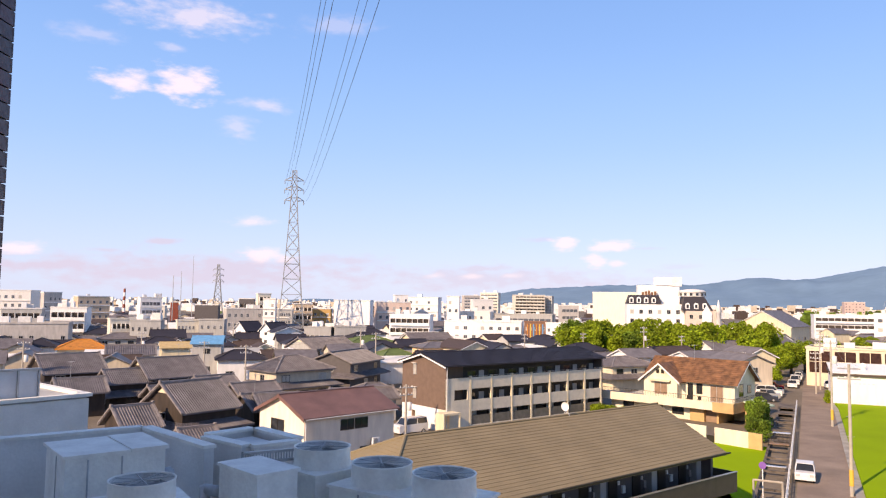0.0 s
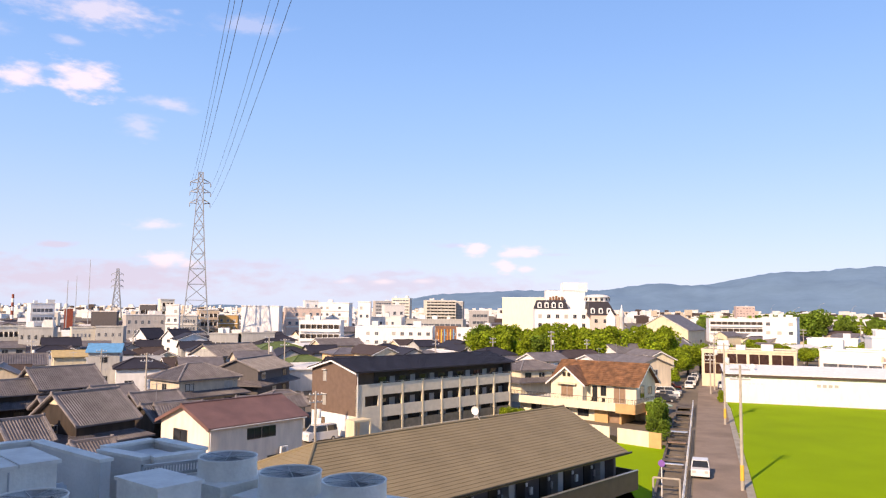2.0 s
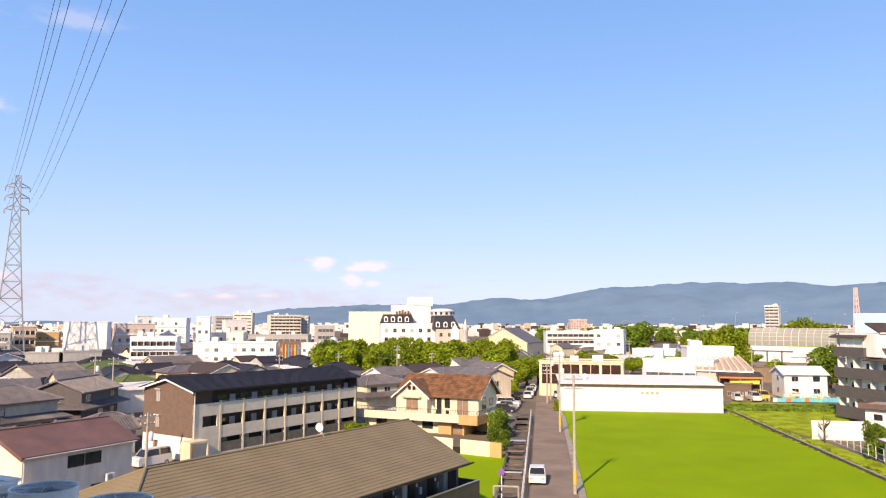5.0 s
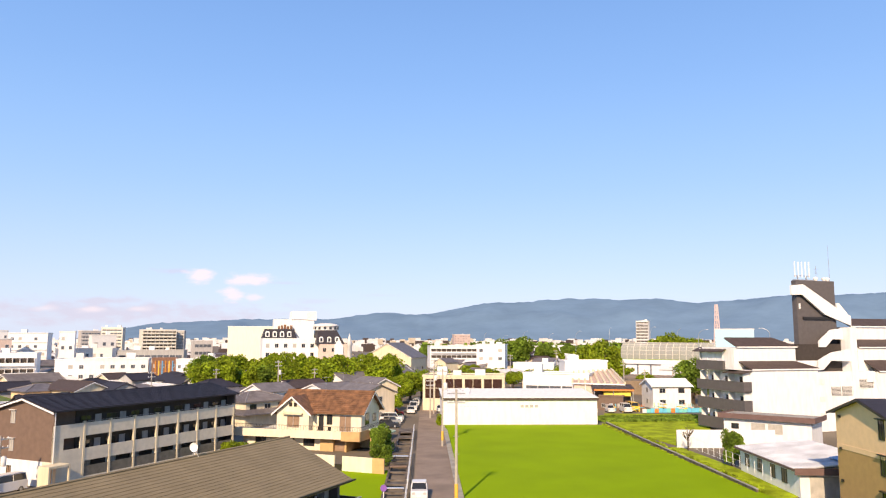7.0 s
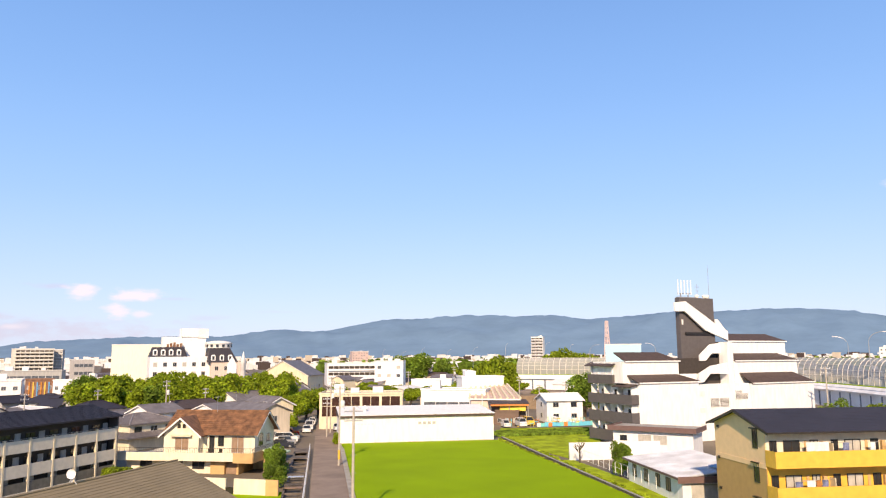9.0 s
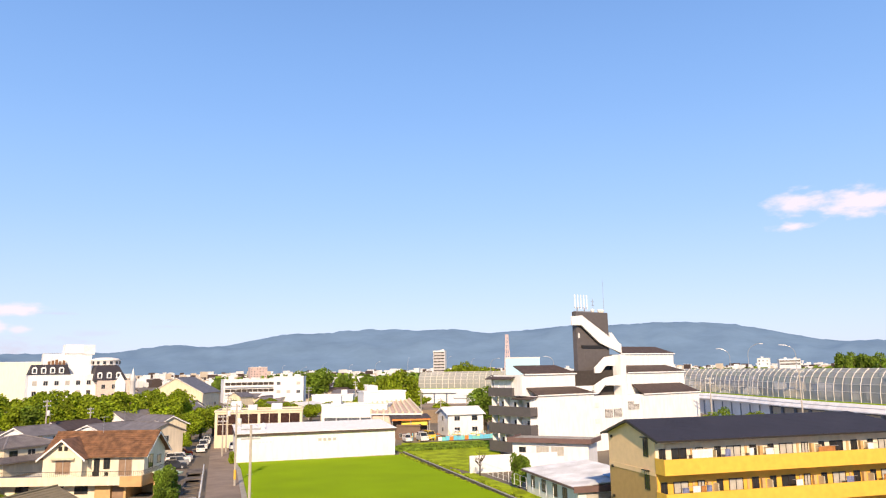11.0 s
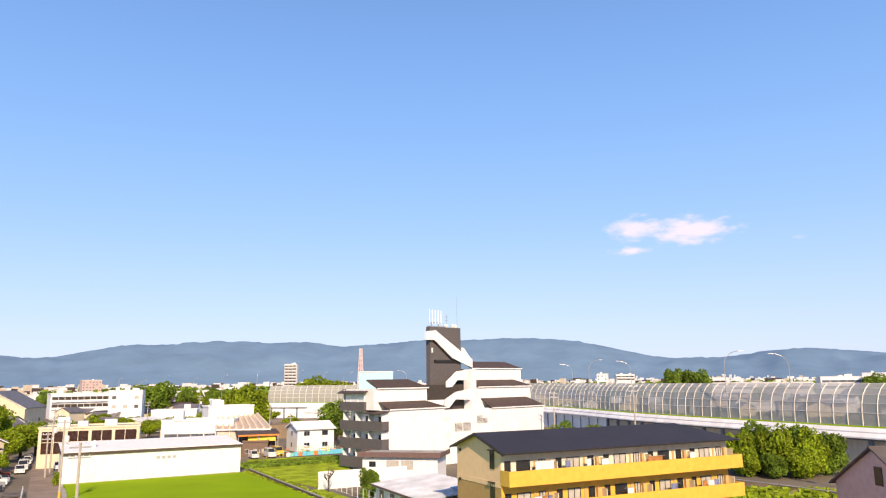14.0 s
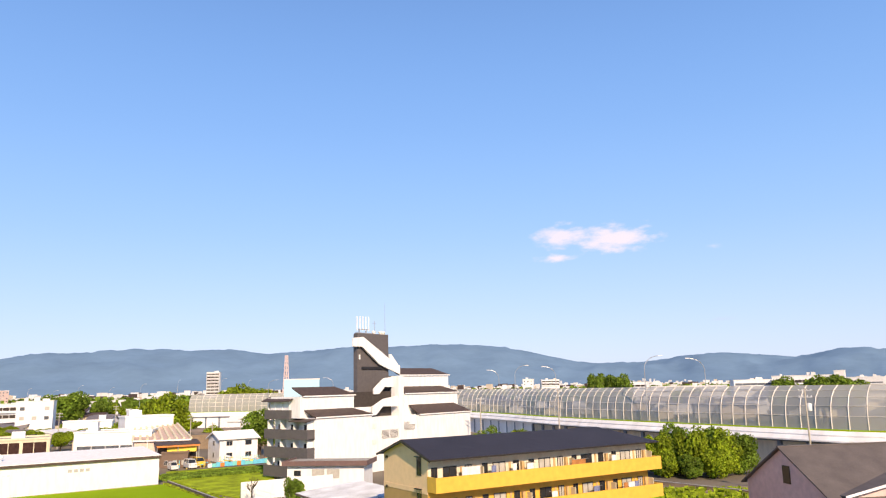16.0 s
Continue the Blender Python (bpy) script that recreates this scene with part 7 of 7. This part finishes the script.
for x, y, h, a in ((-31.0, 117.0, 9.2, 66), (-13.1, 146.5, 10.2, 66), (-16.5, 150.0, 10.6, 66), (-4.3, 91.2, 6.2, 60), (-64.0, 113.0, 9.6, 66), (-70.0, 172.0, 8.5, 66), (-45.0, 140.0, 8.4, 66), (-58.0, 205.0, 10.0, 66),
                   (46.0, 168.0, 11.4, 66), (58.5, 180.0, 9.0, 66), (62.0, 152.0, 7.0, 66), (70.0, 190.0, 9.5, 66), (20.0, 178.0, 9.0, 66), (36.0, 188.0, 9.0, 66), (88.0, 170.0, 10.0, 116), (82.0, 160.0, 9.6, 116)):
    utility_pole(x, y, h, a, can=rng.random() < 0.4)
wire("overhead_cable", [(-64.0, 113.0, 9.2), (-31.0, 117.0, 9.0), (-13.1, 146.5, 10.0)])
wire("overhead_cable", [(-31.0, 117.0, 8.4), (-4.3, 91.2, 6.0)])
for az, D, h in ((41.5, 228, 10), (43.0, 205, 8.5), (45.0, 215, 9.0), (38.0, 235, 10.5), (33.0, 260, 11), (36.5, 300, 12), (61.8, 186, 10.5), (68.8, 150, 15.2), (62.9, 165, 13.8), (85.9, 118, 15.0)):
    utility_pole(D * math.sin(radians(az)), D * math.cos(radians(az)), h, az + 80, can=rng.random() < 0.5)


def aerial(x, y, z, label="thin television aerial on a house roof"):
    t = thing("television_aerial", label, "aerial", x, y, z, rng.uniform(0, 360), "roof aerials")
    part("mast", G().rod((0, 0, 0), (0, 0, 2.4), 0.025), STEEL, t)
    part("boom", G().rod((-0.7, 0, 2.2), (0.7, 0, 2.2), 0.018), STEEL, t)
    for i in range(7):
        part("element", G().rod((-0.6 + i * 0.2, -0.35, 2.2), (-0.6 + i * 0.2, 0.35, 2.2), 0.01, n=4), STEEL, t)


for x, y, z in ((-42.0, 118.0, 6.9), (38.5, 112.5, 8.1), (44.5, 160.0, 6.6), (60.0, 163.0, 6.3)):
    aerial(x, y, z)
for p in RIDGES[1:14:3]:
    aerial(p.x, p.y, p.z)


# ---- transmission pylons ----
def lattice(t, H, base, top, levels, arms, armw, r, m):
    """Four tapering legs with cross bracing, one mesh a side, and crossarms."""
    def corner(z, sx, sy):
        f = z / H
        w = base / 2 * (1 - f) ** 1.35 + top / 2 * (1 - (1 - f) ** 1.35)
        return Vector((sx * w, sy * w, z))
    zs = [H * (1 - (1 - i / levels) ** 1.25) for i in range(levels + 1)]
    for sx, sy in ((-1, -1), (1, -1), (1, 1), (-1, 1)):
        w = r * 1.2
        vs = [tuple(corner(z, sx, sy) + Vector((dx * w, dy * w, 0))) for z in zs for dx, dy in ((-1, -1), (1, -1), (1, 1), (-1, 1))]
        part("leg", G().add(vs, [(4 * i + k, 4 * i + (k + 1) % 4, 4 * i + 4 + (k + 1) % 4, 4 * i + 4 + k) for i in range(len(zs) - 1) for k in range(4)]), m, t)
    for (ax, ay), (bx, by) in (((-1, -1), (1, -1)), ((1, -1), (1, 1)), ((1, 1), (-1, 1)), ((-1, 1), (-1, -1))):
        g = G()
        for a, b in zip(zs, zs[1:]):
            g.rod(corner(a, ax, ay), corner(b, bx, by), r * 0.8, n=4).rod(corner(a, bx, by), corner(b, ax, ay), r * 0.8, n=4).rod(corner(b, ax, ay), corner(b, bx, by), r * 0.8, n=4)
        part("bracing", g, m, t)
    for z in arms:
        g = G()
        w = corner(z, 1, 1).x
        for s in (-1, 1):
            tip = Vector((s * armw, 0, z))
            for y in (-w, w):
                g.rod((s * w, y, z - 0.2), tip, r, n=4).rod((s * w, y, z + 1.3), tip, r, n=4)
        a = part("crossarm", g, m, t)
        for s in (-1, 1):
            part("insulator", G().lathe([(0.12, z - 1.6), (0.18, z - 1.2), (0.1, z - 0.8), (0.18, z - 0.4), (0.05, z)], 6, s * armw, 0), m, a)


LATTICE = mat("weathered_lattice_steel", (0.33, 0.35, 0.37), 0.6, 0.3, var=0.08, bump=0)
py1 = thing("transmission_pylon", "tall grey lattice steel power pylon", "pylon", -57.2, 278.2, 0, 78)
lattice(py1, 65.8, 10.5, 1.6, 13, (62.0, 58.4, 54.3), 3.6, 0.13, LATTICE)
py2 = thing("transmission_pylon", "distant grey lattice power pylon", "pylon", -172.5, 564.0, 0, 78)
lattice(py2, 43.0, 9.0, 1.5, 9, (39.0, 34.5, 30.0), 4.0, 0.2, LATTICE)
for s in (-1, 1):
    for z in (62.0, 58.4, 54.3):
        p = py1.matrix_basis @ Vector((s * 3.6, 0, z - 1.7))
        q = Vector((30.8 + s * 0.8, -105.0, z - 3.0))
        wire("power_line", [p, q], 0.028, 8.5, "high voltage line strung from the pylon", "power lines")
for az, D, h in ((-20.15, 330, 26), (-19.6, 420, 31), (-18.8, 480, 43)):
    m = thing("radio_mast", "slim lattice radio mast on the skyline", "mast", D * math.sin(radians(az)), D * math.cos(radians(az)), 0, 0)
    part("mast", G().rod((0, 0, 0), (0, 0, h), 0.26, 0.12, 4), LATTICE, m)
ch = thing("chimney", "red and white banded factory chimney", "chimney", 600 * math.sin(radians(-23.4)), 600 * math.cos(radians(-23.4)), 0, 0)
for i in range(8):
    part("band", G().lathe([(1.1 - i * 0.04, i * 2.9), (1.06 - i * 0.04, i * 2.9 + 2.9)], 14), REDTANK if i % 2 else WHITE, ch)
PALEPINK = mat("faded_red_and_white_paint", (0.78, 0.62, 0.60), 0.6, var=0.1, bump=0)
tw = thing("radio_tower", "tall red and white lattice tower", "tower", 850 * math.sin(radians(48.2)), 850 * math.cos(radians(48.2)), 0, 0)
lattice(tw, 54.0, 6.5, 2.0, 9, (), 0, 0.3, PALEPINK)


# ---- elevated highway with its arched noise barrier ----
def catmull(pts, step):
    out = []
    P = [2 * Vector(pts[0]) - Vector(pts[1])] + [Vector(p) for p in pts] + [2 * Vector(pts[-1]) - Vector(pts[-2])]
    for i in range(1, len(P) - 2):
        for j in range(60):
            t = j / 60
            a, b, c, d = P[i - 1], P[i], P[i + 1], P[i + 2]
            out.append(0.5 * ((2 * b) + (c - a) * t + (2 * a - 5 * b + 4 * c - d) * t * t + (3 * b - a - 3 * c + d) * t ** 3))
    line = [out[0]]
    need = step
    for p, q in zip(out, out[1:]):
        while (q - line[-1]).length >= step:
            line.append(line[-1] + (q - line[-1]).normalized() * step)
    return line


HWY = catmull([(146.0, -30.0), (152.0, 0.0), (160.0, 15.0), (176.5, 40.0), (203.0, 77.5), (243.0, 127.0), (263.0, 180.0), (262.0, 232.0), (243.0, 280.0)], 3.2)
NORM = []
for i, p in enumerate(HWY):
    d = (HWY[min(i + 1, len(HWY) - 1)] - HWY[max(i - 1, 0)]).normalized()
    NORM.append(Vector((d.y, -d.x)))


def ribbon(name, prof, m, parent, label=""):
    """A profile of (outward, z) pairs drawn along the highway."""
    n = len(prof)
    vs = [(p.x + nn.x * o, p.y + nn.y * o, z) for p, nn in zip(HWY, NORM) for o, z in prof]
    fs = [(i * n + j, (i + 1) * n + j, (i + 1) * n + (j + 1) % n, i * n + (j + 1) % n) for i in range(len(HWY) - 1) for j in range(n)]
    fs += [tuple(range(n)), tuple(range((len(HWY) - 1) * n + n - 1, (len(HWY) - 1) * n - 1, -1))]
    return part(name, G().add(vs, fs), m, parent, label)


via = thing("highway", "elevated concrete highway on piers", "highway", kind="structure")
ribbon("deck", [(-2.6, 5.6), (-2.6, 5.0), (14, 5.0), (14, 6.2), (-1.2, 6.2)], CONCRETE, via)
PALECONC = mat("pale_highway_concrete", (0.88, 0.86, 0.85), 0.8, var=0.08, scale=0.3, streak=1)
GIRDER = mat("blue_grey_girder", (0.16, 0.19, 0.24), 0.6, var=0.1)
ribbon("edge_beam", [(-3.8, 5.25), (-3.8, 5.0), (-2.6, 5.0), (-2.6, 6.0), (-2.95, 5.95)], PALECONC, via)
ribbon("edge_beam", [(-2.95, 6.2), (-2.95, 5.96), (-1.7, 5.96), (-1.7, 6.85), (-2.1, 6.85)], PALECONC, via)
ribbon("girder", [(-2.6, 5.0), (-2.6, 4.6), (-2.2, 4.6), (-2.2, 5.0)], GIRDER, via)
ribbon("back_wall", [(-2.2, 5.0), (-2.2, -0.2), (-1.9, -0.2), (-1.9, 5.0)], BEIGE, via)
ribbon("grass_verge", [(-1.7, 6.2), (-0.2, 6.2), (-0.2, 7.05), (-1.0, 7.1), (-1.7, 6.9)], RICE, via, "trimmed bright green verge")
pm = G().box(-0.4, 0.4, -2.75, -2.2, -0.2, 4.6).mesh("pier", GIRDER)
for i in range(1, len(HWY) - 1, 2):
    p, nn = HWY[i], NORM[i]
    o = new("pier", pm)
    o.parent = via
    o.matrix_basis = Matrix(((-nn.y, nn.x, 0, p.x), (nn.x, nn.y, 0, p.y), (0, 0, 1, 0), (0, 0, 0, 1)))
rw = G()
k = [i for i, p in enumerate(HWY) if p.y > 88]
vs = [(HWY[i].x + NORM[i].x * o, HWY[i].y + NORM[i].y * o, z) for i in k for o, z in ((-2.7, -0.2), (-2.7, 5.0))]
part("retaining_wall", rw.add(vs, [(2 * j, 2 * j + 1, 2 * j + 3, 2 * j + 2) for j in range(len(k) - 1)]), PALECONC, via)

PROF = [(0.0, 0.0), (0.03, 2.4), (0.25, 4.2), (0.8, 5.8), (1.7, 7.0), (2.9, 7.9)]
BARRIER = bpy.data.materials.new("clouded_barrier_sheet")
BARRIER.use_nodes = True
bt = BARRIER.node_tree
bp = bt.nodes["Principled BSDF"]
bp.inputs["Base Color"].default_value, bp.inputs["Roughness"].default_value = (0.37, 0.375, 0.36, 1), 0.35
bn = bt.nodes.new("ShaderNodeTexNoise")
bn.inputs["Scale"].default_value = 0.15
bc = bt.nodes.new("ShaderNodeTexCoord")
bt.links.new(bc.outputs["Object"], bn.inputs["Vector"])
br = bt.nodes.new("ShaderNodeMapRange")
br.inputs[3].default_value, br.inputs[4].default_value = 0.66, 0.92
bt.links.new(bn.outputs["Fac"], br.inputs[0])
bt.links.new(br.outputs[0], bp.inputs["Alpha"])


def barrier(line, norm, side, z0, label, flip=1):
    t = thing("noise_barrier", label, "noise barrier")
    rib = G()
    for (o0, h0), (o1, h1) in zip(PROF, PROF[1:]):
        rib.rod((0, o0 * flip, h0), (0, o1 * flip, h1), 0.12, n=5)
    RIB = rib.mesh("rib", RIBPAINT)
    pn = G()
    n = len(PROF)
    L = 3.22
    vs = [(x, o * flip, h) for x in (0, L) for o, h in PROF]
    pn.add(vs, [(j, n + j, n + j + 1, j + 1) for j in range(n - 1)])
    PAN = pn.mesh("panel", BARRIER)
    rails = G()
    for i in range(len(line) - 1):
        p, q, nn = line[i], line[i + 1], norm[i]
        d = (q - p).normalized()
        w = Vector((d.y, -d.x))
        m = Matrix(((d.x, w.x, 0, p.x + nn.x * side), (d.y, w.y, 0, p.y + nn.y * side), (0, 0, 1, z0), (0, 0, 0, 1)))
        for nm, me in (("rib", RIB), ("panel", PAN)):
            o = new(nm, me)
            o.parent, o.matrix_basis = t, m
        for o, h in PROF[1:]:
            rails.rod(m @ Vector((0, o * flip, h)), m @ Vector((L, o * flip, h)), 0.08, n=4)
    part("rail", rails, RIBPAINT, t)["kind"] = "stuff"
    return t


RIBPAINT = mat("pale_rib_paint", (0.80, 0.74, 0.66), 0.5, var=0.15, scale=0.08, per_object=0.12)
barrier(HWY, NORM, 0.0, 7.0, "arched translucent highway noise barrier with pale ribs")


def street_lamp(x, y, z, h, az, label="tall grey highway lamp with a curved arm"):
    t = thing("street_lamp", label, "street lamp", x, y, z, az, "highway lamps")
    g = G().rod((0, 0, 0), (0, 0, h * 0.8), 0.14, 0.09, 8)
    prev = Vector((0, 0, h * 0.8))
    for i in range(1, 9):
        a = math.pi / 2 * i / 8
        c = Vector((3.6 * (1 - math.cos(a)), 0, h * 0.8 + h * 0.2 * math.sin(a)))
        g.rod(prev, c, 0.08, n=6)
        prev = c
    part("pole", g, STEEL, t)
    part("lamp_head", G().box(3.5, 4.5, -0.16, 0.16, h - 0.06, h + 0.1), LGREY, t)


for az, turn, h in ((65.8, 150, 15.5), (66.0, 330, 15.0), (75.45, 150, 15.6), (76.6, 330, 14.8), (62.4, 330, 15.0), (56.0, 330, 14.5), (50.5, 330, 14.5), (47.0, 150, 14.0)):
    i = min(range(len(HWY)), key=lambda n: abs(math.degrees(math.atan2(HWY[n].x, HWY[n].y)) - az))
    p, nn = HWY[i], NORM[i]
    o = -0.6 if turn == 150 else 12.5
    street_lamp(p.x + nn.x * o, p.y + nn.y * o, 6.9, h, turn)
for az, D, h, a in ((29.5, 520, 19, 90), (31.0, 560, 21, 60), (32.4, 500, 19, 90), (34.0, 540, 22, 80), (36.0, 480, 20, 70), (38.0, 520, 22, 90), (40.5, 500, 24, 60), (43.5, 470, 24, 90), (45.4, 420, 22, 70), (28.6, 600, 20, 90)):
    street_lamp(D * math.sin(radians(az)), D * math.cos(radians(az)), 0, h, a, "far highway lamp with a curved arm")

# a side road and verge near the tan flats
solid("dirt_track", G().prism([(108, 44), (116, 16), (138, -12), (146, -8), (124, 22), (116, 46)], -0.3, 0.03), DIRT, "narrow dirt track behind the flats", "track", "structure")
solid("verge", G().prism([(96, 40), (103, 10), (120, -14), (136, -14), (114, 14), (107, 44)], -0.3, 0.08), WEEDS, "rough weedy verge", "grass", "stuff")
fw2 = thing("house_wing", "gabled wing of the pinkish house with white verge", "house", 80.9, 4.6, 0, 141)
part("wall", G().add([(2.0, -0.4, 0), (15.0, -0.4, 0), (15.0, -0.4, 5.3), (8.5, -0.4, 6.7), (2.0, -0.4, 5.3), (2.0, 3.0, 0), (15.0, 3.0, 0), (15.0, 3.0, 5.3), (8.5, 3.0, 6.7), (2.0, 3.0, 5.3)],
                    [(0, 1, 2, 3, 4), (9, 8, 7, 6, 5), (0, 4, 9, 5), (1, 6, 7, 2), (2, 7, 8, 3), (3, 8, 9, 4)]), PINKWALL, fw2)
rf = part("roof", G().slab([(1.0, -0.9, 5.4), (8.5, -0.9, 6.95), (8.5, 3.4, 6.95), (1.0, 3.4, 5.4)], 0.14).slab([(8.5, -0.9, 6.95), (16.0, -0.9, 5.4), (16.0, 3.4, 5.4), (8.5, 3.4, 6.95)], 0.14), ASHROOF, fw2)
part("barge_board", G().slab([(0.95, -0.98, 5.42), (8.5, -0.98, 6.98), (8.5, -0.9, 6.98), (0.95, -0.9, 5.42)], 0.24).slab([(8.5, -0.98, 6.98), (16.05, -0.98, 5.42), (16.05, -0.9, 5.42), (8.5, -0.9, 6.98)], 0.24), WHITE, rf)
vw = thing("house_vent", "dark louvred attic vent with peaked top", "vent", 80.9, 4.6, 0, 141)
part("louvre", G().prism([(-0.08, 5.9), (-0.02, 5.9), (-0.02, 7.1), (-0.08, 7.1)], 5.7, 7.5), BRONZE, vw)

# ---- filling of the town: small houses, and the joined roofs farther off ----
FILL = []
for k, (L, W, e, r, ro, wa, kd, lb) in enumerate(((8, 7, 5.2, 6.8, KAWARA, BEIGE, "gable", "small beige town house with grey roof"), (9, 7, 5.4, 7.0, SLATE, WHITE, "hip", "small white town house with dark hipped roof"), (7, 6, 4.8, 6.2, BROWNROOF, CREAM, "gable", "small cream town house with brown roof"),
                                                  (10, 7.5, 3.6, 5.2, KAWARA, BROWN, "hip", "low old house with grey tiled roof"), (8, 6.5, 5.4, 6.9, SLATE, GREY, "gable", "small grey town house with dark roof"), (12, 8, 4.6, 5.4, LGREY, WHITE, "gable", "low white workshop with pale roof"))):
    FILL.append(house(-70 - 16 * k, 300 + 9 * k, 66, L, W, e, r, ro, wa, kd, lb, group="town houses", rows=1))
ROOFS = {KAWARA: G(), SLATE: G(), BROWNROOF: G(), LGREY: G(), GREENROOF: G()}
WALLS = {WHITE: G(), BEIGE: G(), CREAM: G(), GREY: G()}


def far_house(x, y, turn, z):
    """One plain pitched house of the joined town, some hundred metres off and more."""
    L, W, e = rng.uniform(8, 14), rng.uniform(6, 9), rng.uniform(4.5, 6.5) + z
    r = e + rng.uniform(1.2, 2.0)
    m = pose(x, y, 0, 0, 0, turn)
    wall, roof = G().gable(L, W, -0.5, e, r - 0.1), G()
    k = (r - e) / (W / 2) * 0.5
    roof.slab([(-0.4, -0.5, e - k), (L + 0.4, -0.5, e - k), (L + 0.4, W / 2, r), (-0.4, W / 2, r)], 0.15)
    roof.slab([(L + 0.4, W + 0.5, e - k), (-0.4, W + 0.5, e - k), (-0.4, W / 2, r), (L + 0.4, W / 2, r)], 0.15)
    for g, target in ((wall, rng.choice([WALLS[WHITE], WALLS[BEIGE], WALLS[CREAM], WALLS[GREY]])), (roof, rng.choice([ROOFS[KAWARA], ROOFS[KAWARA], ROOFS[SLATE], ROOFS[BROWNROOF], ROOFS[LGREY], ROOFS[GREENROOF] if rng.random() < 0.15 else ROOFS[KAWARA]]))):
        target.add([tuple(m @ Vector(p)) for p in g.v], g.f)


count = 0
for i in range(2600):
    left = i < 2000
    az = rng.uniform(-36, 27) if left else rng.uniform(27, 98)
    D = 112 * (600 / 112) ** rng.random() if left else 215 * (700 / 215) ** rng.random()
    a = radians(az)
    x, y = D * math.sin(a), D * math.cos(a)
    if any((x - p) ** 2 + (y - q) ** 2 < (rr * 0.8 + (4.6 if left else 7.0)) ** 2 for p, q, rr in TAKEN):
        continue
    s = x * RY - y * RX - 2.2 * RY + 7.0 * RX
    if -9 < s < 10 or (10.5 < az < 25 and 180 < D < 232) or (-1.5 < az < 13 and D < 150) or (az < -1 and D < 142) or (az > 61 and D < 340) or (az > 19 and D < 196) or (az > -1.5 and D < 168) or (37 < az < 51 and D < 320) or (27 < az < 29 and D < 330):
        continue
    if any((x - p.x) ** 2 + (y - p.y) ** 2 < 26 ** 2 for p in HWY[::3]):
        continue
    turn = (24 if left else 26) + rng.choice((0, 90, 180, 270)) + rng.uniform(-6, 6)
    if D < 300 and count < 150:
        copy_thing(rng.choice(FILL), pose(x, y, rng.uniform(-1.2, 0.0), 0, 0, turn))
        count += 1
    else:
        far_house(x, y, turn, rng.uniform(-1.5, 0.0))
    TAKEN.append((x, y, 6.2 if left else 9.0))
for m, g in list(ROOFS.items()) + list(WALLS.items()):
    solid("far_houses", g, m, "joined roofs and walls of the farther town", "houses", "stuff")

# far town at the foot of the mountains
far = {WHITE: G(), LGREY: G(), BEIGE: G(), BROWNROOF: G()}
for i in range(5200):
    az = radians(rng.uniform(-40, 100))
    D = 820 * (2800 / 820) ** (rng.random() ** 0.6)
    w, d, h = rng.uniform(4, 14), rng.uniform(6, 14), rng.uniform(4, 9) * (1.0 if D < 1400 else rng.choice((1.0, 1.2, 1.5, 2.1)))
    x, y = D * math.sin(az), D * math.cos(az)
    rng.choice([far[WHITE], far[WHITE], far[WHITE], far[LGREY], far[LGREY], far[BEIGE], far[BROWNROOF]]).box(x - w / 2, x + w / 2, y - d / 2, y + d / 2, -0.5, h)
for m, g in far.items():
    solid("far_town", g, m, "distant low buildings at the foot of the mountains", "town", "stuff")
woods = G()
for i in range(5200):
    az = radians(rng.uniform(26, 100))
    D = 560 * (2600 / 560) ** rng.random()
    if noise.noise(Vector((math.degrees(az) * 0.35, D * 0.004, 3.0))) < 0.05:
        continue
    x, y = D * math.sin(az), D * math.cos(az)
    for q in range(3):
        s = rng.uniform(2.5, 5.5)
        n = Vector((rng.gauss(0, 1), rng.gauss(0, 1), rng.gauss(0.4, 1))).normalized()
        a = n.orthogonal().normalized()
        b = n.cross(a)
        c = Vector((x + rng.uniform(-4, 4), y + rng.uniform(-4, 4), rng.uniform(2, 9)))
        woods.add([c - a * s, c - b * s, c + a * s, c + b * s], [(0, 1, 2, 3)])
solid("far_woods", woods, LEAF_DARK, "distant woods between the far buildings", "woods", "stuff")
slope = G()
for i in range(110):
    az = rng.uniform(66, 79)
    D = 3030 + rng.uniform(0, 260) * (0.4 + 0.6 * math.sin((az - 66) / 13 * math.pi))
    f = (D - 3000) / 1300
    z = ridge_height(az) * (math.sin(f * math.pi / 2) ** 1.3) + 3
    x, y = D * math.sin(radians(az)), D * math.cos(radians(az))
    s = rng.uniform(1.5, 3.5)
    slope.box(x - s, x + s, y - s, y + s, z - 25, z + rng.uniform(0.5, 2.5))
solid("hillside_town", slope, LGREY, "pale houses scattered on the hillside", "town", "stuff")
